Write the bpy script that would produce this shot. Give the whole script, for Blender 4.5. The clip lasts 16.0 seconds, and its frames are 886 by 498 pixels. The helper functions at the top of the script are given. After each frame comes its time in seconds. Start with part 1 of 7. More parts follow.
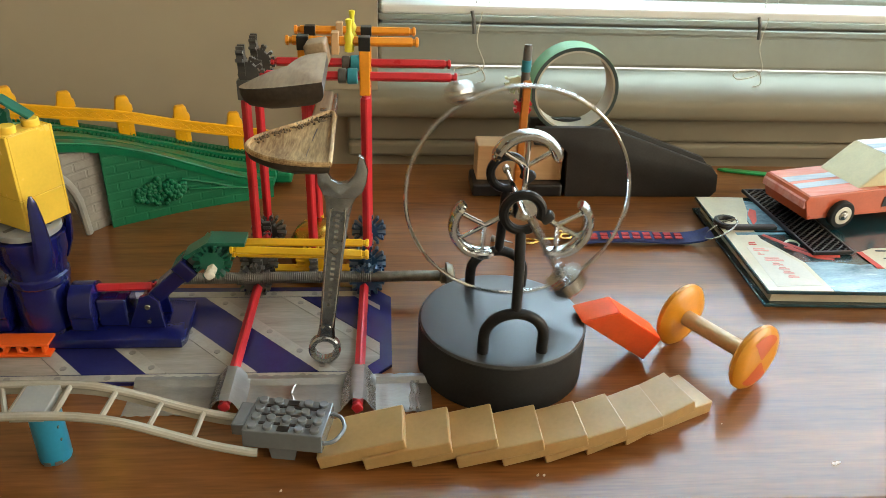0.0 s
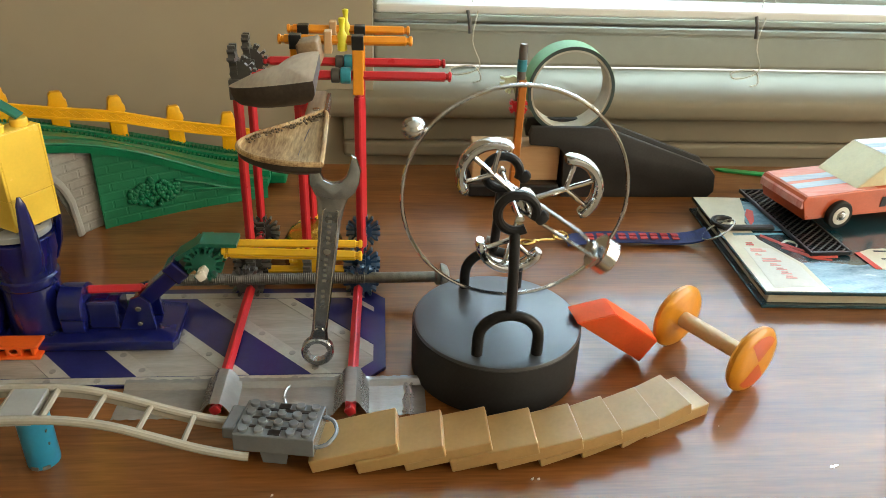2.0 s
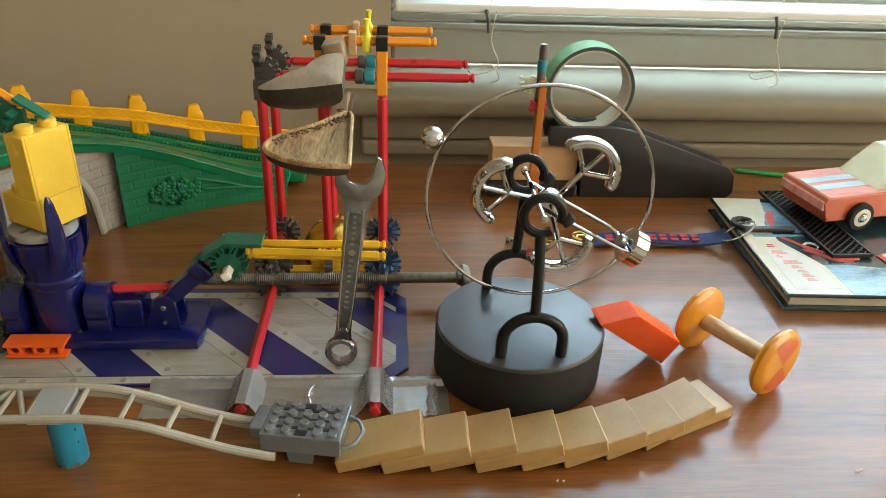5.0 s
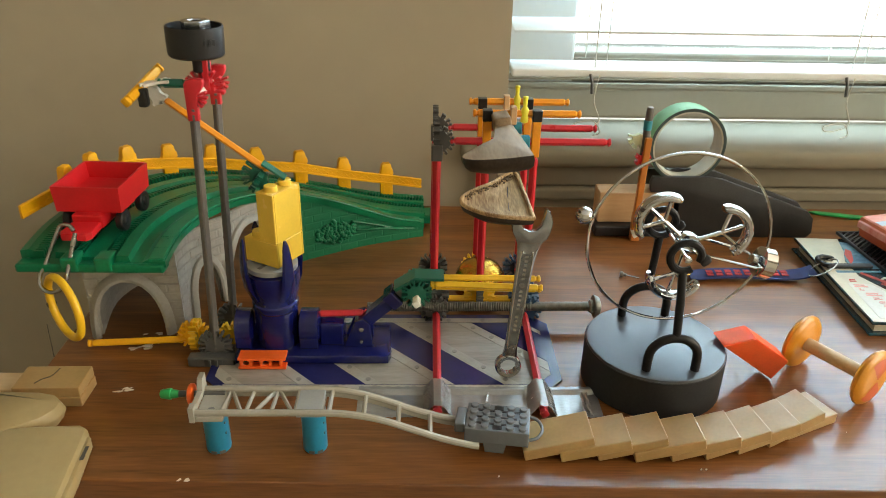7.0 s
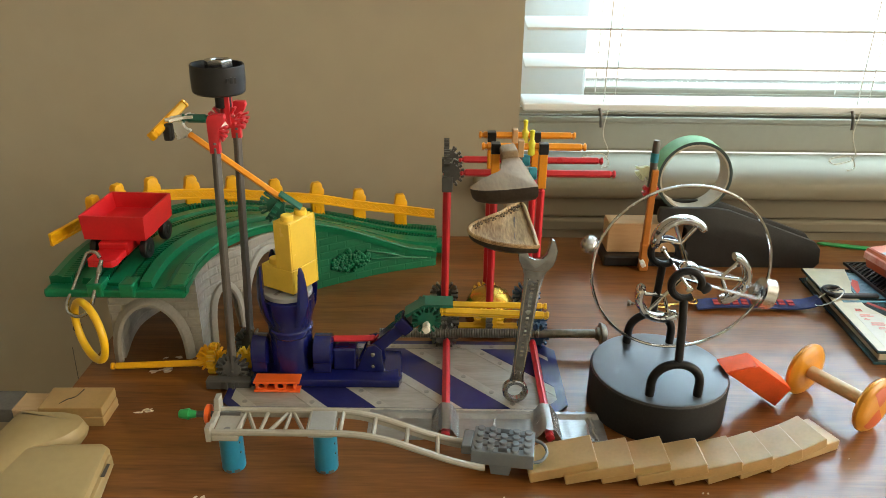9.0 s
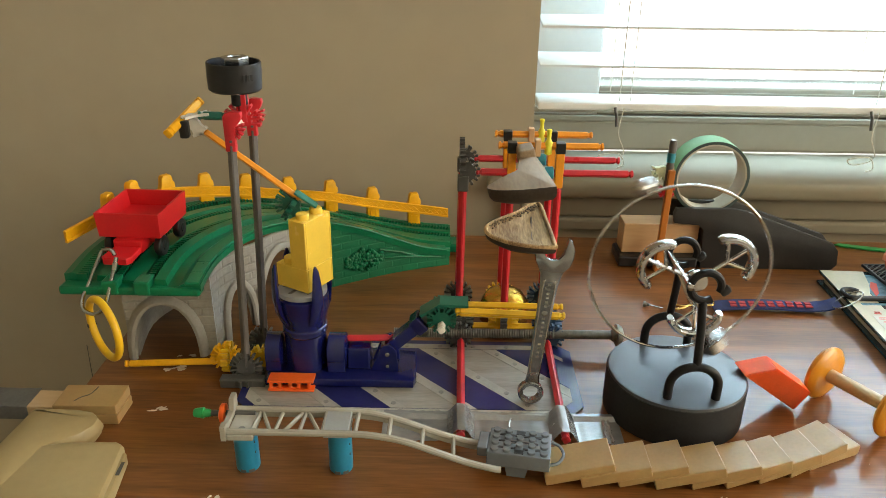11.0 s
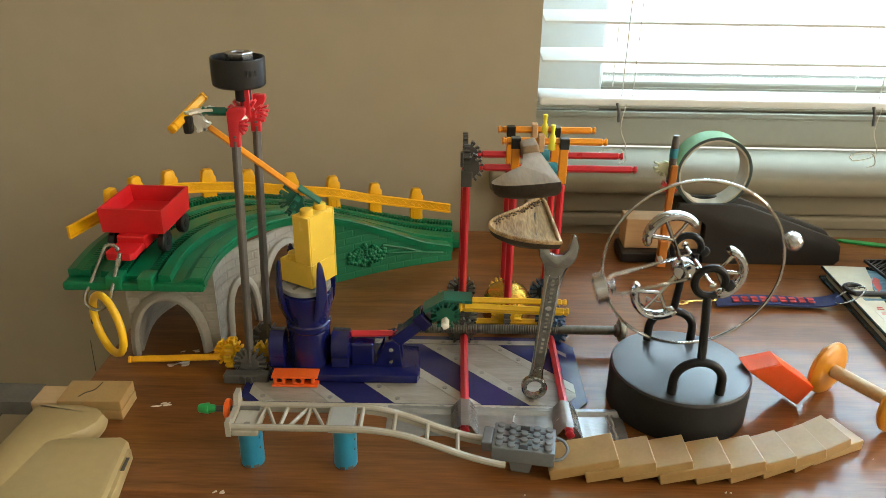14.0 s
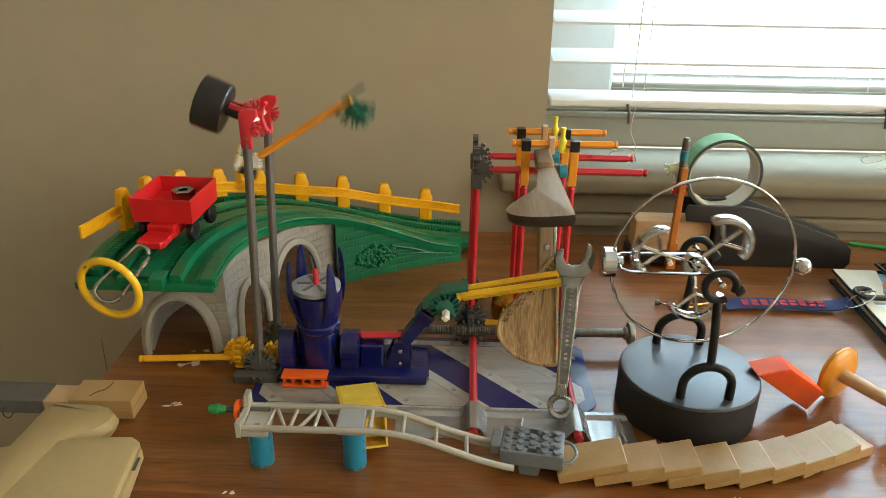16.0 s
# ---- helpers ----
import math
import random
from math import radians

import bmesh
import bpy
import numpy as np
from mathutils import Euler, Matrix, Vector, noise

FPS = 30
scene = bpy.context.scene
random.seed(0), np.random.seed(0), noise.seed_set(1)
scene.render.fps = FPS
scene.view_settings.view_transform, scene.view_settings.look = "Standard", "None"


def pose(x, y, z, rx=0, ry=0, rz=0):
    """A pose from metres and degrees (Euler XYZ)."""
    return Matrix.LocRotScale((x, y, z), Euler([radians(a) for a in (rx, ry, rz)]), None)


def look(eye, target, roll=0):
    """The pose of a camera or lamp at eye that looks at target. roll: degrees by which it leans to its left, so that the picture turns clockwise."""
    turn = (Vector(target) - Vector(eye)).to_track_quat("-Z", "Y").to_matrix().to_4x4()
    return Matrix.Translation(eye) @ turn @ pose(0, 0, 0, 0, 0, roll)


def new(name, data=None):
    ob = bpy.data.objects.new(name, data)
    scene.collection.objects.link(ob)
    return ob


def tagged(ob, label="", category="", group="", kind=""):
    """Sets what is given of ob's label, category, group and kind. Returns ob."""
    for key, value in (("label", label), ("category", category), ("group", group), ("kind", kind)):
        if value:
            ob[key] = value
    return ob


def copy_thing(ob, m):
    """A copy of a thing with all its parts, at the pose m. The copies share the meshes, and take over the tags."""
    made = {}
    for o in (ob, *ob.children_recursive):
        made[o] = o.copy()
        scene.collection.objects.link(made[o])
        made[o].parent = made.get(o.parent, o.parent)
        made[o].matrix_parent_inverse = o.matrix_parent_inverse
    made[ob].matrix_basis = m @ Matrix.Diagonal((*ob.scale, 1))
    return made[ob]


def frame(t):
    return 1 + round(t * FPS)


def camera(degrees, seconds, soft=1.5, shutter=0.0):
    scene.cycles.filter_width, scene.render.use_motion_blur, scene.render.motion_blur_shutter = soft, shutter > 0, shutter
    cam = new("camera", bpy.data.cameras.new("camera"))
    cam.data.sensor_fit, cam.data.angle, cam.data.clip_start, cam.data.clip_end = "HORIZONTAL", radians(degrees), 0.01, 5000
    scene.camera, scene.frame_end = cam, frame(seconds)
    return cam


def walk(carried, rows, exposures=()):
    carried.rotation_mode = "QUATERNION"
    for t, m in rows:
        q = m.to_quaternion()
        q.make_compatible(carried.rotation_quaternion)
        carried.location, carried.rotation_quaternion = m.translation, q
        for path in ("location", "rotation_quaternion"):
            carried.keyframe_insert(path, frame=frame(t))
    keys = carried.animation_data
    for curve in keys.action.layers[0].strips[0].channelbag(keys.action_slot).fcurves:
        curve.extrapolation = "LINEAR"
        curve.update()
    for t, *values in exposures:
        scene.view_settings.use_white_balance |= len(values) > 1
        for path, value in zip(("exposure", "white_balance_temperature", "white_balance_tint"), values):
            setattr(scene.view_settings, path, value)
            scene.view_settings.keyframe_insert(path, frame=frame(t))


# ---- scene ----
cam = camera(61.4, 16.0, 0.5, 0.5)
PATH = [
    (0, (0.0, 0.04, 0.282), (0.157, 1.791, -0.673), 2.3),
    (0.5, (-0.001, 0.041, 0.282), (0.155, 1.791, -0.676), 2.3),
    (1, (0.001, 0.042, 0.283), (0.157, 1.791, -0.673), 2.3),
    (1.5, (0.003, 0.043, 0.282), (0.158, 1.794, -0.672), 2.2),
    (2, (0.003, 0.044, 0.28), (0.164, 1.795, -0.673), 2.3),
    (2.5, (0.002, 0.044, 0.28), (0.164, 1.793, -0.676), 2.2),
    (3, (-0.001, 0.044, 0.28), (0.161, 1.791, -0.68), 2.3),
    (3.5, (-0.004, 0.047, 0.281), (0.158, 1.791, -0.685), 2.4),
    (5.8, (-0.01, 0.04, 0.285), (0.111, 1.796, -0.665), 2.0),
    (6, (-0.022, 0.032, 0.292), (0.093, 1.791, -0.653), 1.9),
    (6.5, (-0.081, -0.007, 0.315), (0.004, 1.764, -0.609), 1.5),
    (7, (-0.1, -0.041, 0.332), (-0.041, 1.748, -0.559), 1.2),
    (7.5, (-0.099, -0.058, 0.339), (-0.059, 1.748, -0.52), 1.1),
    (8, (-0.095, -0.063, 0.339), (-0.067, 1.754, -0.496), 1.0),
    (8.5, (-0.094, -0.061, 0.34), (-0.075, 1.762, -0.483), 0.8),
    (9, (-0.093, -0.06, 0.338), (-0.086, 1.766, -0.477), 0.7),
    (9.5, (-0.096, -0.059, 0.338), (-0.101, 1.768, -0.476), 0.7),
    (12, (-0.099, -0.055, 0.337), (-0.115, 1.766, -0.49), 0.8),
    (12.5, (-0.1, -0.055, 0.338), (-0.114, 1.765, -0.491), 0.8),
    (13, (-0.102, -0.056, 0.337), (-0.115, 1.764, -0.492), 0.8),
    (13.5, (-0.1, -0.055, 0.338), (-0.111, 1.763, -0.495), 0.9),
    (14, (-0.102, -0.056, 0.337), (-0.115, 1.764, -0.493), 0.8),
    (14.5, (-0.102, -0.056, 0.339), (-0.113, 1.763, -0.491), 0.8),
    (15, (-0.102, -0.056, 0.341), (-0.116, 1.763, -0.491), 0.8),
    (15.5, (-0.103, -0.057, 0.341), (-0.132, 1.761, -0.491), 0.8),
    (16, (-0.104, -0.055, 0.341), (-0.136, 1.761, -0.497), 0.9),
]
walk(cam, [(t, look(eye, target, roll)) for t, eye, target, roll in PATH])

# ---- world and light ----
world = bpy.data.worlds.new("world")
scene.world = world
world.use_nodes = True
wn = world.node_tree
sky = wn.nodes.new("ShaderNodeTexSky")
sky.sky_type, sky.sun_disc, sky.sun_elevation, sky.sun_rotation = "NISHITA", False, radians(48), radians(20)
wn.links.new(sky.outputs[0], wn.nodes["Background"].inputs[0])
wn.nodes["Background"].inputs[1].default_value = 0.1
sun = new("sun", bpy.data.lights.new("sun", "SUN"))
sun.data.energy, sun.data.angle, sun.data.color = 2.5, radians(0.5), (1, 0.95, 0.86)
sun.matrix_basis = look((0, 0, 5), (-1.2, 4.2, 0))
glow = new("area_lamp", bpy.data.lights.new("area_lamp", "AREA"))
glow.data.shape, glow.data.size, glow.data.size_y = "RECTANGLE", 0.98, 1.04
glow.data.energy, glow.data.color = 50.0, (0.54, 0.80, 1.0)
glow.matrix_basis = look((0.575, 0.940, 0.785), (0.575, 0.0, 0.785))
# added fill lamp, set in a made-up opening of the side wall
fill_glow = new("area_lamp", bpy.data.lights.new("area_lamp", "AREA"))
fill_glow.data.shape, fill_glow.data.size, fill_glow.data.size_y = "RECTANGLE", 2.3, 1.38
fill_glow.data.energy, fill_glow.data.color = 78.0, (1.0, 0.89, 0.69)
fill_glow.matrix_basis = look((2.52, -0.55, 0.875), (0.0, -0.55, 0.875))
scene.view_settings.exposure = 0.0

# ---- materials ----
def mat(name, color, rough=0.5, metal=0.0, var=0.12, size=60.0, bump=0.1, coat=0.0, stretch=(1, 1, 1), dark=None, spec=0.5, glass=0.0, sub=0.0):
    """A worn surface: two scales of colour change, uneven gloss and fine relief."""
    m = bpy.data.materials.new(name)
    m.use_nodes = True
    nt = m.node_tree
    b = nt.nodes["Principled BSDF"]
    tc, mp = nt.nodes.new("ShaderNodeTexCoord"), nt.nodes.new("ShaderNodeMapping")
    mp.inputs["Scale"].default_value = stretch
    nt.links.new(tc.outputs["Object"], mp.inputs[0])
    n1, n2 = nt.nodes.new("ShaderNodeTexNoise"), nt.nodes.new("ShaderNodeTexNoise")
    n1.inputs["Scale"].default_value, n1.inputs["Detail"].default_value = size, 5
    n2.inputs["Scale"].default_value, n2.inputs["Detail"].default_value = size * 9, 3
    for n in (n1, n2):
        nt.links.new(mp.outputs[0], n.inputs["Vector"])
    mix = nt.nodes.new("ShaderNodeMix")
    mix.data_type = "FLOAT"
    mix.inputs[0].default_value = 0.35
    nt.links.new(n1.outputs[0], mix.inputs[2])
    nt.links.new(n2.outputs[0], mix.inputs[3])
    ramp = nt.nodes.new("ShaderNodeValToRGB")
    low = dark or tuple(c * (1 - 2 * var) for c in color)
    high = color if dark else tuple(min(1, c * (1 + var)) for c in color)
    ramp.color_ramp.elements[0].position, ramp.color_ramp.elements[1].position = 0.32, 0.66
    ramp.color_ramp.elements[0].color, ramp.color_ramp.elements[1].color = (*low, 1), (*high, 1)
    nt.links.new(mix.outputs[0], ramp.inputs[0])
    nt.links.new(ramp.outputs[0], b.inputs["Base Color"])
    mr = nt.nodes.new("ShaderNodeMapRange")
    mr.inputs["To Min"].default_value, mr.inputs["To Max"].default_value = max(0.02, rough * 0.8), min(1, rough * 1.25)
    nt.links.new(n1.outputs[0], mr.inputs[0])
    nt.links.new(mr.outputs[0], b.inputs["Roughness"])
    b.inputs["Metallic"].default_value, b.inputs["Coat Weight"].default_value = metal, coat
    b.inputs["Coat Roughness"].default_value = 0.1
    b.inputs["Specular IOR Level"].default_value, b.inputs["Transmission Weight"].default_value = spec, glass
    if sub:
        b.inputs["Subsurface Weight"].default_value, b.inputs["Subsurface Scale"].default_value = sub, 0.004
    if bump:
        bp = nt.nodes.new("ShaderNodeBump")
        bp.inputs["Strength"].default_value, bp.inputs["Distance"].default_value = bump, 0.0006
        nt.links.new(mix.outputs[0], bp.inputs["Height"])
        nt.links.new(bp.outputs[0], b.inputs["Normal"])
    return m


def wood(name, light, dark, rough=0.4, scale=14.0, along=(0.12, 1, 1), coat=0.0, bump=0.2, cut=(0.3, 0.75)):
    """Grained wood: long rings over fine pores."""
    m = mat(name, light, rough, bump=bump, coat=coat)
    nt = m.node_tree
    b = nt.nodes["Principled BSDF"]
    tc, mp = nt.nodes.new("ShaderNodeTexCoord"), nt.nodes.new("ShaderNodeMapping")
    mp.inputs["Scale"].default_value = along
    nt.links.new(tc.outputs["Object"], mp.inputs[0])
    big, fine = nt.nodes.new("ShaderNodeTexNoise"), nt.nodes.new("ShaderNodeTexNoise")
    big.inputs["Scale"].default_value, big.inputs["Detail"].default_value, big.inputs["Distortion"].default_value = scale, 8, 1.2
    fine.inputs["Scale"].default_value, fine.inputs["Detail"].default_value = scale * 14, 4
    for n in (big, fine):
        nt.links.new(mp.outputs[0], n.inputs["Vector"])
    mix = nt.nodes.new("ShaderNodeMix")
    mix.data_type = "FLOAT"
    mix.inputs[0].default_value = 0.42
    nt.links.new(big.outputs[0], mix.inputs[2])
    nt.links.new(fine.outputs[0], mix.inputs[3])
    ramp = nt.nodes.new("ShaderNodeValToRGB")
    ramp.color_ramp.elements[0].position, ramp.color_ramp.elements[1].position = cut
    ramp.color_ramp.elements[0].color, ramp.color_ramp.elements[1].color = (*dark, 1), (*light, 1)
    nt.links.new(mix.outputs[0], ramp.inputs[0])
    nt.links.new(ramp.outputs[0], b.inputs["Base Color"])
    return m


def moulded(name, color, scale, width, height, strength=0.7):
    """Plastic with moulded masonry in relief."""
    m = mat(name, color, 0.5, var=0.1, size=40)
    nt = m.node_tree
    b = nt.nodes["Principled BSDF"]
    tc, mp = nt.nodes.new("ShaderNodeTexCoord"), nt.nodes.new("ShaderNodeMapping")
    mp.inputs["Rotation"].default_value = (radians(90), 0, 0)
    nt.links.new(tc.outputs["UV"], mp.inputs[0])
    br = nt.nodes.new("ShaderNodeTexBrick")
    br.inputs["Scale"].default_value, br.inputs["Brick Width"].default_value, br.inputs["Row Height"].default_value = scale, width, height
    br.inputs["Mortar Size"].default_value, br.inputs["Mortar Smooth"].default_value = 0.0011, 0.5
    nt.links.new(tc.outputs["UV"], br.inputs["Vector"])
    bp = nt.nodes.new("ShaderNodeBump")
    bp.inputs["Strength"].default_value, bp.inputs["Distance"].default_value = strength, 0.0012
    bp.invert = True
    nt.links.new(br.outputs["Fac"], bp.inputs["Height"])
    nt.links.new(bp.outputs[0], b.inputs["Normal"])
    return m


M_WALL = mat("wall_paint", (0.415, 0.357, 0.257), 0.85, var=0.03, size=3, bump=0.25)
M_CEIL = mat("ceiling_paint", (0.78, 0.76, 0.72), 0.9, var=0.02, size=3)
M_CARPET = mat("carpet", (0.36, 0.31, 0.25), 0.95, var=0.2, size=30, bump=0.6)
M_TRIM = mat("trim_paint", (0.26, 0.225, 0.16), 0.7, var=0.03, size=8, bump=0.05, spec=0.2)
M_SLAT = mat("blind_vinyl", (0.80, 0.82, 0.80), 0.35, var=0.02, size=10, bump=0.05)
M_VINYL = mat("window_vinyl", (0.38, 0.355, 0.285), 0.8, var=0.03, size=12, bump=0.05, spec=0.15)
M_CORD = mat("cord", (0.68, 0.64, 0.54), 0.8)
M_TABLE = wood("table_veneer", (0.30, 0.112, 0.026), (0.105, 0.036, 0.0085), 0.42, 46, (0.07, 1, 1), coat=0.9, bump=0.0, cut=(0.30, 0.74))
M_TABLE.node_tree.nodes["Principled BSDF"].inputs["Specular IOR Level"].default_value = 0.15
M_TABLE.node_tree.nodes["Principled BSDF"].inputs["Coat Roughness"].default_value = 0.19
M_TABLE.node_tree.nodes["Principled BSDF"].inputs["Coat IOR"].default_value = 1.6
M_OAK = wood("wood_scoop_face", (0.62, 0.43, 0.215), (0.23, 0.135, 0.062), 0.55, 70, (1, 0.10, 1), cut=(0.38, 0.62))
M_GREYWOOD = wood("wood_scoop_back", (0.37, 0.27, 0.165), (0.20, 0.135, 0.08), 0.6, 36, (1, 0.15, 1))
# darkened copy of the scoop wood: underside shade put into the colour
M_SCOOPSHADE = wood("wood_scoop_shade", (0.085, 0.065, 0.05), (0.04, 0.03, 0.022), 0.6, 36, (1, 0.15, 1))
for m in (M_OAK, M_GREYWOOD, M_SCOOPSHADE):
    m.node_tree.nodes["Principled BSDF"].inputs["Specular IOR Level"].default_value = 0.2
M_STREAK = mat("grey_grain_streak", (0.20, 0.175, 0.17), 0.6, var=0.2, size=120, spec=0.2)
M_BARK = mat("wood_charred_rim", (0.20, 0.145, 0.09), 0.8, var=0.3, size=150, bump=0.8)
M_BEECH = wood("beech", (0.68, 0.50, 0.30), (0.55, 0.37, 0.19), 0.45, 30, (0.15, 1, 1))
M_PINE = wood("pine_block", (0.64, 0.42, 0.22), (0.50, 0.30, 0.14), 0.5, 24, (0.15, 1, 1))
M_DOMINO = mat("domino_plastic", (0.41, 0.26, 0.105), 0.32, var=0.07, size=45, bump=0.03, sub=0.1)
M_RED = mat("red_plastic", (0.56, 0.022, 0.03), 0.3, var=0.06, bump=0.03)
M_REDBOX = mat("wagon_red_plastic", (0.66, 0.012, 0.016), 0.35, var=0.05, bump=0.03)
M_ORANGE = mat("orange_plastic", (0.86, 0.32, 0.015), 0.3, var=0.06, bump=0.03)
M_ORED = mat("orange_red_plastic", (0.88, 0.13, 0.015), 0.35, var=0.06, bump=0.03)
# orange with the stand's backlit dimness put into the colour
M_ORANGEDIM = mat("dimmed_orange_plastic", (0.50, 0.17, 0.025), 0.4, var=0.08, bump=0.03)
M_YELLOW = mat("yellow_plastic", (0.86, 0.50, 0.015), 0.3, var=0.05, bump=0.03)
M_FENCE = mat("fence_yellow_plastic", (0.90, 0.44, 0.002), 0.42, var=0.07, bump=0.04)
M_BLOCKY = mat("brick_yellow_plastic", (0.86, 0.56, 0.065), 0.25, var=0.04, bump=0.02)
M_LEMON = mat("lemon_plastic", (0.80, 0.72, 0.04), 0.35, var=0.05)
M_GREEN = mat("track_green_plastic", (0.003, 0.165, 0.068), 0.3, var=0.12, size=50, bump=0.06, spec=0.4)
M_KGREEN = mat("connector_green_plastic", (0.01, 0.12, 0.075), 0.3, var=0.08)
M_BRIGHT = mat("bright_green_plastic", (0.02, 0.32, 0.08), 0.35)
M_STONE = moulded("bridge_stone_plastic", (0.36, 0.34, 0.295), 1.0, 0.020, 0.0075, 0.5)
M_GREENBRICK = moulded("green_moulded_plastic", (0.003, 0.165, 0.068), 1.0, 0.020, 0.0075, 0.3)
M_STONEP = mat("bridge_rim_plastic", (0.36, 0.34, 0.295), 0.5, var=0.08, size=60)
M_BLUE = mat("navy_plastic", (0.005, 0.008, 0.095), 0.16, var=0.1, bump=0.03, coat=0.5)
M_KBLUE = mat("connector_blue_plastic", (0.02, 0.06, 0.13), 0.3)
M_TEAL = mat("teal_plastic", (0.03, 0.26, 0.34), 0.35)
M_SUPPORT = mat("azure_plastic", (0.02, 0.24, 0.40), 0.35, var=0.06)
M_KGREY = mat("connector_grey_plastic", (0.085, 0.083, 0.078), 0.32, var=0.1)
M_RODGREY = mat("rod_grey_plastic", (0.12, 0.11, 0.10), 0.35, var=0.1)
M_LGREY = mat("block_grey_plastic", (0.15, 0.168, 0.18), 0.2, var=0.05, bump=0.02, coat=0.4)
M_RAIL = mat("rail_light_grey_plastic", (0.35, 0.325, 0.27), 0.17, var=0.05, bump=0.02)
M_MGREY = mat("plate_grey_plastic", (0.30, 0.31, 0.30), 0.35, var=0.05)
M_WHITE = mat("white_plastic", (0.78, 0.74, 0.66), 0.4, var=0.05)
M_BLACK = mat("black_plastic", (0.012, 0.012, 0.013), 0.35, var=0.2)
M_MATT = mat("black_satin_paint", (0.014, 0.014, 0.015), 0.36, var=0.2, size=300, bump=0.12, spec=0.25)
M_BASE = mat("black_satin_lacquer", (0.013, 0.015, 0.018), 0.5, var=0.2, size=300, bump=0.1, spec=0.5, coat=1.0)
M_BASE.node_tree.nodes["Principled BSDF"].inputs["Coat Roughness"].default_value = 0.34
M_RAMP = mat("black_matt_plastic", (0.028, 0.028, 0.027), 0.6, var=0.2)
M_RUBBER = mat("rubber", (0.018, 0.018, 0.019), 0.7, var=0.2, spec=0.4)
M_CHROME = mat("chrome", (0.56, 0.56, 0.555), 0.07, 1.0, var=0.03, size=80, bump=0.0)
M_STEEL = mat("worn_steel", (0.44, 0.44, 0.43), 0.24, 1.0, var=0.12, size=120, bump=0.1)
M_TOOL = mat("tool_steel", (0.30, 0.305, 0.315), 0.20, 1.0, var=0.12, size=120, bump=0.1)
M_TOOLDK = mat("darker_tool_steel", (0.20, 0.203, 0.212), 0.28, 1.0, var=0.2, size=160, bump=0.25)
M_IRON = mat("dull_galvanised_iron", (0.24, 0.235, 0.20), 0.45, 0.85, var=0.2, size=200, bump=0.3)
M_BRASS = mat("brass", (0.75, 0.50, 0.16), 0.22, 1.0, var=0.1, size=150)
M_GOLD = mat("gold_foil", (0.62, 0.37, 0.06), 0.2, 1.0, var=0.12, size=120, bump=0.5)
M_TAPE = mat("duct_tape", (0.74, 0.74, 0.73), 0.24, 0.7, var=0.08, size=42, bump=0.30, stretch=(1, 4, 1))
M_TAPEDK = mat("dark_duct_tape", (0.13, 0.13, 0.125), 0.5, 0.2, var=0.15, bump=0.4)
M_MATBLUE = mat("print_blue", (0.018, 0.020, 0.115), 0.18, var=0.08, coat=0.3)
M_MATGREY = mat("print_metal_grey", (0.36, 0.335, 0.295), 0.22, var=0.14, size=30, stretch=(0.4, 3, 1), coat=0.3)
M_MATLIGHT = mat("print_light_grey", (0.41, 0.385, 0.34), 0.22, var=0.08, coat=0.3)
M_MATDOT = mat("print_rivet", (0.22, 0.205, 0.185), 0.3, coat=0.3)
M_WEDGE = mat("translucent_orange_plastic", (0.95, 0.14, 0.04), 0.25, var=0.05, sub=0.4)
M_PAINTOR = mat("orange_enamel", (0.68, 0.28, 0.018), 0.3, var=0.05, coat=0.15, bump=0.02)
M_PAINTRED = mat("red_enamel", (0.60, 0.10, 0.025), 0.3, var=0.05, coat=0.15)
M_COVER = mat("cover_teal_print", (0.012, 0.055, 0.075), 0.22, var=0.35, size=60, coat=0.5)
M_COVERBL = mat("cover_blue_print", (0.24, 0.40, 0.50), 0.25, size=70, coat=0.4, stretch=(0.5, 1.6, 1), dark=(0.04, 0.12, 0.18))
M_CREAM = mat("cover_cream", (0.58, 0.53, 0.40), 0.3, var=0.06, coat=0.3)
M_PAPER = mat("white_sticker", (0.80, 0.78, 0.74), 0.4, var=0.04)
M_STICKER = mat("aged_paper", (0.62, 0.59, 0.52), 0.45, var=0.06, size=40)
M_INKRED = mat("red_ink", (0.55, 0.06, 0.04), 0.5)
M_INKPINK = mat("faded_red_ink", (0.68, 0.32, 0.28), 0.5)
M_INKBLACK = mat("black_ink", (0.02, 0.02, 0.025), 0.5)
M_CARRED = mat("car_red_paint", (0.60, 0.115, 0.04), 0.3, var=0.06, coat=0.3)
M_CARPINK = mat("car_faded_red_paint", (0.80, 0.42, 0.35), 0.45, size=45, stretch=(0.25, 3, 1), dark=(0.68, 0.16, 0.11))
M_CARBLUE = mat("car_blue_stripe", (0.66, 0.70, 0.72), 0.45, size=60, stretch=(0.25, 3, 1), dark=(0.27, 0.42, 0.60))
M_CARCREAM = mat("car_cream_paint", (0.74, 0.66, 0.40), 0.35, var=0.05)
M_NAVYCLOTH = mat("navy_webbing", (0.02, 0.03, 0.12), 0.8, var=0.2, size=200, bump=0.6)
M_REDCLOTH = mat("red_stitching", (0.42, 0.035, 0.04), 0.9, var=0.25, size=300, bump=0.4)
M_TAPEGREEN = mat("painters_tape_green", (0.20, 0.46, 0.24), 0.6, var=0.07)
M_TAPEEDGE = mat("wound_tape_edge", (0.045, 0.07, 0.065), 0.6, var=0.15, size=200)
M_CARD = mat("cardboard_core", (0.52, 0.48, 0.38), 0.7, var=0.08)
M_BEIGE = mat("beige_moulded_plastic", (0.38, 0.285, 0.135), 0.3, var=0.05, size=20, bump=0.06)
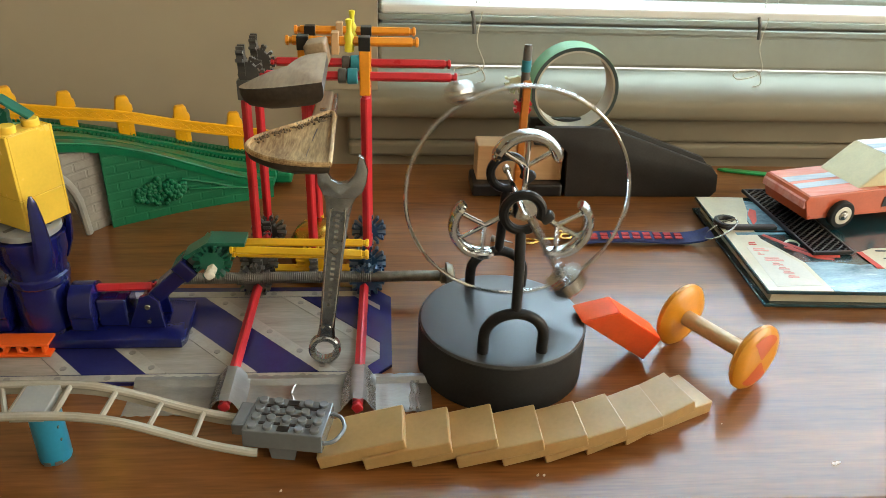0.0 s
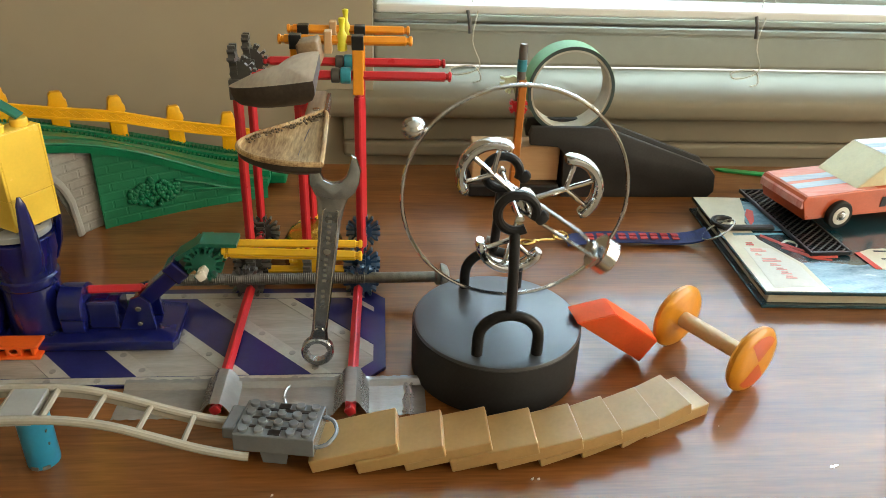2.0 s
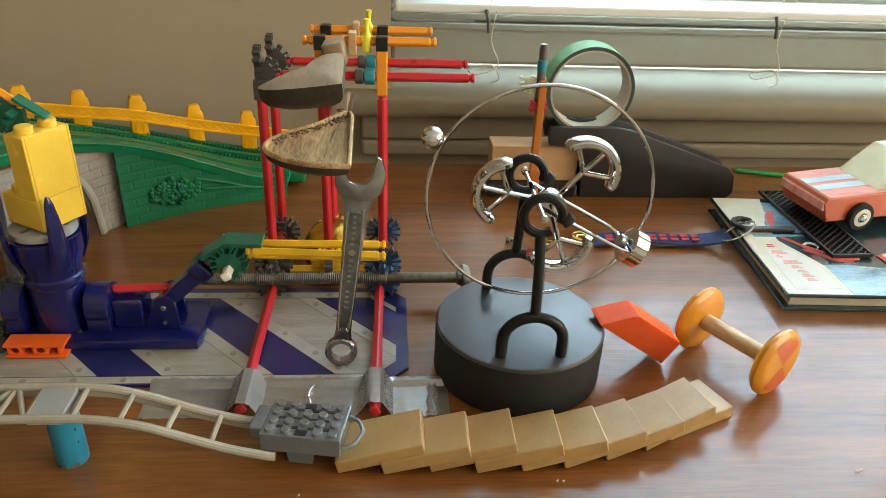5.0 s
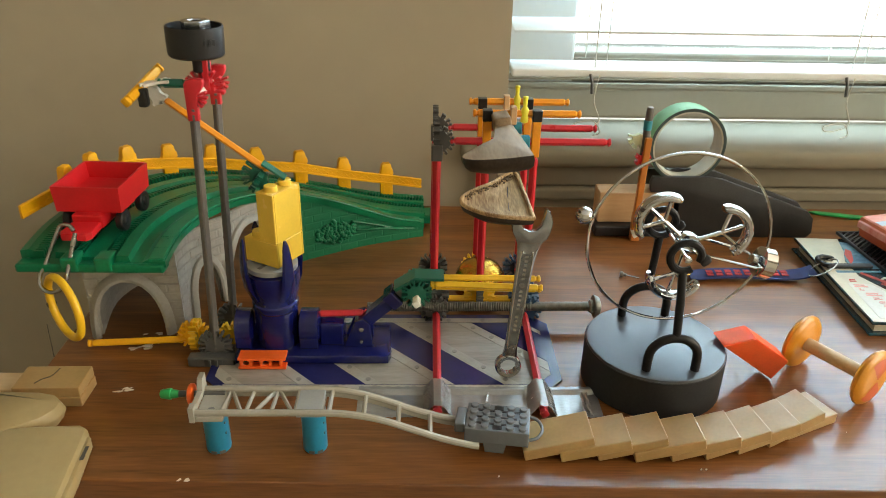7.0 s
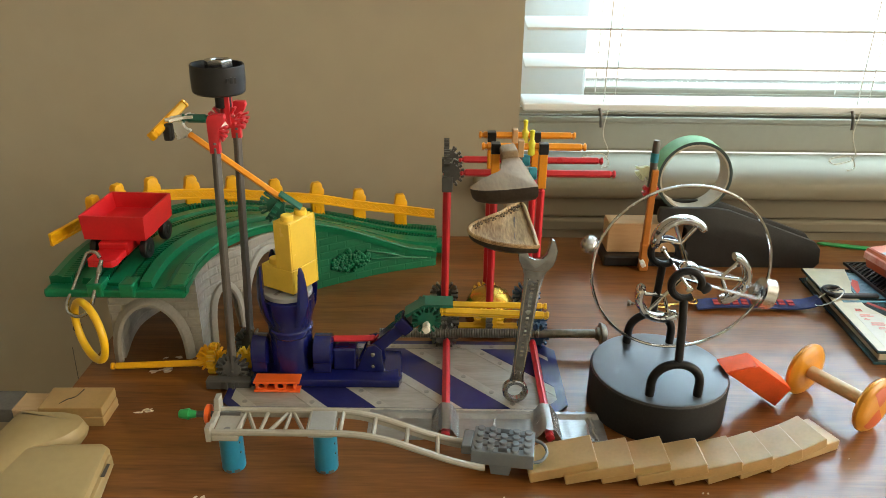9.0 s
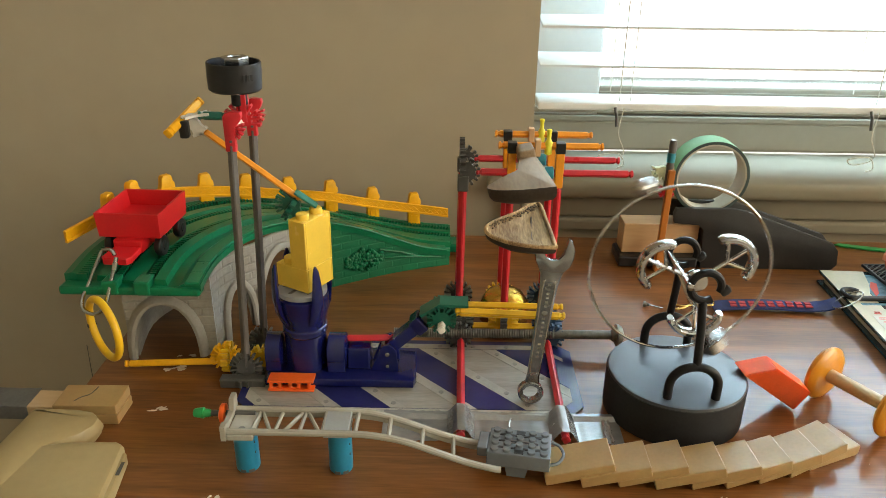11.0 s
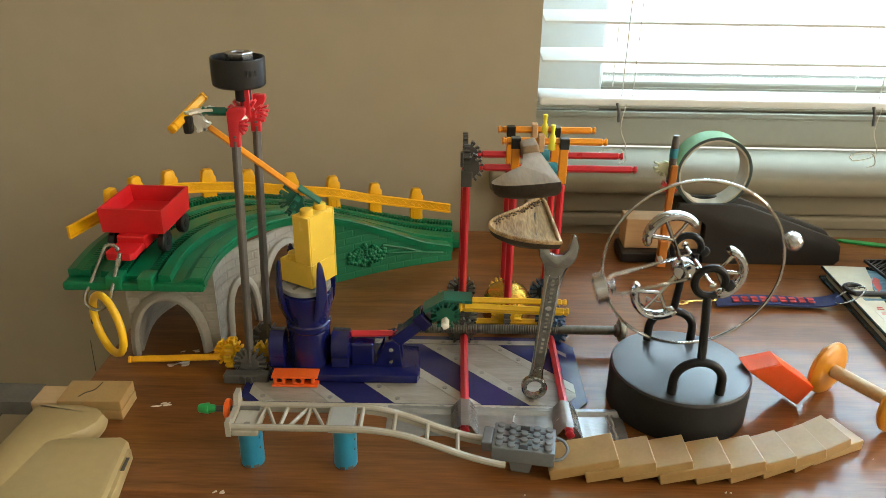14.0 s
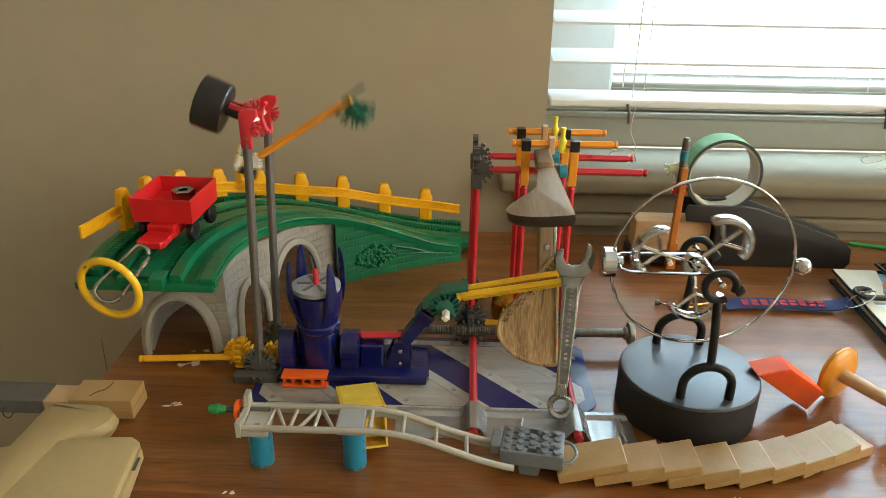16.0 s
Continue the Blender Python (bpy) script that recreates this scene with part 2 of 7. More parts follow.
M_FLECK = mat("paper_fleck", (0.75, 0.62, 0.50), 0.8)
M_THREAD = mat("dark_thread", (0.05, 0.045, 0.04), 0.8)
M_SOCK = mat("pale_green_plastic", (0.62, 0.66, 0.42), 0.4)

# ---- mesh helpers ----
TURNED = {}


def thing(name, label, category, at=(0, 0, 0), group="", turn=0.0):
    ob = new(name)
    ob.empty_display_size = 0.01
    ob.matrix_basis = pose(*at, 0, 0, turn)
    TURNED[ob] = ob.matrix_basis.copy()
    return tagged(ob, label, category, group)


def part(name, bm, material, parent=None, label="", smooth=False):
    """Links a bmesh, given in the world's space, as one mesh under a thing or a part."""
    me = bpy.data.meshes.new(name)
    base = TURNED.get(parent, Matrix())
    bmesh.ops.recalc_face_normals(bm, faces=bm.faces)
    bm.transform(base.inverted())
    if smooth:
        for f in bm.faces:
            f.smooth = True
        for e in bm.edges:
            if len(e.link_faces) == 2 and e.calc_face_angle(0) > 0.6:
                e.smooth = False
    bm.to_mesh(me)
    bm.free()
    me.materials.append(material)
    ob = new(name, me)
    ob.parent = parent
    if parent:
        TURNED[ob] = base
    if label:
        ob["label"] = label
    return ob


def solid(name, bm, material, label, category="", kind="", group="", smooth=False):
    return tagged(part(name, bm, material, None, "", smooth), label, category, group, kind)


def box(lo, hi, bevel=0.0, m=None, bm=None, seg=2):
    bm = bm or bmesh.new()
    r = bmesh.ops.create_cube(bm, size=1)
    vs = r["verts"]
    for v in vs:
        v.co = Vector([(lo[i] + hi[i]) / 2 + v.co[i] * (hi[i] - lo[i]) for i in range(3)])
    if bevel:
        es = list({e for v in vs for e in v.link_edges})
        vs = [v for v in bmesh.ops.bevel(bm, geom=es, offset=bevel, segments=seg, affect="EDGES", profile=0.5)["verts"]] + [v for v in vs if v.is_valid]
    if m is not None:
        bmesh.ops.transform(bm, matrix=m, verts=list({v for v in vs if v.is_valid}))
    return bm


def axis_frame(d):
    return Vector(d).to_track_quat("Z", "Y").to_matrix().to_4x4()


def lathe(profile, p0, d, seg=20, bm=None, lobes=0, depth=0.85):
    """Turns (r, h) pairs about the line from p0 along d; with lobes the section is ribbed."""
    bm = bm or bmesh.new()
    m = Matrix.Translation(p0) @ axis_frame(d)
    rings = []
    for r, h in profile:
        ring = []
        for i in range(seg):
            a = 2 * math.pi * i / seg
            k = r * (depth if lobes and (i * lobes * 2 // seg) % 2 else 1)
            ring.append(bm.verts.new(m @ Vector((k * math.cos(a), k * math.sin(a), h))))
        rings.append(ring)
    for a, b in zip(rings, rings[1:]):
        for i in range(seg):
            j = (i + 1) % seg
            bm.faces.new((a[i], a[j], b[j], b[i]))
    bm.faces.new(rings[0][::-1])
    bm.faces.new(rings[-1])
    return bm


def cyl(p0, p1, r, seg=16, bm=None, soft=0.0):
    h = (Vector(p1) - Vector(p0)).length
    s = soft or min(r, h) * 0.12
    return lathe([(r - s, 0), (r, s), (r, h - s), (r - s, h)], p0, Vector(p1) - Vector(p0), seg, bm)


def tube(points, r, seg=8, closed=False, bm=None, flat=1.0):
    """A bent round bar along points."""
    bm = bm or bmesh.new()
    pts = [Vector(p) for p in points]
    n, rings, up = len(pts), [], None
    for i, p in enumerate(pts):
        a, b = (pts[i - 1], pts[(i + 1) % n]) if closed else (pts[max(0, i - 1)], pts[min(n - 1, i + 1)])
        t = (b - a).normalized()
        if up is None:
            up = t.orthogonal().normalized()
        up = (up - up.dot(t) * t).normalized()
        side = t.cross(up)
        rings.append([bm.verts.new(p + r * (math.cos(2 * math.pi * k / seg) * up + flat * math.sin(2 * math.pi * k / seg) * side)) for k in range(seg)])
    for a, b in zip(rings, rings[1:] + (rings[:1] if closed else [])):
        for k in range(seg):
            j = (k + 1) % seg
            bm.faces.new((a[k], a[j], b[j], b[k]))
    if not closed:
        bm.faces.new(rings[0][::-1])
        bm.faces.new(rings[-1])
    return bm


def prism(outline, z0, z1, m=None, bm=None, bevel=0.0):
    """A slab with a given outline (x, y), from z0 to z1."""
    bm = bm or bmesh.new()
    lo, hi = ([bm.verts.new((x, y, z)) for x, y in outline] for z in (z0, z1))
    n = len(outline)
    fs = [bm.faces.new(lo[::-1]), bm.faces.new(hi)]
    for i in range(n):
        j = (i + 1) % n
        fs.append(bm.faces.new((lo[i], lo[j], hi[j], hi[i])))
    vs = lo + hi
    if bevel:
        bmesh.ops.recalc_face_normals(bm, faces=fs)
        r = bmesh.ops.bevel(bm, geom=[e for e in fs[1].edges] + [e for e in fs[0].edges], offset=bevel, segments=2, affect="EDGES", profile=0.5)
        vs = list({v for f in r["faces"] for v in f.verts} | {v for v in vs if v.is_valid} | {v for f in fs if f.is_valid for v in f.verts})
    if m is not None:
        bmesh.ops.transform(bm, matrix=m, verts=vs)
    return bm


def arc(cx, cy, r, a0, a1, n):
    return [(cx + r * math.cos(radians(a0 + (a1 - a0) * i / n)), cy + r * math.sin(radians(a0 + (a1 - a0) * i / n))) for i in range(n + 1)]


def smooth_line(pts, n):
    """A smooth line through points (Catmull-Rom), n steps a span."""
    pts = [Vector(p) for p in pts]
    out = []
    for i in range(len(pts) - 1):
        a, b, c, d = pts[max(0, i - 1)], pts[i], pts[i + 1], pts[min(len(pts) - 1, i + 2)]
        for k in range(n):
            t = k / n
            out.append(0.5 * (2 * b + (c - a) * t + (2 * a - 5 * b + 4 * c - d) * t * t + (3 * b - a - 3 * c + d) * t ** 3))
    return out + [pts[-1]]


def rod(p0, p1, r=0.0031, bm=None):
    """A construction rod: ribbed shaft, with a neck and a knob at each end."""
    h = (Vector(p1) - Vector(p0)).length
    e = min(0.0045, h * 0.2)
    prof = [(r * 0.7, 0), (r * 1.05, 0.0006), (r * 1.05, e * 0.45), (r * 0.72, e * 0.55), (r * 0.72, e * 0.85), (r, e)]
    prof += [(a, h - b) for a, b in reversed(prof)]
    return lathe(prof, p0, Vector(p1) - Vector(p0), 16, bm, lobes=4, depth=0.84)


def snowflake(m, angles, bm=None, r=0.0105, t=0.0055):
    """A construction connector in the plane of m: one moulded outline of a hub with a forked arm at each angle."""
    turns = sorted(a % 360 for a in angles)
    gaps = [(b - a) % 360 or 360 for a, b in zip(turns, turns[1:] + turns[:1])]
    foot = max(0.0046, 0.0026 / math.sin(radians(min(80, min(gaps)) / 2)) + 0.0003)
    arm = [(foot, -0.0026), (r - 0.0018, -0.0026), (r - 0.0014, -0.0036), (r + 0.0006, -0.0034), (r + 0.0006, -0.0018), (r - 0.0022, -0.0013), (foot - 0.0004, -0.0013)]
    arm += [(x, -y) for x, y in arm[::-1]]
    out = []
    for a, gap in zip(turns, gaps):
        c, s = math.cos(radians(a)), math.sin(radians(a))
        out += [(x * c - y * s, x * s + y * c) for x, y in arm]
        for k in range(1, int(gap // 40)):
            b = radians(a + gap * k / (gap // 40))
            out.append((0.0044 * math.cos(b), 0.0044 * math.sin(b)))
    return prism(out, -t / 2, t / 2, m, bm)


def bars(spots, thick, m, bm=None):
    """Plain bars (x, y, length, height) of unreadable writing in the plane of m."""
    bm = bm or bmesh.new()
    for x, y, w, h in spots:
        box((x, y, 0), (x + w, y + h, thick), 0, m, bm)
    return bm


XZ = Matrix.Rotation(radians(90), 4, "X")
EIGHT = [45 * k for k in range(8)]

# ---- the room ----
WY = 0.765   # face of the window wall
FLOOR, TOP = -0.74, 1.70


def build_room():
    solid("floor", box((-1.9, -2.3, FLOOR - 0.05), (2.5, WY + 0.2, FLOOR)), M_CARPET, "beige carpeted floor of the room", kind="structure")
    solid("ceiling", box((-1.9, -2.3, TOP), (2.5, WY + 0.2, TOP + 0.05)), M_CEIL, "white painted ceiling of the room", kind="structure")
    solid("wall_west", box((-2.0, -2.3, FLOOR), (-1.9, WY + 0.2, TOP)), M_WALL, "plain beige painted wall", kind="structure")
    solid("wall_south", box((-2.0, -2.4, FLOOR), (2.6, -2.3, TOP)), M_WALL, "plain beige painted wall", kind="structure")
    # opening added out of view to hold the fill lamp
    bm = bmesh.new()
    for lo, hi in (((2.5, -2.3, FLOOR), (2.6, -1.75, TOP)), ((2.5, 0.65, FLOOR), (2.6, WY + 0.2, TOP)), ((2.5, -1.75, FLOOR), (2.6, 0.65, 0.15)), ((2.5, -1.75, 1.6), (2.6, 0.65, TOP))):
        box(lo, hi, 0.0, None, bm)
    solid("wall_east", bm, M_WALL, "beige painted wall with an added opening for fill light", kind="structure")
    # made-up window frame around the fill lamp
    bm = bmesh.new()
    for lo, hi in (((2.54, -1.75, 0.15), (2.59, -1.71, 1.6)), ((2.54, 0.61, 0.15), (2.59, 0.65, 1.6)), ((2.54, -1.71, 0.15), (2.59, 0.61, 0.19)), ((2.54, -1.71, 1.56), (2.59, 0.61, 1.6)), ((2.54, -0.57, 0.19), (2.59, -0.53, 1.56))):
        box(lo, hi, 0.003, None, bm)
    solid("fill_lamp_frame", bm, M_VINYL, "added vinyl frame around the fill lamp, out of view", "window", kind="structure")
    bm = bmesh.new()
    x0, x1, z0, z1 = -0.006, 1.12, 0.04, 1.32
    for lo, hi in (((-1.9, WY, FLOOR), (x0, WY + 0.18, TOP)), ((x1, WY, FLOOR), (2.5, WY + 0.18, TOP)), ((x0, WY, FLOOR), (x1, WY + 0.18, z0)), ((x0, WY, z1), (x1, WY + 0.18, TOP))):
        box(lo, hi, 0.0, None, bm)
    solid("wall_north", bm, M_WALL, "beige painted wall with a deep window opening", kind="structure")
    # window
    win = tagged(new("window_1"), "vinyl framed window with bright daylight behind it", "window", kind="structure")
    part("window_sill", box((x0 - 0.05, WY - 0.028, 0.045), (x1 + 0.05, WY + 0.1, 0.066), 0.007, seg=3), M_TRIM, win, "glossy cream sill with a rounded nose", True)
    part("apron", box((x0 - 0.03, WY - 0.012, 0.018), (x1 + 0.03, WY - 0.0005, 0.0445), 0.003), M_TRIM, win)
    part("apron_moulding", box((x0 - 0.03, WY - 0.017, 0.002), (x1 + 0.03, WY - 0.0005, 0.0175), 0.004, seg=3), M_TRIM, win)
    bm = bmesh.new()
    box((x0, 0.862, 0.066), (x1, 0.93, 0.105), 0.004, None, bm)
    for k in range(4):
        box((x0, 0.8605 + 0.0035 * k, 0.104 + 0.0095 * k), (x1, 0.8745, 0.1105 + 0.0095 * k), 0.001, None, bm)
    box((x0, 0.872, 0.105), (x1, 0.93, 0.146), 0.003, None, bm)
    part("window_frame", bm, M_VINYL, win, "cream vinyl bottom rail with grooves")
    # same vinyl as the rail; haze over the stiles is put in as white
    for a, b in ((x0, 0.085), (x1 - 0.06, x1)):
        part("stile", box((a + 0.001, 0.869, 0.1065), (b, 0.931, z1), 0.004), M_SLAT, win, "vinyl stile whitened for the haze over it")
    pane = part("pane", box((0.086, 0.902, 0.147), (x1 - 0.061, 0.906, z1)), M_GLASS, win)
    pane.visible_shadow = False
    # raised slatted blind
    blind = thing("window_blind", "white slatted blind hanging raised in the window", "blind", (0.5, 0.79, 0.14))
    part("bottom_rail", box((x0 + 0.004, 0.771, 0.1385), (x1 - 0.004, 0.821, 0.1470), 0.002), M_SLAT, blind, "thick white bottom rail")
    for z in [0.1900 + 0.0415 * k for k in range(26)]:
        part("slat", box((x0 + 0.004, -0.025, -0.0014), (x1 - 0.004, 0.025, 0.0014), 0.0006, Matrix.Translation((0, 0.796, z)) @ Matrix.Rotation(radians(7), 4, "X")), M_SLAT, blind)
    part("head_rail", box((x0 + 0.004, 0.768, 1.265), (x1 - 0.004, 0.825, 1.315), 0.003), M_SLAT, blind)
    for x in (0.088, 0.372, 0.70, 1.0):
        for y in (0.7695, 0.8225):
            part("cord", cyl((x, y, 0.150), (x, y, 1.27), 0.0007, 6), M_CORD, blind)
        part("cord", cyl((x + 0.012, 0.7695, 0.150), (x + 0.012, 0.7695, 1.27), 0.0005, 6), M_CORD, blind)
        part("tassel", tube([(x - 0.004, 0.769, 0.143), (x - 0.002, 0.767, 0.135), (x - 0.001, 0.766, 0.122)], 0.0018, 8), M_KGREY, blind)
        loop = smooth_line([(x + 0.006, 0.769, 0.142), (x + 0.002, 0.766, 0.115), (x + 0.010, 0.766, 0.09), (x - 0.012, 0.765, 0.082), (x - 0.018, 0.766, 0.088), (x + 0.004, 0.765, 0.091), (x + 0.012, 0.766, 0.078), (x + 0.004, 0.766, 0.074)], 6)
        part("cord_loop", tube(loop, 0.0006, 6), M_CORD, blind, "tangled pull cord")
    solid("ground", box((-30, 1.2, -1.6), (30, 80, -1.5)), M_YARD, "pale sunlit ground outside the window", kind="structure")
    part_sky = solid("backdrop", box((-9, 9.0, -1.5), (14, 9.05, 6)), M_OUT, "overexposed garden far outside the window", kind="structure")
    part_sky.visible_shadow = False


def plain(name, make):
    m = bpy.data.materials.new(name)
    m.use_nodes = True
    make(m.node_tree, m.node_tree.nodes["Principled BSDF"])
    return m


def glass_nodes(nt, b):
    b.inputs["Roughness"].default_value, b.inputs["Transmission Weight"].default_value, b.inputs["IOR"].default_value = 0.0, 1.0, 1.01


def out_nodes(nt, b):
    n, r = nt.nodes.new("ShaderNodeTexNoise"), nt.nodes.new("ShaderNodeValToRGB")
    n.inputs["Scale"].default_value, n.inputs["Detail"].default_value = 2.2, 6
    r.color_ramp.elements[0].position, r.color_ramp.elements[1].position = 0.36, 0.46
    r.color_ramp.elements[0].color, r.color_ramp.elements[1].color = (0.45, 0.5, 0.3, 1), (1, 1, 0.98, 1)
    nt.links.new(n.outputs[0], r.inputs[0])
    nt.links.new(r.outputs[0], b.inputs["Emission Color"])
    b.inputs["Emission Strength"].default_value = 3.0
    b.inputs["Base Color"].default_value = (0.5, 0.5, 0.5, 1)


M_GLASS = plain("window_glass", glass_nodes)
M_OUT = plain("bright_outdoors", out_nodes)
M_YARD = mat("pale_concrete", (0.55, 0.53, 0.48), 0.9, var=0.1, size=2)
build_room()

# ---- the desk ----
TX0, TX1, TY0, TY1 = -0.379, 0.86, 0.300, 0.735


def build_desk():
    desk = thing("desk", "dark reddish cherry veneer desk with scuffed glossy top", "desk", (0.25, 0.52, FLOOR))
    part("tabletop", prism([(TX0, TY0 + 0.0095), (TX1, TY0 - 0.0220), (TX1, TY1), (TX0, TY1)], -0.026, 0.0, None, None, 0.0012), M_TABLE, desk, "glossy cherry veneer top")
    part("modesty_panel", box((TX0 + 0.03, TY0 + 0.016, -0.16), (TX1 - 0.03, TY0 + 0.03, -0.0265), 0.001), M_TABLE, desk)
    for x in (TX0 + 0.01, TX1 - 0.03):
        part("side_panel", box((x, TY0 + 0.031, FLOOR), (x + 0.02, TY1 - 0.01, -0.0265), 0.001), M_TABLE, desk)
    rnd = random.Random(4)
    bm = bmesh.new()
    for cx, cy, n, s in ((-0.310, 0.396, 7, 0.006), (-0.245, 0.306, 3, 0.004), (-0.312, 0.470, 3, 0.005), (-0.317, 0.450, 7, 0.007), (-0.318, 0.468, 2, 0.003), (0.079, 0.315, 3, 0.003), (0.24, 0.318, 3, 0.003), (-0.05, 0.309, 1, 0.002), (0.19, 0.35, 1, 0.001)):
        for _ in range(n):
            x, y, a = cx + rnd.uniform(-s, s), cy + rnd.uniform(-s, s) * 0.35, rnd.uniform(0, 180)
            w, h = rnd.uniform(0.3, 0.6) * s, rnd.uniform(0.1, 0.3) * s
            out = [(w * math.cos(t) * rnd.uniform(0.6, 1.2), h * math.sin(t) * rnd.uniform(0.6, 1.2)) for t in (k * math.pi / 4 for k in range(8))]
            prism(out, 0.0002, 0.0006, pose(x, y, 0, 0, 0, a * 0.3), bm)
    tagged(part("paper_flecks", bm, M_FLECK), "small torn paper flecks stuck on the desk", "flecks", kind="stuff")


build_desk()


# ---- printed plate, tape and floor rods ----
def clip_poly(poly, a, b, c):
    """The part of a polygon where a x + b y <= c."""
    out = []
    for i, p in enumerate(poly):
        q = poly[(i + 1) % len(poly)]
        d0, d1 = a * p[0] + b * p[1] - c, a * q[0] + b * q[1] - c
        if d0 <= 0:
            out.append(p)
        if d0 * d1 < 0:
            t = d0 / (d0 - d1)
            out.append((p[0] + t * (q[0] - p[0]), p[1] + t * (q[1] - p[1])))
    return out


def build_plate():
    x0, x1, y0, y1, c = -0.256, 0.0045, 0.3925, 0.497, 0.014
    edge = [(x0 + c, y0), (x1 - c, y0), (x1, y0 + c), (x1, y1 - c), (x1 - c, y1), (x0 + c, y1), (x0, y1 - c), (x0, y0 + c)]
    plate = thing("printed_plate", "flat card plate printed with blue and metal-grey diagonal stripes", "mat", (-0.12, 0.45, 0))
    part("backing", prism(edge, 0.0002, 0.0022), M_MATBLUE, plate, "navy blue plate edge")
    for lo, hi in ((y0 + 0.0012, y0 + 0.0072), (y1 - 0.0125, y1 - 0.0060)):
        part("border", prism([(x0 + c, lo), (x1 - c, lo), (x1 - c - 0.004, hi), (x0 + c, hi)], 0.0022, 0.0025), M_MATLIGHT, plate, "pale printed border")
    a, b = x0 + 0.006, x1 - 0.0075
    lo, hi, k = y0 + 0.0078, y1 - 0.0135, 0.012
    field = [(a, lo), (b - k, lo), (b, lo + k), (b, hi - k), (b - k, hi), (a, hi)]
    # planks at 45 degrees: blue, pale strip, grey plank, pale strip
    for first in (0.123, 0.224, 0.3245, 0.4265):
        for s0, s1, m, z in ((0, 0.0365, M_MATBLUE, 0.0026), (0.0365, 0.0485, M_MATLIGHT, 0.0027), (0.0487, 0.0885, M_MATGREY, 0.0025), (0.0887, 0.1008, M_MATLIGHT, 0.0027)):
            p = clip_poly(clip_poly(field, 1, 1, first + s1), -1, -1, -(first + s0))
            if len(p) > 2:
                part("stripe", prism(p, 0.0023, z), m, plate)
        for d in (0.0440, 0.0945):
            for y in (0.406, 0.421, 0.442, 0.462, 0.476):
                x = first + d - y
                if a + 0.003 < x < b - 0.003:
                    part("rivet", cyl((x, y, 0.0024), (x, y, 0.0030), 0.0020, 12), M_MATDOT, plate)
    for x in np.arange(x0 + 0.0115, x1 - 0.012, 0.028):
        for y in (y0 + 0.0042, y1 - 0.0092):
            part("rivet", cyl((x, y, 0.0024), (x, y, 0.0028), 0.0020, 12), M_MATDOT, plate)


build_plate()


def build_tape():
    bm = bmesh.new()
    nx, ny = 96, 10
    rnd = random.Random(7)
    grid = []
    for i in range(nx + 1):
        x = -0.144 + 0.171 * i / nx
        col = []
        for j in range(ny + 1):
            y = 0.365 + 0.031 * j / ny + 0.0004 * math.sin(i * 1.7) * (j in (0, ny)) - 0.02 * (x + 0.06) * 0.1
            z = 0.0034 if y > 0.3925 else 0.0008
            for rx in (-0.088, -0.015):
                d = abs(x - rx)
                z = max(z, 0.0108 - 1.5 * max(0, d - 0.0034)) if d < 0.014 else z
            z += 0.0004 * noise.noise(Vector((x * 110, y * 50, 0))) + 0.0006 * max(0, noise.noise(Vector((x * 420, y * 18, 3))))
            col.append(bm.verts.new((x, y, z)))
        grid.append(col)
    for i in range(nx):
        for j in range(ny):
            bm.faces.new((grid[i][j], grid[i + 1][j], grid[i + 1][j + 1], grid[i][j + 1]))
    r = bmesh.ops.solidify(bm, geom=list(bm.faces), thickness=0.0003)
    tape = thing("duct_tape", "wrinkled strip of silver duct tape holding down the rods", "tape", (-0.06, 0.38, 0))
    part("strip", bm, M_TAPE, tape, "", True)
    fold = [(-0.052 + 0.0012 * math.sin(j * 0.9), 0.3655 + 0.0031 * j, 0.0020 + 0.0008 * math.sin(j * 2.1)) for j in range(10)]
    part("fold", tube(smooth_line(fold, 3), 0.0008, 6), M_TAPE, tape, "raised crease", True)
    for x0, x1 in ((0.0145, 0.0165), (0.0185, 0.0198)):
        crease = [(x0 + (x1 - x0) * j / 8 + 0.0006 * math.sin(j * 1.7), 0.366 + 0.0034 * j, 0.0014) for j in range(9)]
        part("crease", tube(smooth_line(crease, 2), 0.0011, 6), M_TAPE, tape, "", True)


build_tape()
for rx in (-0.088, -0.015):
    solid("floor_rod", rod((rx, 0.364 if rx < -0.05 else 0.361, 0.0062), (rx + 0.001, 0.493, 0.0085)), M_RED, "glossy red construction rod taped to the desk", "rod", group="floor rods", smooth=True)


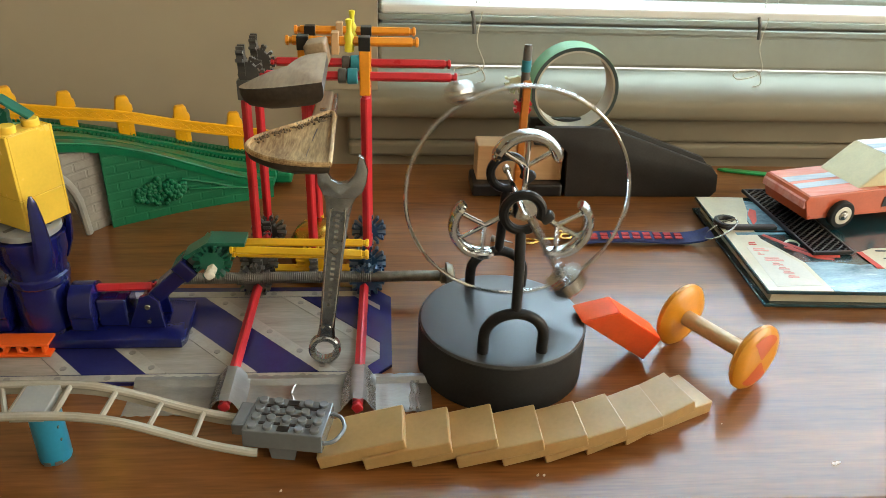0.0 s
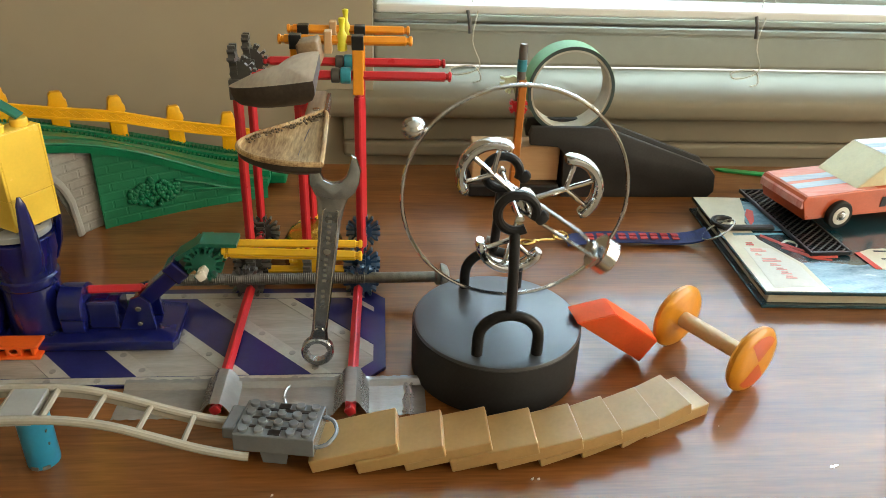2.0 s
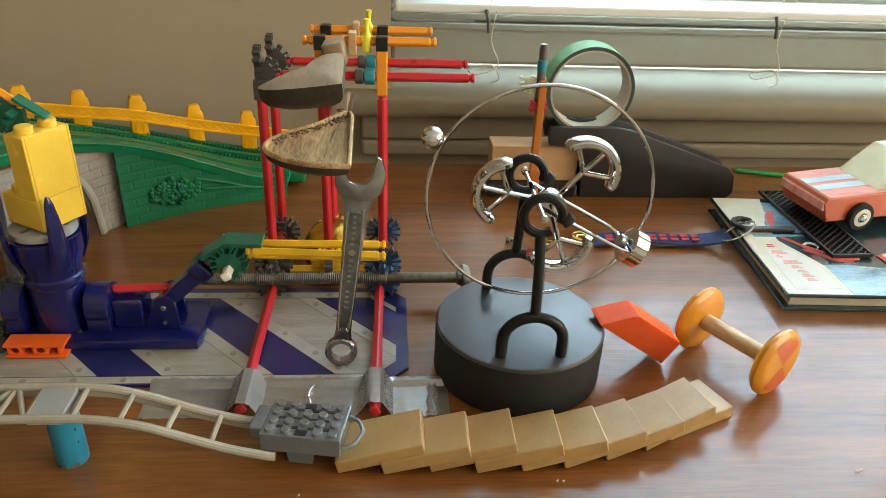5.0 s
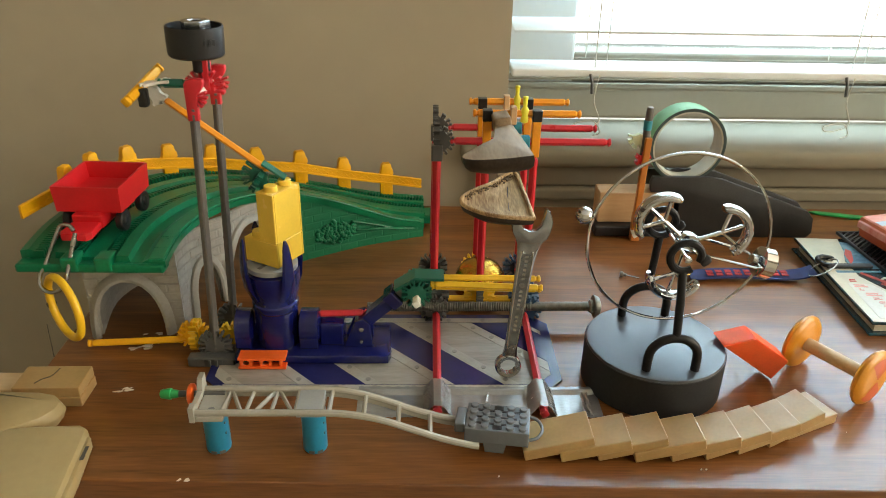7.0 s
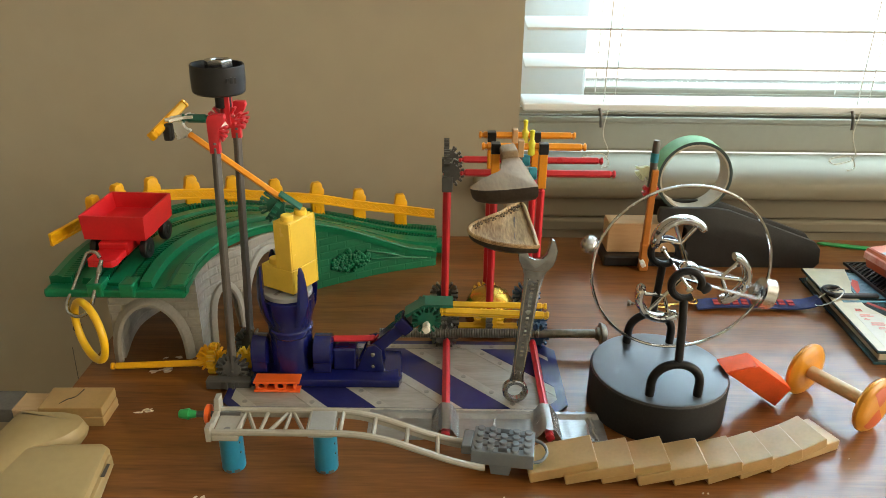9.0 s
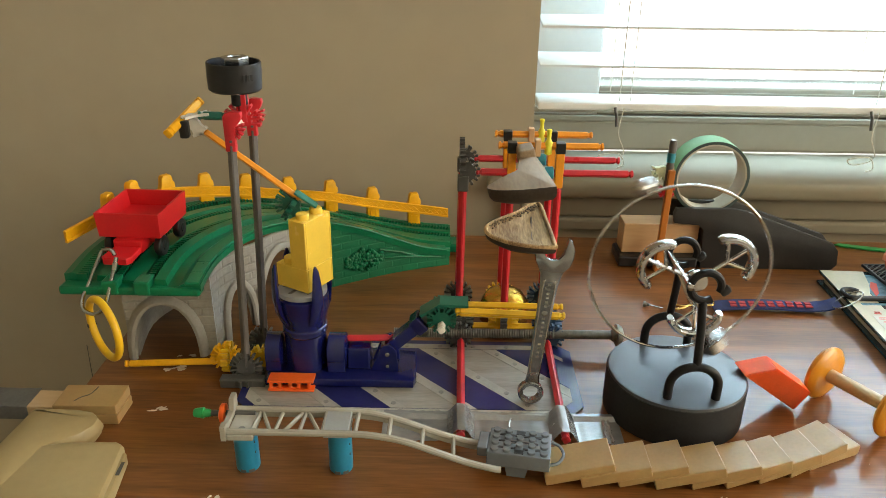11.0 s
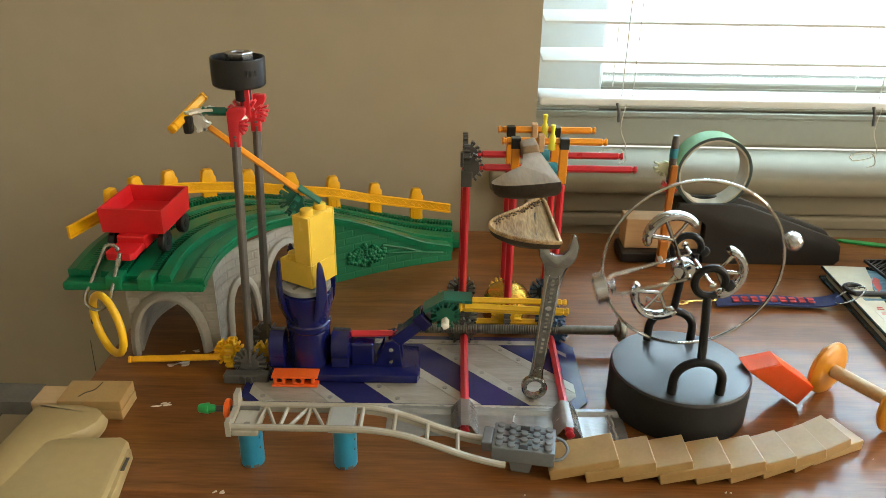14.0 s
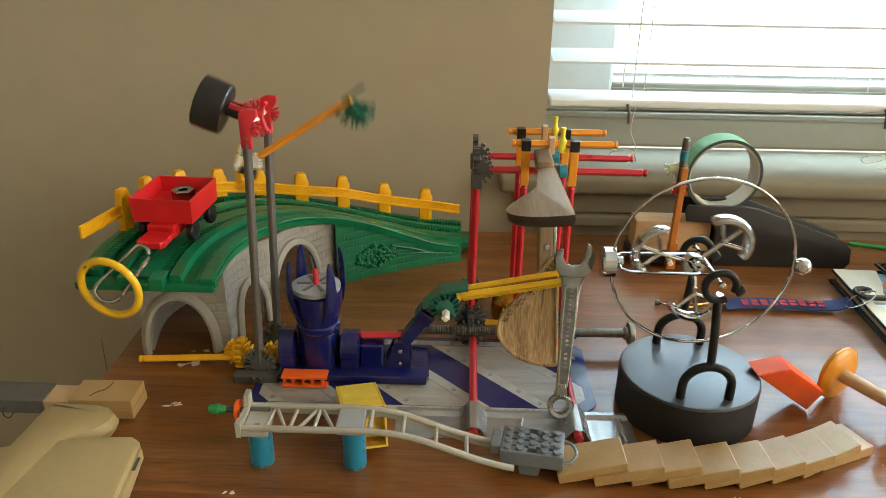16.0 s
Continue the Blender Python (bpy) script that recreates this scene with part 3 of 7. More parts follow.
# ---- red construction tower with the wooden scoops ----
def build_tower():
    t = thing("rod_tower", "toy construction tower of red rods with orange crossbars", "tower", (-0.05, 0.53, 0))
    front, back = 0.512, 0.562
    for y in (front, back):
        for x in (-0.089, -0.050, -0.012):
            part("post", rod((x, y, 0.018), (x + (0.001 if x < -0.08 else 0), y, 0.140), 0.0032), M_RED, t, smooth=True)
        z = 0.150 if y == front else 0.1455
        dz = z - 0.150
        part("axle", rod((-0.078, y, z), (0.047, y, z), 0.0031), M_RED, t, "red rod lying across the tower", True)
        part("crossbar", rod((-0.061, y + 0.002, 0.1715 + dz), (0.022, y + 0.002, 0.1715 + dz), 0.003), M_ORANGE, t, "orange rod across the top", True)
        for x in (-0.050, -0.012):
            up = part("upright", box((x - 0.0034, y - 0.0034, 0.138), (x + 0.0034, y + 0.0034, 0.168 + dz), 0.0008), M_ORANGE, t, "orange upright piece")
            part("clip", box((x - 0.0037, y - 0.0038, 0.1665 + dz), (x + 0.0037, y + 0.0038, 0.1752 + dz), 0.0006), M_BLACK, up, "black clip")
        part("spacer", cyl((-0.029, y, z), (-0.0235, y, z), 0.0048, 16), M_KGREY, t, "", True)
        part("spacer", cyl((-0.0232, y, z), (-0.0165, y, z), 0.0052, 16), M_TEAL, t, "teal spacer ring", True)
        part("clip_block", box((-0.0325, y - 0.003, 0.164 + dz), (-0.0277, y + 0.005, 0.1775 + dz), 0.0007), M_PINE, t, "tan clip block")
        part("peg", lathe([(0.002, 0), (0.0030, 0.0005), (0.0030, 0.010), (0.0016, 0.0125), (0.0017, 0.017), (0.0021, 0.0182), (0.0021, 0.020), (0.0008, 0.0205)], (-0.0215, y + 0.001, 0.165 + dz), (0, 0, 1), 14), M_LEMON, t, "lemon yellow bottle-shaped peg", True)
        side = Matrix.Translation((-0.087, y, z)) @ XZ
        part("connector", snowflake(side, [-90, -45, 0, 45, 80], r=0.0115, t=0.004), M_KGREY, t, "dark grey connector")
        part("connector", snowflake(Matrix.Translation((-0.0885, y, 0.159 + dz)) @ Matrix.Rotation(radians(90), 4, "Y"), [0, 60, 180, 240], r=0.0085, t=0.0045), M_KGREY, t)
        part("sleeve", box((-0.0925, y - 0.0036, 0.134), (-0.0835, y + 0.0036, 0.147), 0.001), M_KGREY, t)
    # base
    for x, m in ((-0.089, M_KGREY), (-0.050, M_YELLOW), (-0.012, M_KBLUE)):
        for y in (front, back):
            part("base_connector", snowflake(Matrix.Translation((x, y, 0.0145)) @ XZ, EIGHT, r=0.0125), m, t)
            part("base_connector", snowflake(Matrix.Translation((x, y, 0.0145)) @ Matrix.Rotation(radians(90), 4, "Y") @ pose(0, 0, 0, 0, 0, 22), EIGHT, r=0.0118), M_KGREY if m is M_YELLOW else m, t)
    for x in (-0.089, -0.012):
        part("base_connector", snowflake(Matrix.Translation((x, 0.500, 0.0115)), EIGHT, r=0.0115), M_KBLUE if x > -0.05 else M_BLACK, t)
        part("stretcher", rod((x, front + 0.006, 0.0145), (x, back - 0.006, 0.0145)), M_RED, t, "", True)
    part("stretcher", rod((-0.084, front, 0.0095), (-0.018, front, 0.0095)), M_YELLOW, t, "yellow rod along the base", True)
    part("stretcher", rod((-0.066, front - 0.007, 0.006), (-0.030, front - 0.007, 0.006), 0.0028), M_YELLOW, t, "", True)


build_tower()
gold = solid("gold_dome", lathe([(0.019, 0), (0.0218, 0.004), (0.0222, 0.013), (0.0208, 0.022), (0.0163, 0.029), (0.009, 0.033), (0.001, 0.034)], (-0.048, 0.5365, 0.0), (0, 0, 1), 28), M_GOLD, "shiny gold foil dome inside the tower base", "ornament", smooth=True)
bm = bmesh.new()
lathe([(0.0036, 0), (0.004, 0.0004)] + [(r, 0.0006 + 0.0014 * k + d) for k in range(96) for r, d in ((0.0042, 0), (0.0035, 0.0007))] + [(0.0036, 0.1355), (0.0038, 0.136), (0.0038, 0.182), (0.0055, 0.1835), (0.0055, 0.186), (0.0094, 0.1865), (0.0094, 0.188), (0.0078, 0.191), (0.004, 0.1925)], (-0.1435, 0.4865, 0.0160), (1, 0.012, 0.0), 18, bm)
solid("carriage_bolt", bm, M_IRON, "long dull carriage bolt resting on the rods", "bolt", smooth=True)
for x in (-0.089, -0.012):
    solid("bolt_cradle", snowflake(Matrix.Translation((x, 0.4895, 0.0125)) @ Matrix.Rotation(radians(90), 4, "X"), [20, 70, 110, 160, 200, 250, 290, 340], r=0.0112), M_KBLUE if x > -0.05 else M_KGREY, "spiky plastic connector carrying the bolt", "connector", group="bolt cradles")


def scoop(outline, z_top, thick, sag, bulge, shell=False):
    """Half a carved scoop: a closed shell over an outline, hollow or domed above, rounded below."""
    bm = bmesh.new()
    cx, cy = sum(p[0] for p in outline) / len(outline), sum(p[1] for p in outline) / len(outline)
    fine = [Vector((p.x, p.y, 0)) for p in smooth_line([(*p, 0) for p in outline] + [(*outline[0], 0)], 4)][:-1]
    rings = []
    for r, zt in ((0.06, sag), (0.4, sag * 0.85), (0.7, sag * 0.5), (0.9, sag * 0.15), (1.0, 0.0)):
        rings.append([(cx + (p.x - cx) * r, cy + (p.y - cy) * r, z_top + zt) for p in fine])
    for r, zt in ((1.0, -thick * 0.35), (0.97, -thick * 0.7), (0.88, -thick), (0.6, -thick - bulge), (0.06, -thick - bulge)):
        rings.append([(cx + (p.x - cx) * r, cy + (p.y - cy) * r, z_top + zt) for p in fine])
    rings = rings[4:] if shell else rings[:5]
    vs = [[bm.verts.new(p) for p in ring] for ring in rings]
    n = len(fine)
    for a, b in zip(vs, vs[1:]):
        for i in range(n):
            bm.faces.new((a[i], a[(i + 1) % n], b[(i + 1) % n], b[i]))
    bm.faces.new(vs[-1][::-1] if shell else vs[0])
    return bm


def build_scoops():
    up = thing("upper_wooden_scoop", "half a grey-brown carved wooden scoop hung from the red rods", "scoop", (-0.039, 0.505, 0.160))
    edge = [(-0.0285, 0.3975), (-0.042, 0.3990), (-0.056, 0.4025), (-0.0665, 0.4080), (-0.0720, 0.4150), (-0.0715, 0.4230), (-0.066, 0.4310), (-0.0575, 0.4400), (-0.050, 0.4520), (-0.0455, 0.468), (-0.0445, 0.490), (-0.036, 0.494), (-0.0325, 0.488), (-0.0305, 0.45)]
    part("blade", scoop(edge, 0.1685, 0.010, 0.003, 0.004), M_GREYWOOD, up, "pale weathered top face", True)
    part("shell", scoop(edge, 0.1685, 0.010, 0.003, 0.004, True), M_SCOOPSHADE, up, "rounded underside with its shade painted in", True)
    part("neck", box((-0.0455, 0.486, 0.160), (-0.0325, 0.516, 0.1745), 0.0018, seg=3), M_GREYWOOD, up, "squared wooden neck", True)
    low = thing("lower_wooden_scoop", "half a hollow wooden scoop with dark charred rim", "scoop", (-0.037, 0.479, 0.137))
    edge = [(-0.0275, 0.395), (-0.042, 0.396), (-0.057, 0.401), (-0.069, 0.411), (-0.0735, 0.422), (-0.070, 0.434), (-0.060, 0.446), (-0.048, 0.458), (-0.040, 0.470), (-0.0305, 0.477), (-0.0285, 0.44)]
    part("bowl", scoop(edge, 0.1365, 0.006, -0.0035, 0.005), M_OAK, low, "grained hollow bowl", True)
    part("shell", scoop(edge, 0.1365, 0.006, -0.0035, 0.005, True), M_SCOOPSHADE, low, "rounded underside with its shade painted in", True)
    rim = smooth_line([(*p, 0.1365) for p in edge[5:10]], 6)
    bm = bmesh.new()
    rnd = random.Random(3)
    for p in rim:
        for _ in range(5):
            c = p + Vector((rnd.uniform(-0.001, 0.004), rnd.uniform(-0.005, 0.001), rnd.uniform(-0.0005, 0.001)))
            bmesh.ops.create_icosphere(bm, subdivisions=1, radius=rnd.uniform(0.0004, 0.0010), matrix=Matrix.Translation(c))
    part("rim", tube(smooth_line([(x * 0.985 - 0.0006, y + 0.0008, 0.1368) for x, y in edge] + [(edge[0][0] * 0.985 - 0.0006, edge[0][1] + 0.0008, 0.1368)], 5), 0.0015, 8), M_OAK, low, "rounded carved rim", True)
    part("charred_rim", bm, M_BARK, low, "rough dark bark rim")
    part("dark_streak", tube(smooth_line([(-0.0405, 0.400, 0.1342), (-0.0415, 0.415, 0.1333), (-0.0405, 0.435, 0.1332), (-0.0385, 0.455, 0.1345)], 5), 0.0008, 6, flat=0.25), M_STREAK, low, "dark blue-grey grain streak")
    part("arm", box((-0.0435, 0.466, 0.1285), (-0.0325, 0.528, 0.1355), 0.0015), M_GREYWOOD, low, "flat wooden arm")
    part("edge_strip", box((-0.0325, 0.470, 0.1280), (-0.0300, 0.524, 0.1350), 0.0005), M_STEEL, low, "thin metal edge strip")
    part("screw", cyl((-0.037, 0.487, 0.1354), (-0.037, 0.487, 0.1364), 0.0022, 12), M_STEEL, low)
    return up, low


UPPER, LOWER = build_scoops()


def build_wrench():
    w = thing("combination_wrench", "worn steel combination wrench standing upright as a prop", "wrench")
    bm = bmesh.new()
    n = 24
    rings = []
    for r, y in ((0.0058, -0.0032), (0.0080, -0.0036), (0.0089, -0.0024), (0.0089, 0.0024), (0.0080, 0.0036), (0.0058, 0.0032)):
        rings.append([bm.verts.new(((r if r > 0.006 else r * (1.0 if i % 2 else 0.9)) * math.cos(2 * math.pi * i / n), y, r * math.sin(2 * math.pi * i / n))) for i in range(n)])
    for a, b in zip(rings, rings[1:] + rings[:1]):
        for i in range(n):
            bm.faces.new((a[i], a[(i + 1) % n], b[(i + 1) % n], b[i]))
    part("ring_end", bm, M_STEEL, w, "polished twelve-point ring end", True)
    bm = bmesh.new()
    prev = None
    for z, hw, hy in ((0.0078, 0.0050, 0.0026), (0.014, 0.0042, 0.0024), (0.022, 0.0042, 0.0022), (0.055, 0.0049, 0.0023), (0.085, 0.0058, 0.0024), (0.096, 0.0070, 0.0026), (0.103, 0.0095, 0.0029)):
        ring = [bm.verts.new((sx * hw * (0.72 if abs(sy) == 1 else 1), sy * hy, z)) for sx, sy in ((-1, -1), (-0.7, -1.001), (0.7, -1.001), (1, -1), (1, 1), (0.7, 1.001), (-0.7, 1.001), (-1, 1))]
        for k, (sx, sy) in enumerate(((-1, -0.5), (-0.72, -1), (0.72, -1), (1, -0.5), (1, 0.5), (0.72, 1), (-0.72, 1), (-1, 0.5))):
            ring[k].co = (sx * hw, sy * hy, z)
        if prev:
            for i in range(8):
                bm.faces.new((prev[i], prev[(i + 1) % 8], ring[(i + 1) % 8], ring[i]))
        else:
            bm.faces.new(ring[::-1])
        prev = ring
    bm.faces.new(prev)
    part("shank", bm, M_TOOL, w, "", True)
    panel = [(-0.0022, 0.018), (0.0022, 0.018), (0.0030, 0.022), (0.0037, 0.085), (0.0030, 0.091), (-0.0030, 0.091), (-0.0037, 0.085), (-0.0030, 0.022)]
    # panel in a darker, rougher steel than the shank
    part("recessed_panel", prism(panel, 0.0021, 0.00255, XZ), M_TOOLDK, w, "dull recessed panel")
    for side in (-1, 1):
        part("panel_ridge", tube(smooth_line([(side * 0.0012, -0.0026, 0.0165), (side * 0.0032, -0.0026, 0.021), (side * 0.0040, -0.0026, 0.085), (side * 0.0028, -0.0027, 0.092)], 5), 0.0005, 6), M_STEEL, w, "polished ridge", True)
    part("oval_boss", lathe([(0.0022, 0), (0.0022, 0.0003), (0.0016, 0.0005)], (0, -0.0025, 0.066), (0, -1, 0), 16), M_TOOL, w)
    jaw = [(-0.0085, 0.100), (-0.0118, 0.106), (-0.0126, 0.112), (-0.0112, 0.1185), (-0.0072, 0.1195), (-0.0072, 0.114), (-0.005, 0.1095), (-0.001, 0.108), (0.0035, 0.1092), (0.0064, 0.1135), (0.0071, 0.119), (0.0078, 0.1255), (0.0102, 0.1242), (0.0132, 0.117), (0.0130, 0.110), (0.0115, 0.104), (0.0080, 0.0995), (0, 0.0985)]
    part("open_jaw", prism(jaw, -0.0031, 0.0031, XZ, None, 0.0008), M_TOOL, w, "open jaw end", True)
    spots = [(-0.0010, 0.030 + 0.0034 * k, 0.0020, 0.0018) for k in range(18) if k not in (4, 10, 11)]
    m = Matrix.Translation((0, -0.0025, 0)) @ XZ
    part("stamped_bars", bars(spots, 0.0003, m), M_TOOL, w, "raised stamped marks")
    for ob in w.children:
        for v in ob.data.vertices:
            v.co = (v.co.x * 1.08, v.co.y, v.co.z * 0.955 if v.co.z > 0.012 else v.co.z)
    return w


def upright(foot, top):
    z = (Vector(top) - Vector(foot)).normalized()
    x = Vector((0, 1, 0)).cross(z).normalized()
    y = z.cross(x)
    m = Matrix((x, y, z)).transposed().to_4x4()
    return Matrix.Translation(foot) @ m


WRENCH = build_wrench()
WR_A, WR_B = upright((-0.0358, 0.410, 0.0125), (-0.0230, 0.4285, 0.122)), upright((-0.025, 0.3905, 0.0125), (-0.0195, 0.4255, 0.1195))


# ---- blue launcher with its lever and the toy bricks ----
def build_launcher():
    b = thing("toy_launcher", "glossy navy blue plastic launcher with four upright claws", "launcher", (-0.205, 0.447, 0))
    c = (-0.209, 0.447)
    part("base", prism([(-0.238, 0.424), (-0.124, 0.424), (-0.122, 0.430), (-0.124, 0.468), (-0.15, 0.472), (-0.238, 0.472)], 0.0029, 0.0105, None, None, 0.002), M_BLUE, b, "", True)
    part("column", lathe([(0.0165, 0.0106), (0.0168, 0.012), (0.0160, 0.040), (0.0165, 0.0405), (0.0172, 0.042), (0.0172, 0.046), (0.0160, 0.047), (0.0175, 0.055), (0.0195, 0.062), (0.0197, 0.072), (0.018, 0.073)], (*c, 0), (0, 0, 1), 32), M_BLUE, b, "", True)
    for x0, x1, r in ((-0.240, -0.226, 0.0135), (-0.192, -0.176, 0.0135)):
        part("side_boss", lathe([(r * 0.7, 0), (r, 0.0015), (r, x1 - x0 - 0.0015), (r * 0.7, x1 - x0)], (x0, 0.445, 0.0245), (1, 0, 0), 28), M_BLUE, b, "", True)
        part("boss_block", box((x0 + 0.001, 0.4325, 0.0107), (x1 - 0.001, 0.4575, 0.0245), 0.001), M_BLUE, b)
    for a in (40, 130, 220, 310):
        ca, sa = math.cos(radians(a)), math.sin(radians(a))
        bm = bmesh.new()
        prev = None
        for r, z, w, d in ((0.0165, 0.052, 0.0055, 0.002), (0.0205, 0.062, 0.0058, 0.0022), (0.0225, 0.075, 0.0050, 0.0021), (0.0225, 0.088, 0.0038, 0.0018), (0.0218, 0.098, 0.0026, 0.0014), (0.0212, 0.1025, 0.0010, 0.0008)):
            ring = []
            for k in range(8):
                u, v = w * math.cos(k * math.pi / 4), d * math.sin(k * math.pi / 4)
                ring.append(bm.verts.new((c[0] + (r + v) * ca - u * sa, c[1] + (r + v) * sa + u * ca, z)))
            if prev:
                for k in range(8):
                    bm.faces.new((prev[k], prev[(k + 1) % 8], ring[(k + 1) % 8], ring[k]))
            else:
                bm.faces.new(ring)
            prev = ring
        bm.faces.new(prev)
        part("claw", bm, M_BLUE, b, "", True)
    disc = part("turntable", lathe([(0.0165, 0), (0.0185, 0.0006), (0.0185, 0.004), (0.0175, 0.0046)], (*c, 0.0735), (0, 0, 1), 32), M_MGREY, b, "grey ribbed disc", True)
    for k in range(6):
        part("disc_rib", box((0.004, -0.0012, 0), (0.0145, 0.0012, 0.0006), 0, Matrix.Translation((*c, 0.0780)) @ pose(0, 0, 0, 0, 0, 60 * k)), M_RODGREY, disc)
    pin = part("plunger_pin", lathe([(0.0018, 0), (0.0024, 0.0004), (0.0022, 0.014), (0.0015, 0.0158), (0.0004, 0.016)], (*c, 0.062), (0, 0, 1), 14), M_RED, b, "red plunger pin", True)
    part("plunger_rod", rod((-0.180, 0.446, 0.034), (-0.140, 0.448, 0.034), 0.003), M_RED, b, "red push rod", True)
    part("cradle", box((-0.176, 0.437, 0.0107), (-0.158, 0.457, 0.030), 0.0015), M_BLUE, b)
    part("guide", box((-0.172, 0.441, 0.0302), (-0.1645, 0.453, 0.0306), 0), M_BLUE, b)
    for y in (0.4375, 0.4545):
        part("bracket", prism([(-0.158, 0.0107), (-0.136, 0.0107), (-0.138, 0.030), (-0.143, 0.0345), (-0.149, 0.0325)], -0.0015, 0.0015, Matrix.Translation((0, y, 0)) @ XZ, None, 0.0004), M_BLUE, b)
    part("pivot_pin", cyl((-0.1445, 0.4345, 0.0265), (-0.1445, 0.4585, 0.0265), 0.0018, 12), M_STEEL, b, "small steel hinge pin", True)
    part("small_screw", cyl((-0.1445, 0.4335, 0.0165), (-0.1445, 0.4365, 0.0165), 0.0014, 10), M_STEEL, b)
    return b, pin


LAUNCHER, PIN = build_launcher()


def build_lever():
    l = thing("launch_lever", "hinged lever of navy arm, green connectors and yellow rods", "lever", (-0.1445, 0.446, 0.0265))
    d = Vector((0.031, 0, 0.028)).normalized()
    m = Matrix.Translation((-0.1445, 0.446, 0.0265)) @ Matrix.Rotation(-math.atan2(d.z, d.x), 4, "Y")
    part("arm", box((-0.004, -0.0062, -0.0045), (0.036, 0.0062, 0.0052), 0.0012, m), M_BLUE, l)
    part("socket", box((0.028, -0.0078, -0.006), (0.0375, 0.0078, 0.0075), 0.0012, m), M_BLUE, l)
    part("link", box((0.0376, -0.004, -0.003), (0.049, 0.004, 0.004), 0.001, m), M_RODGREY, l)
    part("green_top", prism([(-0.118, 0.0578), (-0.104, 0.0672), (-0.083, 0.0667), (-0.083, 0.0690), (-0.1045, 0.0695), (-0.120, 0.0595)], -0.0075, 0.0075, Matrix.Translation((0, 0.4455, 0)) @ XZ), M_KGREEN, l, "bent green top plate")
    for y in (0.4395, 0.4545):
        part("green_connector", snowflake(Matrix.Translation((-0.103, y, 0.0565)) @ XZ, [0, 45, 90, 135, 180, 225, 270, 315], r=0.0105), M_KGREEN, l)
    part("axle", rod((-0.103, 0.427, 0.0530), (-0.103, 0.463, 0.0530), 0.003), M_WHITE, l, "cream white axle stub", True)
    for y, z in ((0.4425, 0.0625), (0.4515, 0.0628), (0.4470, 0.0575)):
        part("yellow_rod", rod((-0.093, y, z), (-0.0095, 0.447 + (y - 0.447) * 1.5, z - 0.002), 0.0028), M_YELLOW, l, "", True)
    return l


LEVER = build_lever()


def build_bricks():
    t = thing("stacked_toy_bricks", "two glossy yellow toy bricks stacked with round studs", "toy brick")
    s = 0.0148

    def shell(x0, x1, y0, y1, z0, z1):
        bm = bmesh.new()
        for lo, hi in (((x0, y0, z0), (x0 + 0.0016, y1, z1)), ((x1 - 0.0016, y0, z0), (x1, y1, z1)), ((x0 + 0.0016, y0, z0), (x1 - 0.0016, y0 + 0.0016, z1)), ((x0 + 0.0016, y1 - 0.0016, z0), (x1 - 0.0016, y1, z1)), ((x0 + 0.0016, y0 + 0.0016, z1 - 0.0016), (x1 - 0.0016, y1 - 0.0016, z1))):
            box(lo, hi, 0.00035, None, bm, 1)
        return bm

    low = part("lower_brick", shell(-s, s, -s, s, 0, 0.0186), M_BLOCKY, t, "hollow square yellow brick")
    part("inner_tube", lathe([(0.0064, 0.001), (0.0066, 0.0015), (0.0066, 0.0172), (0.006, 0.0174)], (0, 0, 0), (0, 0, 1), 18), M_BLOCKY, low, "", True)
    for x in (-s / 2, s / 2):
        part("stud", lathe([(0.0047, 0), (0.0047, 0.0036), (0.0042, 0.0042)], (x, s / 2, 0.0185), (0, 0, 1), 18), M_BLOCKY, low, "", True)
    up = part("upper_brick", shell(-s, s, -s, 0, 0.0188, 0.0560), M_BLOCKY, t, "tall narrow yellow brick")
    for x in (-s / 2, s / 2):
        part("stud", lathe([(0.0047, 0), (0.0047, 0.0036), (0.0042, 0.0042)], (x, -s / 2, 0.0559), (0, 0, 1), 18), M_BLOCKY, up, "", True)
    return t


BRICKS = build_bricks()
BRICK_REST = pose(-0.2070, 0.4520, 0.0797, 0, 0, 60)


# ---- chrome kinetic toy ----
RIDE = 0.0103   # from the pivot to the rotor's spindle
HUB = Vector((0.0722, 0.4140, 0.1142))


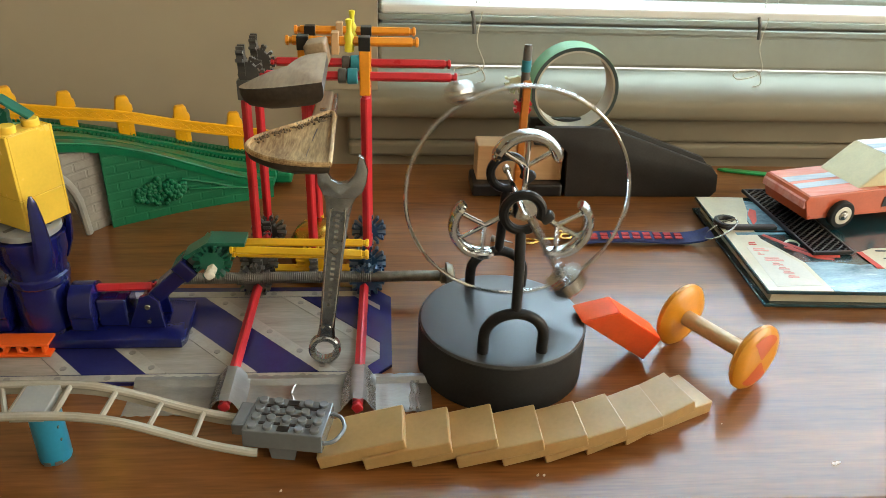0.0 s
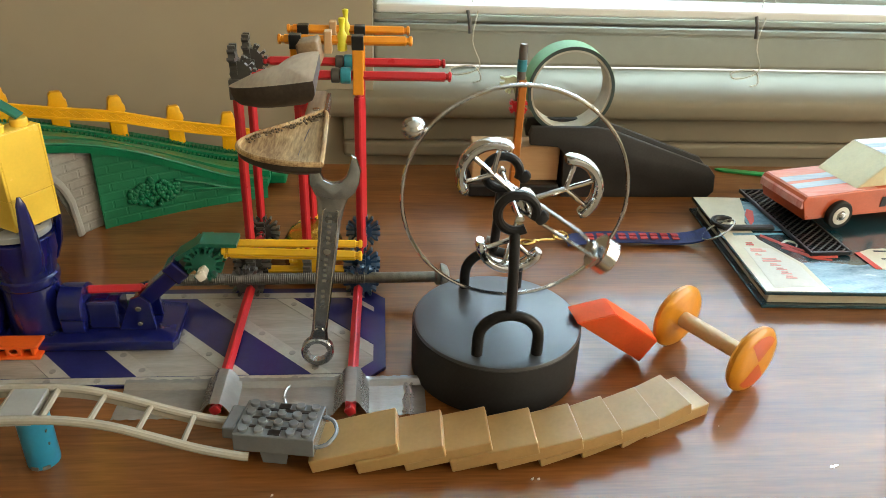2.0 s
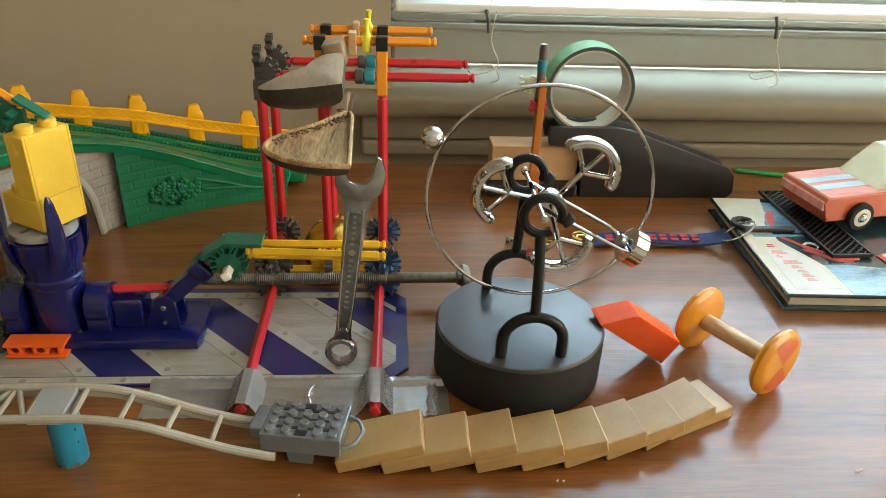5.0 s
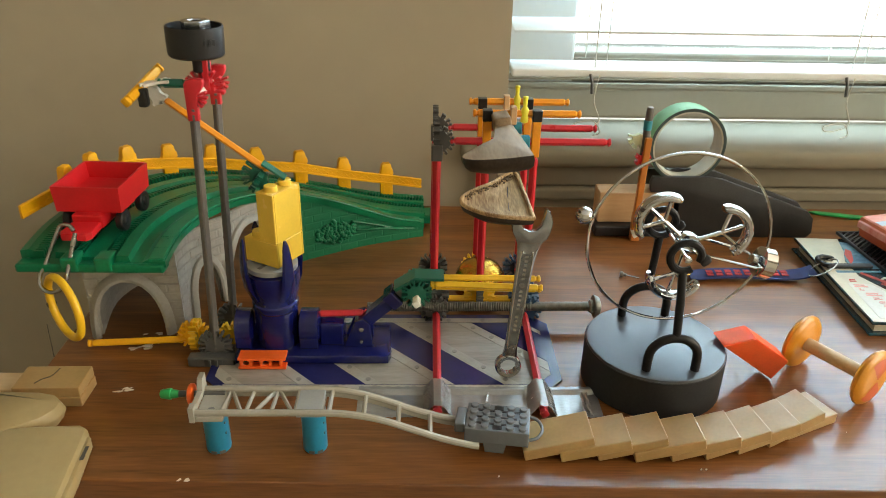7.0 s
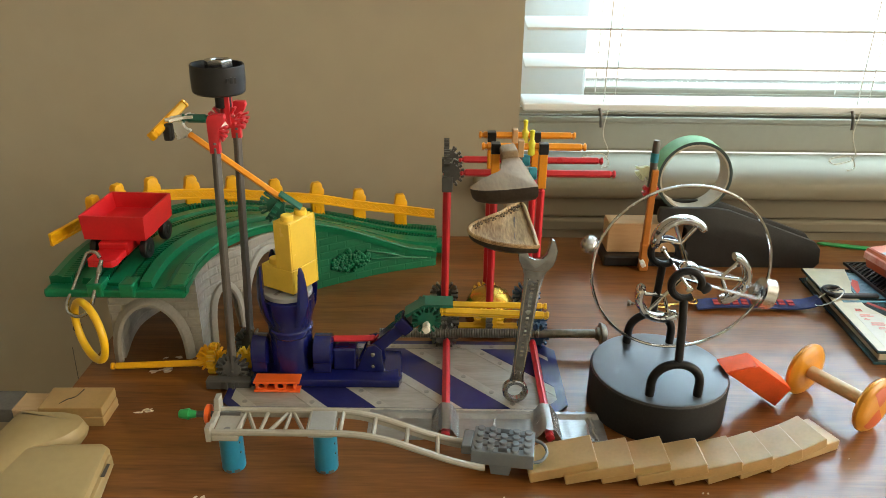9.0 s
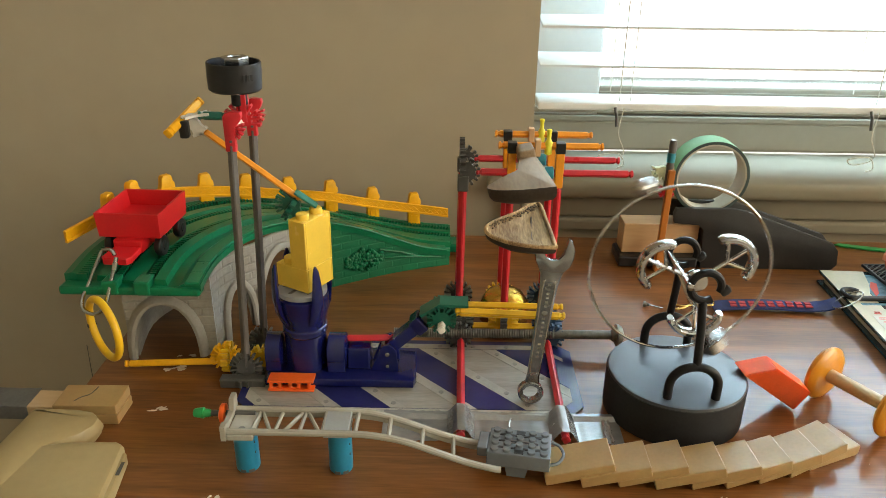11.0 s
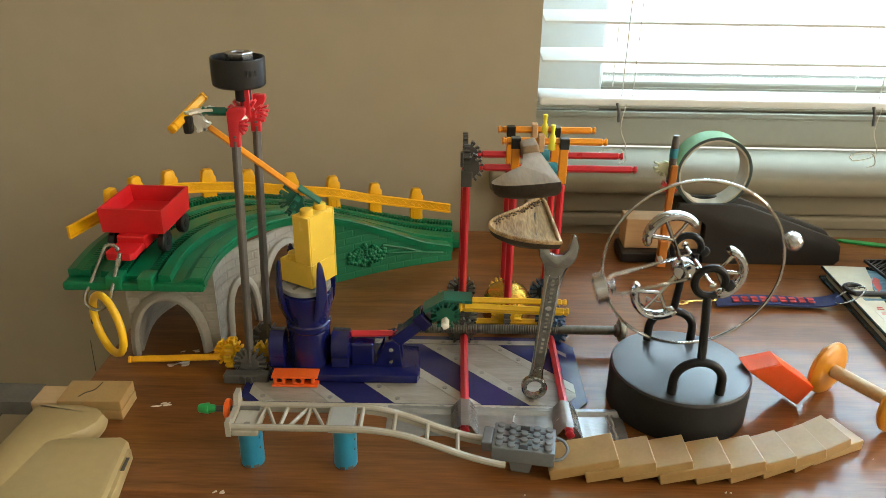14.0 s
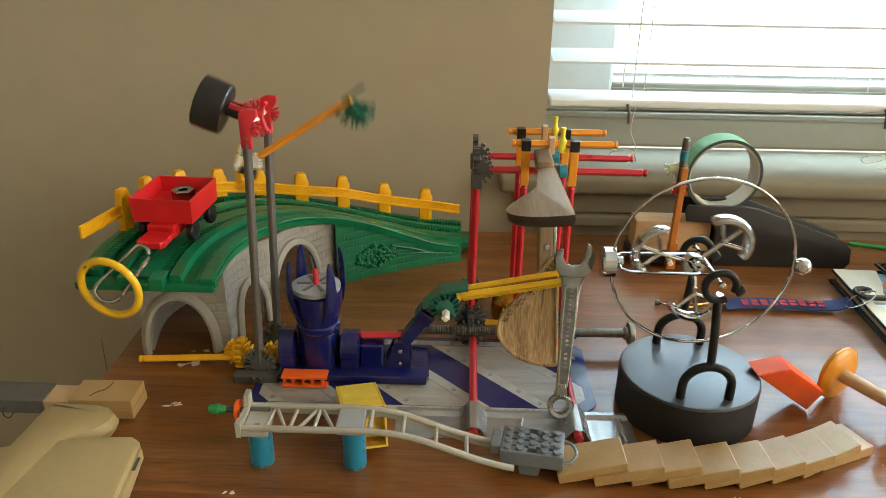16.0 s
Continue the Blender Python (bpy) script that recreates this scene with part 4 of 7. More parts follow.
def build_toy():
    t = thing("kinetic_desk_toy", "black disc base with chrome rocking ring and spinning rotor", "desk toy", (0.072, 0.411, 0))
    c = (0.0705, 0.4113)
    part("base", lathe([(0.0490, 0), (0.0498, 0.0008), (0.0498, 0.0318), (0.0491, 0.0332), (0.0475, 0.0337)], (*c, 0), (0, 0, 1), 96), M_BASE, t, "satin black round base", True)
    part("side_band", lathe([(0.0492, 0.0004), (0.0502, 0.0009), (0.0502, 0.0312), (0.0497, 0.0317)], (*c, 0), (0, 0, 1), 96), M_RUBBER, t, "matt black side", True)
    for y, yr in ((0.3755, HUB.y - 0.027), (0.4465, HUB.y + 0.027)):
        bow = [(0.0545, y, 0.0335), (0.0545, y, 0.044)] + [(0.0712 - 0.0167 * math.cos(radians(a)), y, 0.044 + 0.0150 * math.sin(radians(a))) for a in range(15, 166, 10)] + [(0.0879, y, 0.044), (0.0879, y, 0.0335)]
        part("arch", tube(bow, 0.0032, 12), M_MATT, t, "black inverted U foot", True)
        part("post", tube([(0.0713, y, 0.058), (0.072, (y + yr) / 2, 0.082), (0.072, yr, HUB.z - 0.011)], 0.0029, 12), M_MATT, t, "", True)
        ring = [(HUB.x + 0.0102 * math.cos(radians(a)), yr, HUB.z + 0.0102 * math.sin(radians(a))) for a in range(-20, 301, 10)]
        part("bearing_loop", tube(ring, 0.0027, 10), M_MATT, t, "open black bearing loop", True)
        part("rubber_tip", lathe([(0.0026, 0), (0.0034, 0.001), (0.0036, 0.004), (0.0028, 0.0065), (0.0012, 0.0075)], (HUB.x + 0.0102, yr, HUB.z - 0.0045), (0.75, 0, 0.55), 12), M_RUBBER, t, "black rubber tip", True)
    swing = part("rocking_ring", tube([(HUB.x + 0.0626 * math.cos(2 * math.pi * k / 120), HUB.y, HUB.z - 0.0038 + 0.0626 * math.sin(2 * math.pi * k / 120)) for k in range(120)], 0.0011, 10, True), M_CHROME, t, "thin chrome ring", True)
    part("counter_ball", lathe([(0.0005, 0)] + [(0.0062 * math.sin(math.pi * k / 12), 0.0062 - 0.0062 * math.cos(math.pi * k / 12)) for k in range(1, 12)] + [(0.0005, 0.0124)], HUB + Vector((0, 0, 0.0588)), (0, 0, 1), 24), M_CHROME, swing, "chrome ball", True)
    part("weight", lathe([(0.0085, 0), (0.0108, 0.0005), (0.0108, 0.0085), (0.0101, 0.0095), (0.006, 0.0097)], HUB + Vector((0, 0, -0.0640)), (0, 0, -1), 32), M_CHROME, swing, "short chrome cylinder weight", True)
    part("weight_nut", cyl(HUB + Vector((0, 0, -0.0585)), HUB + Vector((0, 0, -0.0625)), 0.0042, 16), M_STEEL, swing, "", True)
    for s in (-1, 1):
        part("fork_arm", tube([HUB + Vector((0, s * 0.0165, 0)), HUB + Vector((0, s * 0.0150, -0.056)), HUB + Vector((0, s * 0.011, -0.0615)), HUB + Vector((0, 0, -0.0618))], 0.0011, 8), M_CHROME, swing, "", True)
    part("axle", cyl(HUB + Vector((0, -0.033, 0)), HUB + Vector((0, 0.033, 0)), 0.0013, 12), M_CHROME, swing, "", True)
    part("spindle", cyl(HUB + Vector((0, -0.0165, -RIDE)), HUB + Vector((0, 0.0165, -RIDE)), 0.0012, 10), M_CHROME, swing, "", True)
    for s in (-1, 1):
        part("axle_end", lathe([(0.0008, 0), (0.0024, 0.0008), (0.0024, 0.003), (0.0008, 0.0038)], HUB + Vector((0, s * 0.032 - 0.0019, 0)), (0, 1, 0), 14), M_CHROME, swing, "", True)
    rotor = part("rotor", lathe([(0.003, 0), (0.0072, 0.0006), (0.0078, 0.002), (0.0078, 0.007), (0.0072, 0.0084), (0.003, 0.009)], HUB + Vector((0, -0.0045, 0)), (0, 1, 0), 28), M_CHROME, t, "chrome rotor hub with three curved vanes", True)
    for k in range(3):
        a0 = 120 * k
        mid = HUB + 0.0240 * Vector((math.sin(radians(a0)), 0, math.cos(radians(a0))))
        m = Matrix.Translation(mid) @ Matrix.Rotation(radians(a0), 4, "Y")
        bm = bmesh.new()
        n, prev = 20, None
        for i in range(n + 1):
            a = radians(-78 + 156 * i / n)
            ring = []
            for j in range(10):
                u, v = 0.0032 * math.cos(j * math.pi / 5), 0.0058 * math.sin(j * math.pi / 5)
                e = 0.7 if i in (0, n) else 1
                r = 0.0178 + e * u
                ring.append(bm.verts.new(m @ Vector((r * math.sin(a), v * e, r * math.cos(a)))))
            if prev:
                for j in range(10):
                    bm.faces.new((prev[j], prev[(j + 1) % 10], ring[(j + 1) % 10], ring[j]))
            else:
                bm.faces.new(ring)
            prev = ring
        bm.faces.new(prev)
        part("vane", bm, M_CHROME, rotor, "", True)
        part("stem", cyl(HUB + 0.006 * (mid - HUB).normalized(), mid, 0.0016, 10), M_CHROME, rotor, "", True)
        for a in (-58, 0, 58):
            part("spoke", cyl(mid, m @ Vector((0.0168 * math.sin(radians(a)), 0, 0.0168 * math.cos(radians(a)))), 0.0014, 10), M_CHROME, rotor, "", True)
    return swing, rotor


SWING, ROTOR = build_toy()


# ---- dominoes ----
def build_dominoes():
    L, W, H = 0.0455, 0.0275, 0.0078
    spots = [(-0.0335, 0.325, 0), (-0.0105, 0.3235, -1), (0.0135, 0.3245, 0), (0.0370, 0.3230, 0), (0.0605, 0.3235, 3), (0.0830, 0.3250, 9), (0.1060, 0.3300, 12), (0.1290, 0.3365, 19), (0.1445, 0.3440, 24)]
    first = None
    for k, (x, y, a) in enumerate(spots):
        m = pose(x + 0.0008, y - 0.0022, 0.0001, 0, 0, a) @ pose(0, 0, 0, 0, -14 if k < 8 else 0, 0)
        if first is None:
            bm = box((0, 0, 0), (L, W, H), 0.0007)
            for u, v in ((0.004, 0.0045),):
                cyl((u, 0.0002, v), (u, -0.0002, v), 0.0005, 8, bm)
            first = tagged(part("domino", bm, M_DOMINO), "tan plastic domino toppled against its neighbour", "domino", "row of toppled dominoes")
            first.matrix_basis = m
        else:
            d = copy_thing(first, m)
            if k == 8:
                d["label"] = "tan plastic domino lying flat at the row's end"


build_dominoes()


# ---- roller-coaster track ----
def build_coaster():
    t = thing("coaster_track", "pale grey toy coaster track on blue pillars", "toy track", (-0.17, 0.332, 0))
    line = [(-0.238, 0.0395), (-0.19, 0.0395), (-0.165, 0.0395), (-0.145, 0.0375), (-0.125, 0.031), (-0.105, 0.0225), (-0.085, 0.0155), (-0.070, 0.0125)]
    for y0, y1, z in ((0.3220, 0.3220, 0.0), (0.3455, 0.3480, 0.0)):
        low = line if y0 > 0.33 else [(-0.238, 0.0395), (-0.19, 0.0395), (-0.165, 0.0395), (-0.145, 0.0385), (-0.125, 0.0345), (-0.105, 0.0268), (-0.085, 0.0190), (-0.068, 0.0142), (-0.063, 0.0134)]
        pts = smooth_line([(x, y0 + (y1 - y0) * max(0, (x + 0.16) / 0.09) * (1 if y0 < 0.33 else 1), h) for x, h in low], 6)
        part("rail", tube(pts, 0.0022, 10), M_RAIL, t, "", True)
        if y0 > 0.33:
            bm = bmesh.new()
            top = smooth_line([(x, y0 + (y1 - y0) * max(0, (x + 0.16) / 0.09), h) for x, h in line], 6)
            prev = None
            for p in top:
                ring = [bm.verts.new((p.x, p.y + dy, p.z + dz)) for dy, dz in ((-0.001, -0.005), (0.001, -0.005), (0.001, 0), (-0.001, 0))]
                if prev:
                    for k in range(4):
                        bm.faces.new((prev[k], prev[(k + 1) % 4], ring[(k + 1) % 4], ring[k]))
                prev = ring
            part("rail_web", bm, M_RAIL, t)
    for front, rear in ((-0.2215, -0.2195), (-0.2085, -0.2185), (-0.2065, -0.2050), (-0.2015, -0.1915), (-0.1910, -0.1900), (-0.1775, -0.1885)):
        part("brace", cyl((front, 0.3230, 0.038), (rear, 0.3450, 0.038), 0.0014, 8), M_RAIL, t, "", True)
    for x, front, rear in ((-0.1555, 0.0390, 0.0388), (-0.1345, 0.0366, 0.0340), (-0.1135, 0.0302, 0.0258), (-0.0935, 0.0222, 0.0183), (-0.176, 0.039, 0.039)):
        part("sleeper", cyl((x, 0.3225, front), (x, 0.3455 + 0.0025 * max(0, (x + 0.16) / 0.09), rear), 0.0015, 8), M_RAIL, t, "", True)
    part("grey_plate", box((-0.1755, 0.321, 0.0365), (-0.1595, 0.344, 0.0405), 0.0006), M_MGREY, t, "flat grey tile")
    part("start_plate", box((-0.2357, 0.3190, 0.0345), (-0.219, 0.3465, 0.0385), 0.0008), M_RAIL, t)
    part("end_wall", prism([(0.3185, 0.0345), (0.3225, 0.0345), (0.3225, 0.0385), (0.3420, 0.0385), (0.3420, 0.0345), (0.3490, 0.0345), (0.3490, 0.0500), (0.3420, 0.0500), (0.3395, 0.0425), (0.3265, 0.0425), (0.3245, 0.0450), (0.3185, 0.0450)], -0.2390, -0.2358, Matrix(((0, 0, 1, 0), (1, 0, 0, 0), (0, 1, 0, 0), (0, 0, 0, 1)))), M_RAIL, t)
    # dark disc laid on the plate for the shade in its hole
    part("plate_hole_shade", cyl((-0.2275, 0.3265, 0.0384), (-0.2275, 0.3265, 0.0387), 0.0022, 14), M_RODGREY, t)
    launch = part("launch_axle", cyl((-0.262, 0.3425, 0.0380), (-0.2225, 0.3425, 0.0380), 0.0021, 12), M_KGREY, t, "", True)
    part("green_cone", lathe([(0.0024, 0), (0.0029, 0.0008), (0.0037, 0.006), (0.0037, 0.0065), (0.0030, 0.0068), (0.0026, 0.010), (0.0019, 0.0120)], (-0.2630, 0.3425, 0.0380), (1, 0, 0), 18), M_BRIGHT, launch, "bright green cone", True)
    part("orange_disc", lathe([(0.0054, 0), (0.0066, 0.0006), (0.0066, 0.003), (0.0054, 0.0036)], (-0.2455, 0.3425, 0.0380), (1, 0, 0), 22), M_ORED, launch, "orange disc", True)
    for x in (-0.2295, -0.1675):
        p = part("pillar", lathe([(0.0076, 0.0), (0.0078, 0.0006), (0.0078, 0.0325), (0.007, 0.0332)], (x, 0.3375, 0), (0, 0, 1), 24), M_SUPPORT, t, "bright blue pillar", True)
        # dark pieces on the pillar paint the shade of its notches and holes
        for a in (-60, -100):
            part("notch_shade", box((-0.0018, -0.0081, 0), (0.0018, -0.0070, 0.0022), 0, Matrix.Translation((x, 0.3375, 0.0001)) @ pose(0, 0, 0, 0, 0, a + 90)), M_RODGREY, p)
        for z in (0.014, 0.022):
            part("pin_hole_shade", box((0.0066, -0.0046, z), (0.0072, -0.0036, z + 0.0012), 0, Matrix.Translation((x, 0.3375, 0))), M_RODGREY, p)
        part("pillar_head", box((x - 0.008, 0.329, 0.0333), (x + 0.008, 0.346, 0.0344), 0.0003), M_RAIL, p)
    # studded wagon base hooked to the end of the track
    w = thing("studded_wagon_base", "grey studded toy wagon base at the end of the track", "toy wagon", (-0.05, 0.340, 0), turn=-8)
    base = Matrix.Translation((-0.0495, 0.3405, 0.0095)) @ pose(0, 0, 0, -3, 0, -9)
    inv = base
    part("body", box((-0.0205, -0.014, 0), (0.0205, 0.014, 0.0105), 0.0006, inv), M_LGREY, w)
    for i in range(5):
        for j in range(4):
            # dark plates on the top stand in for shade inside the openings
            if (i, j) in ((2, 0), (2, 3)):
                part("slot_shade", box((-0.003, -0.002, 0.0105), (0.003, 0.002, 0.0108), 0, inv @ Matrix.Translation((-0.016 + 0.008 * i, -0.0105 + 0.007 * j, 0))), M_BLACK, w)
                continue
            part("stud", lathe([(0.0025, 0), (0.0025, 0.0015), (0.0022, 0.0018)], inv @ Vector((-0.016 + 0.008 * i, -0.0105 + 0.007 * j, 0.0105)), inv.to_3x3() @ Vector((0, 0, 1)), 14), M_LGREY, w, "", True)
    for x, y in ((-0.008, 0.0), (0.0, 0.0), (0.008, -0.0035)):
        part("slot_shade", box((-0.002, -0.0018, 0.0105), (0.002, 0.0018, 0.0107), 0, inv @ Matrix.Translation((x + 0.004, y, 0))), M_RODGREY, w)
    # longer openings, their shade again laid on as black plates
    for lo, hi in (((-0.0130, 0.0060, 0.0104), (-0.0045, 0.0078, 0.0109)), ((0.0010, 0.0060, 0.0104), (0.0160, 0.0080, 0.0109)), ((-0.0140, -0.0008, 0.0104), (0.0120, 0.0006, 0.0109))):
        part("slot_shade", box(lo, hi, 0, inv), M_BLACK, w, "black plate for the shade in an opening")
    for y in (-0.0070, 0.0070):
        for x in (-0.0120, -0.0040, 0.0040, 0.0120):
            part("slot_shade", box((x - 0.0016, y - 0.0009, 0.0104), (x + 0.0016, y + 0.0009, 0.0108), 0, inv), M_BLACK, w)
    part("foot", prism([(-0.007, -0.0095), (0.005, -0.0095), (0.007, 0.0), (-0.009, 0.0)], -0.010, 0.010, inv @ XZ), M_LGREY, w)
    part("hook_block", box((-0.0275, -0.0095, 0.003), (-0.0206, 0.0095, 0.010), 0.001, inv), M_LGREY, w)
    loop = [inv @ Vector(p) for p in ((0.0205, -0.010, 0.003), (0.0255, -0.0085, 0.004), (0.0285, -0.003, 0.005), (0.0285, 0.003, 0.005), (0.0255, 0.0085, 0.0055), (0.0205, 0.0100, 0.0065))]
    part("coupling_loop", tube(smooth_line(loop, 4), 0.0011, 8), M_LGREY, w, "", True)


build_coaster()


# ---- orange wedge and spool rattle ----
def build_front_toys():
    # a slanted slab leaning with one end on the rim of the round base
    face = [Vector(p) for p in ((0.1165, 0.4005, 0.0358), (0.1383, 0.3990, 0.0430), (0.1697, 0.4047, 0.0194), (0.1625, 0.4090, 0.0006))]
    depth = Vector((-0.0030, 0.0155, 0.0022))
    bm = bmesh.new()
    near, far = [bm.verts.new(p) for p in face], [bm.verts.new(p + depth) for p in face]
    bm.faces.new(near)
    bm.faces.new(far[::-1])
    for k in range(4):
        bm.faces.new((near[k], far[k], far[(k + 1) % 4], near[(k + 1) % 4]))
    bmesh.ops.recalc_face_normals(bm, faces=bm.faces)
    bmesh.ops.bevel(bm, geom=list(bm.edges), offset=0.0006, segments=2, affect="EDGES")
    solid("orange_wedge", bm, M_WEDGE, "bright orange glossy plastic wedge beside the black base", "wedge")
    s = thing("wooden_spool_rattle", "orange wooden discs joined by a pale dowel, red painted wedges", "toy", (0.203, 0.405, 0))
    a, b = Vector((0.1915, 0.4265, 0.0215)), Vector((0.2165, 0.3855, 0.0215))
    d = (b - a).normalized()
    part("dowel", cyl(a, b, 0.0052, 20), M_BEECH, s, "pale beech dowel", True)
    for c, w in ((a, -1), (b, 1)):
        disc = part("disc", lathe([(0.001, -0.0047), (0.014, -0.0044), (0.0195, -0.0030), (0.0213, -0.001), (0.0213, 0.001), (0.0195, 0.0030), (0.014, 0.0044), (0.001, 0.0047)], c + w * d * 0.003, d, 40), M_PAINTOR, s, "glossy orange rounded disc", True)
        if w > 0:
            f = axis_frame(d)
            for a0 in (40, 220):
                bm = bmesh.new()
                lay = Matrix.Translation(c + w * d * 0.003) @ f
                rows = [[bm.verts.new(lay @ Vector((x, y, h))) for x, y in arc(0, 0, r, a0, a0 + 84, 10)] for r, h in ((0.0012, 0.0049), (0.0140, 0.0046), (0.0172, 0.0039))]
                for p, q in zip(rows, rows[1:]):
                    for k in range(10):
                        bm.faces.new((p[k], p[k + 1], q[k + 1], q[k]))
                part("red_wedge", bm, M_PAINTRED, disc, "red painted wedge", True)


build_front_toys()


# ---- green railway bridge ----
STATIONS = [((-0.392, 0.452), (-0.284, 0.440), 0.0800), ((-0.394, 0.500), (-0.285, 0.482), 0.0810), ((-0.386, 0.547), (-0.277, 0.518), 0.0815), ((-0.366, 0.591), (-0.261, 0.548), 0.0805), ((-0.331, 0.630), (-0.240, 0.573), 0.0765), ((-0.291, 0.656), (-0.213, 0.595), 0.0675), ((-0.250, 0.676), (-0.185, 0.613), 0.0545), ((-0.200, 0.698), (-0.155, 0.630), 0.0375), ((-0.150, 0.714), (-0.125, 0.643), 0.0225), ((-0.098, 0.722), (-0.097, 0.653), 0.0150)]


SEAM = 0.594


def build_bridge():
    t = thing("railway_bridge", "green toy railway ramp on grey stone-look arches", "toy bridge", (-0.27, 0.58, 0))
    outer = smooth_line([(*o, z) for o, i, z in STATIONS], 8)
    inner = smooth_line([(*i, z) for o, i, z in STATIONS], 8)
    # deck with kerbs and sunken rails
    prof = [(0.0, -0.009), (0.0, 0.003), (0.06, 0.0045), (0.12, 0.003), (0.16, -0.001), (0.24, -0.0015), (0.25, 0.0036), (0.33, 0.0036), (0.34, -0.0035), (0.42, -0.0035), (0.43, 0.001), (0.57, 0.001), (0.58, -0.0035), (0.66, -0.0035), (0.67, 0.0036), (0.75, 0.0036), (0.76, -0.0015), (0.84, -0.001), (0.88, 0.0015), (0.94, 0.0020), (1.0, 0.0010), (1.0, -0.0040)]
    bm = bmesh.new()
    prev = None
    for o, i in zip(outer, inner):
        ring = [bm.verts.new((*(o + (i - o) * u).xy, o.z + h)) for u, h in prof]
        if prev:
            for k in range(len(prof)):
                j = (k + 1) % len(prof)
                bm.faces.new((prev[k], prev[j], ring[j], ring[k]))
        else:
            bm.faces.new(ring)
        prev = ring
    bm.faces.new(prev[::-1])
    deck = part("deck", bm, M_GREEN, t, "dark green moulded track deck")
    bm = bmesh.new()
    for lane, half in ((0.135, 0.0034), (0.385, 0.0026), (0.615, 0.0026)):
        run = 0.0
        for k in range(len(outer) - 1):
            p0, p1 = outer[k].lerp(inner[k], lane), outer[k + 1].lerp(inner[k + 1], lane)
            span = (p1 - p0).length
            while run < span:
                p, d = p0.lerp(p1, run / span), p1 - p0
                box((-0.0009, -half, -0.0016), (0.0009, half, 0.0042 if lane < 0.2 else 0.0018), 0, Matrix.Translation(p) @ Matrix.Rotation(math.atan2(d.y, d.x), 4, "Z"), bm)
                run += 0.0034
            run -= span
    tagged(part("rack_teeth", bm, M_GREEN, deck), kind="stuff")
    for k in range(2, len(outer) - 2, 3):
        o, i = outer[k], inner[k]
        d = inner[k + 1] - inner[k - 1]
        p = o + (i - o) * 0.955
        lay = Matrix.Translation((p.x, p.y, o.z)) @ Matrix.Rotation(math.atan2(d.y, d.x), 4, "Z") @ Matrix.Rotation(-math.atan2(d.z, d.xy.length), 4, "Y")
        part("kerb_stone", box((-0.0092, -0.0040, 0.0008), (0.0092, 0.0070, 0.0036), 0.0010, lay), M_GREEN, deck)
    # track joint at the front end and tongue at the low end
    for x in (-0.352, -0.328):
        part("joint_lug", box((x - 0.006, 0.437, 0.073), (x + 0.006, 0.452, 0.084), 0.0015), M_GREEN, deck)
    part("end_lip", box((-0.3915, 0.4385, 0.0715), (-0.285, 0.4510, 0.0785), 0.002), M_GREEN, deck)
    part("tongue", box((-0.100, 0.676, 0.004), (-0.084, 0.700, 0.0135), 0.002), M_GREEN, deck)
    # skirts: stone with arches, then green slope
    green_line = [p for p in inner if p.y >= SEAM - 0.004]

    def skirt(path, foot, arches, inset, material, name):
        bm = bmesh.new()
        uv = bm.loops.layers.uv.new("UVMap")
        fine = smooth_line(path, 4) if len(path) > 2 else [path[0].lerp(path[1], k / 40) for k in range(41)]
        dist = [0.0]
        for a, b in zip(fine, fine[1:]):
            dist.append(dist[-1] + (b - a).length)
        rows = []
        for p, s in zip(fine, dist):
            z0 = foot
            for c, half, height in arches:
                if abs(s - c) < half:
                    z0 = max(z0, height * math.sqrt(max(0, 1 - ((s - c) / half) ** 2)) ** 0.8)
            d = fine[min(len(fine) - 1, fine.index(p) + 1)] - fine[max(0, fine.index(p) - 1)]
            n = Vector((-d.y, d.x, 0)).normalized() * inset
            zt = p.z - 0.0042
            rows.append([(bm.verts.new((p.x + n.x * k, p.y + n.y * k, z)), s, z) for k, z in ((1, zt), (1, min(z0, zt - 0.002)), (2.2, min(z0, zt - 0.002)), (2.2, zt))])
        for a, b in zip(rows, rows[1:]):
            for k in range(4):
                q = (a[k], a[(k + 1) % 4], b[(k + 1) % 4], b[k])
                f = bm.faces.new([v[0] for v in q])
                for l, v in zip(f.loops, q):
                    l[uv].uv = (v[1], v[2])
        bm.faces.new([v[0] for v in rows[0]])
        bm.faces.new([v[0] for v in rows[-1]])
        return part(name, bm, material, t, "grey moulded stone-look wall" if material is M_STONE else ""), fine, dist

    wall_line = [Vector(p) for p in ((-0.288, 0.478, 0.081), (-0.284, 0.497, 0.0812), (-0.272, 0.517, 0.0812), (-0.262, 0.530, 0.081), (-0.248, 0.560, 0.0785), (-0.2155, 0.6060, 0.0655))]
    arches = [(0.0325, 0.0145, 0.044), (0.087, 0.031, 0.058)]
    wall, fine, dist = skirt(wall_line, 0.0, arches, 0.002, M_STONE, "side_wall")
    for c, half, height in arches:
        rim = []
        for k in range(25):
            s = c - half - 0.003 + (2 * half + 0.006) * k / 24
            x, y = (float(np.interp(s, dist, [q[n] for q in fine])) for n in (0, 1))
            e = max(-1, min(1, (s - c) / (half + 0.003)))
            rim.append(Vector((x, y, (height + 0.003) * math.sqrt(max(0, 1 - e * e)) ** 0.8 + 0.001)))
        part("arch_rim", tube(rim, 0.0036, 8, flat=0.7), M_STONEP, wall, "pale grey arch rim", True)
    front = [Vector((-0.357, 0.462, 0.080)), Vector((-0.288, 0.470, 0.080))]
    fw, fine, dist = skirt(front, 0.0, [(0.030, 0.0260, 0.0500)], 0.002, M_STONE, "front_wall")
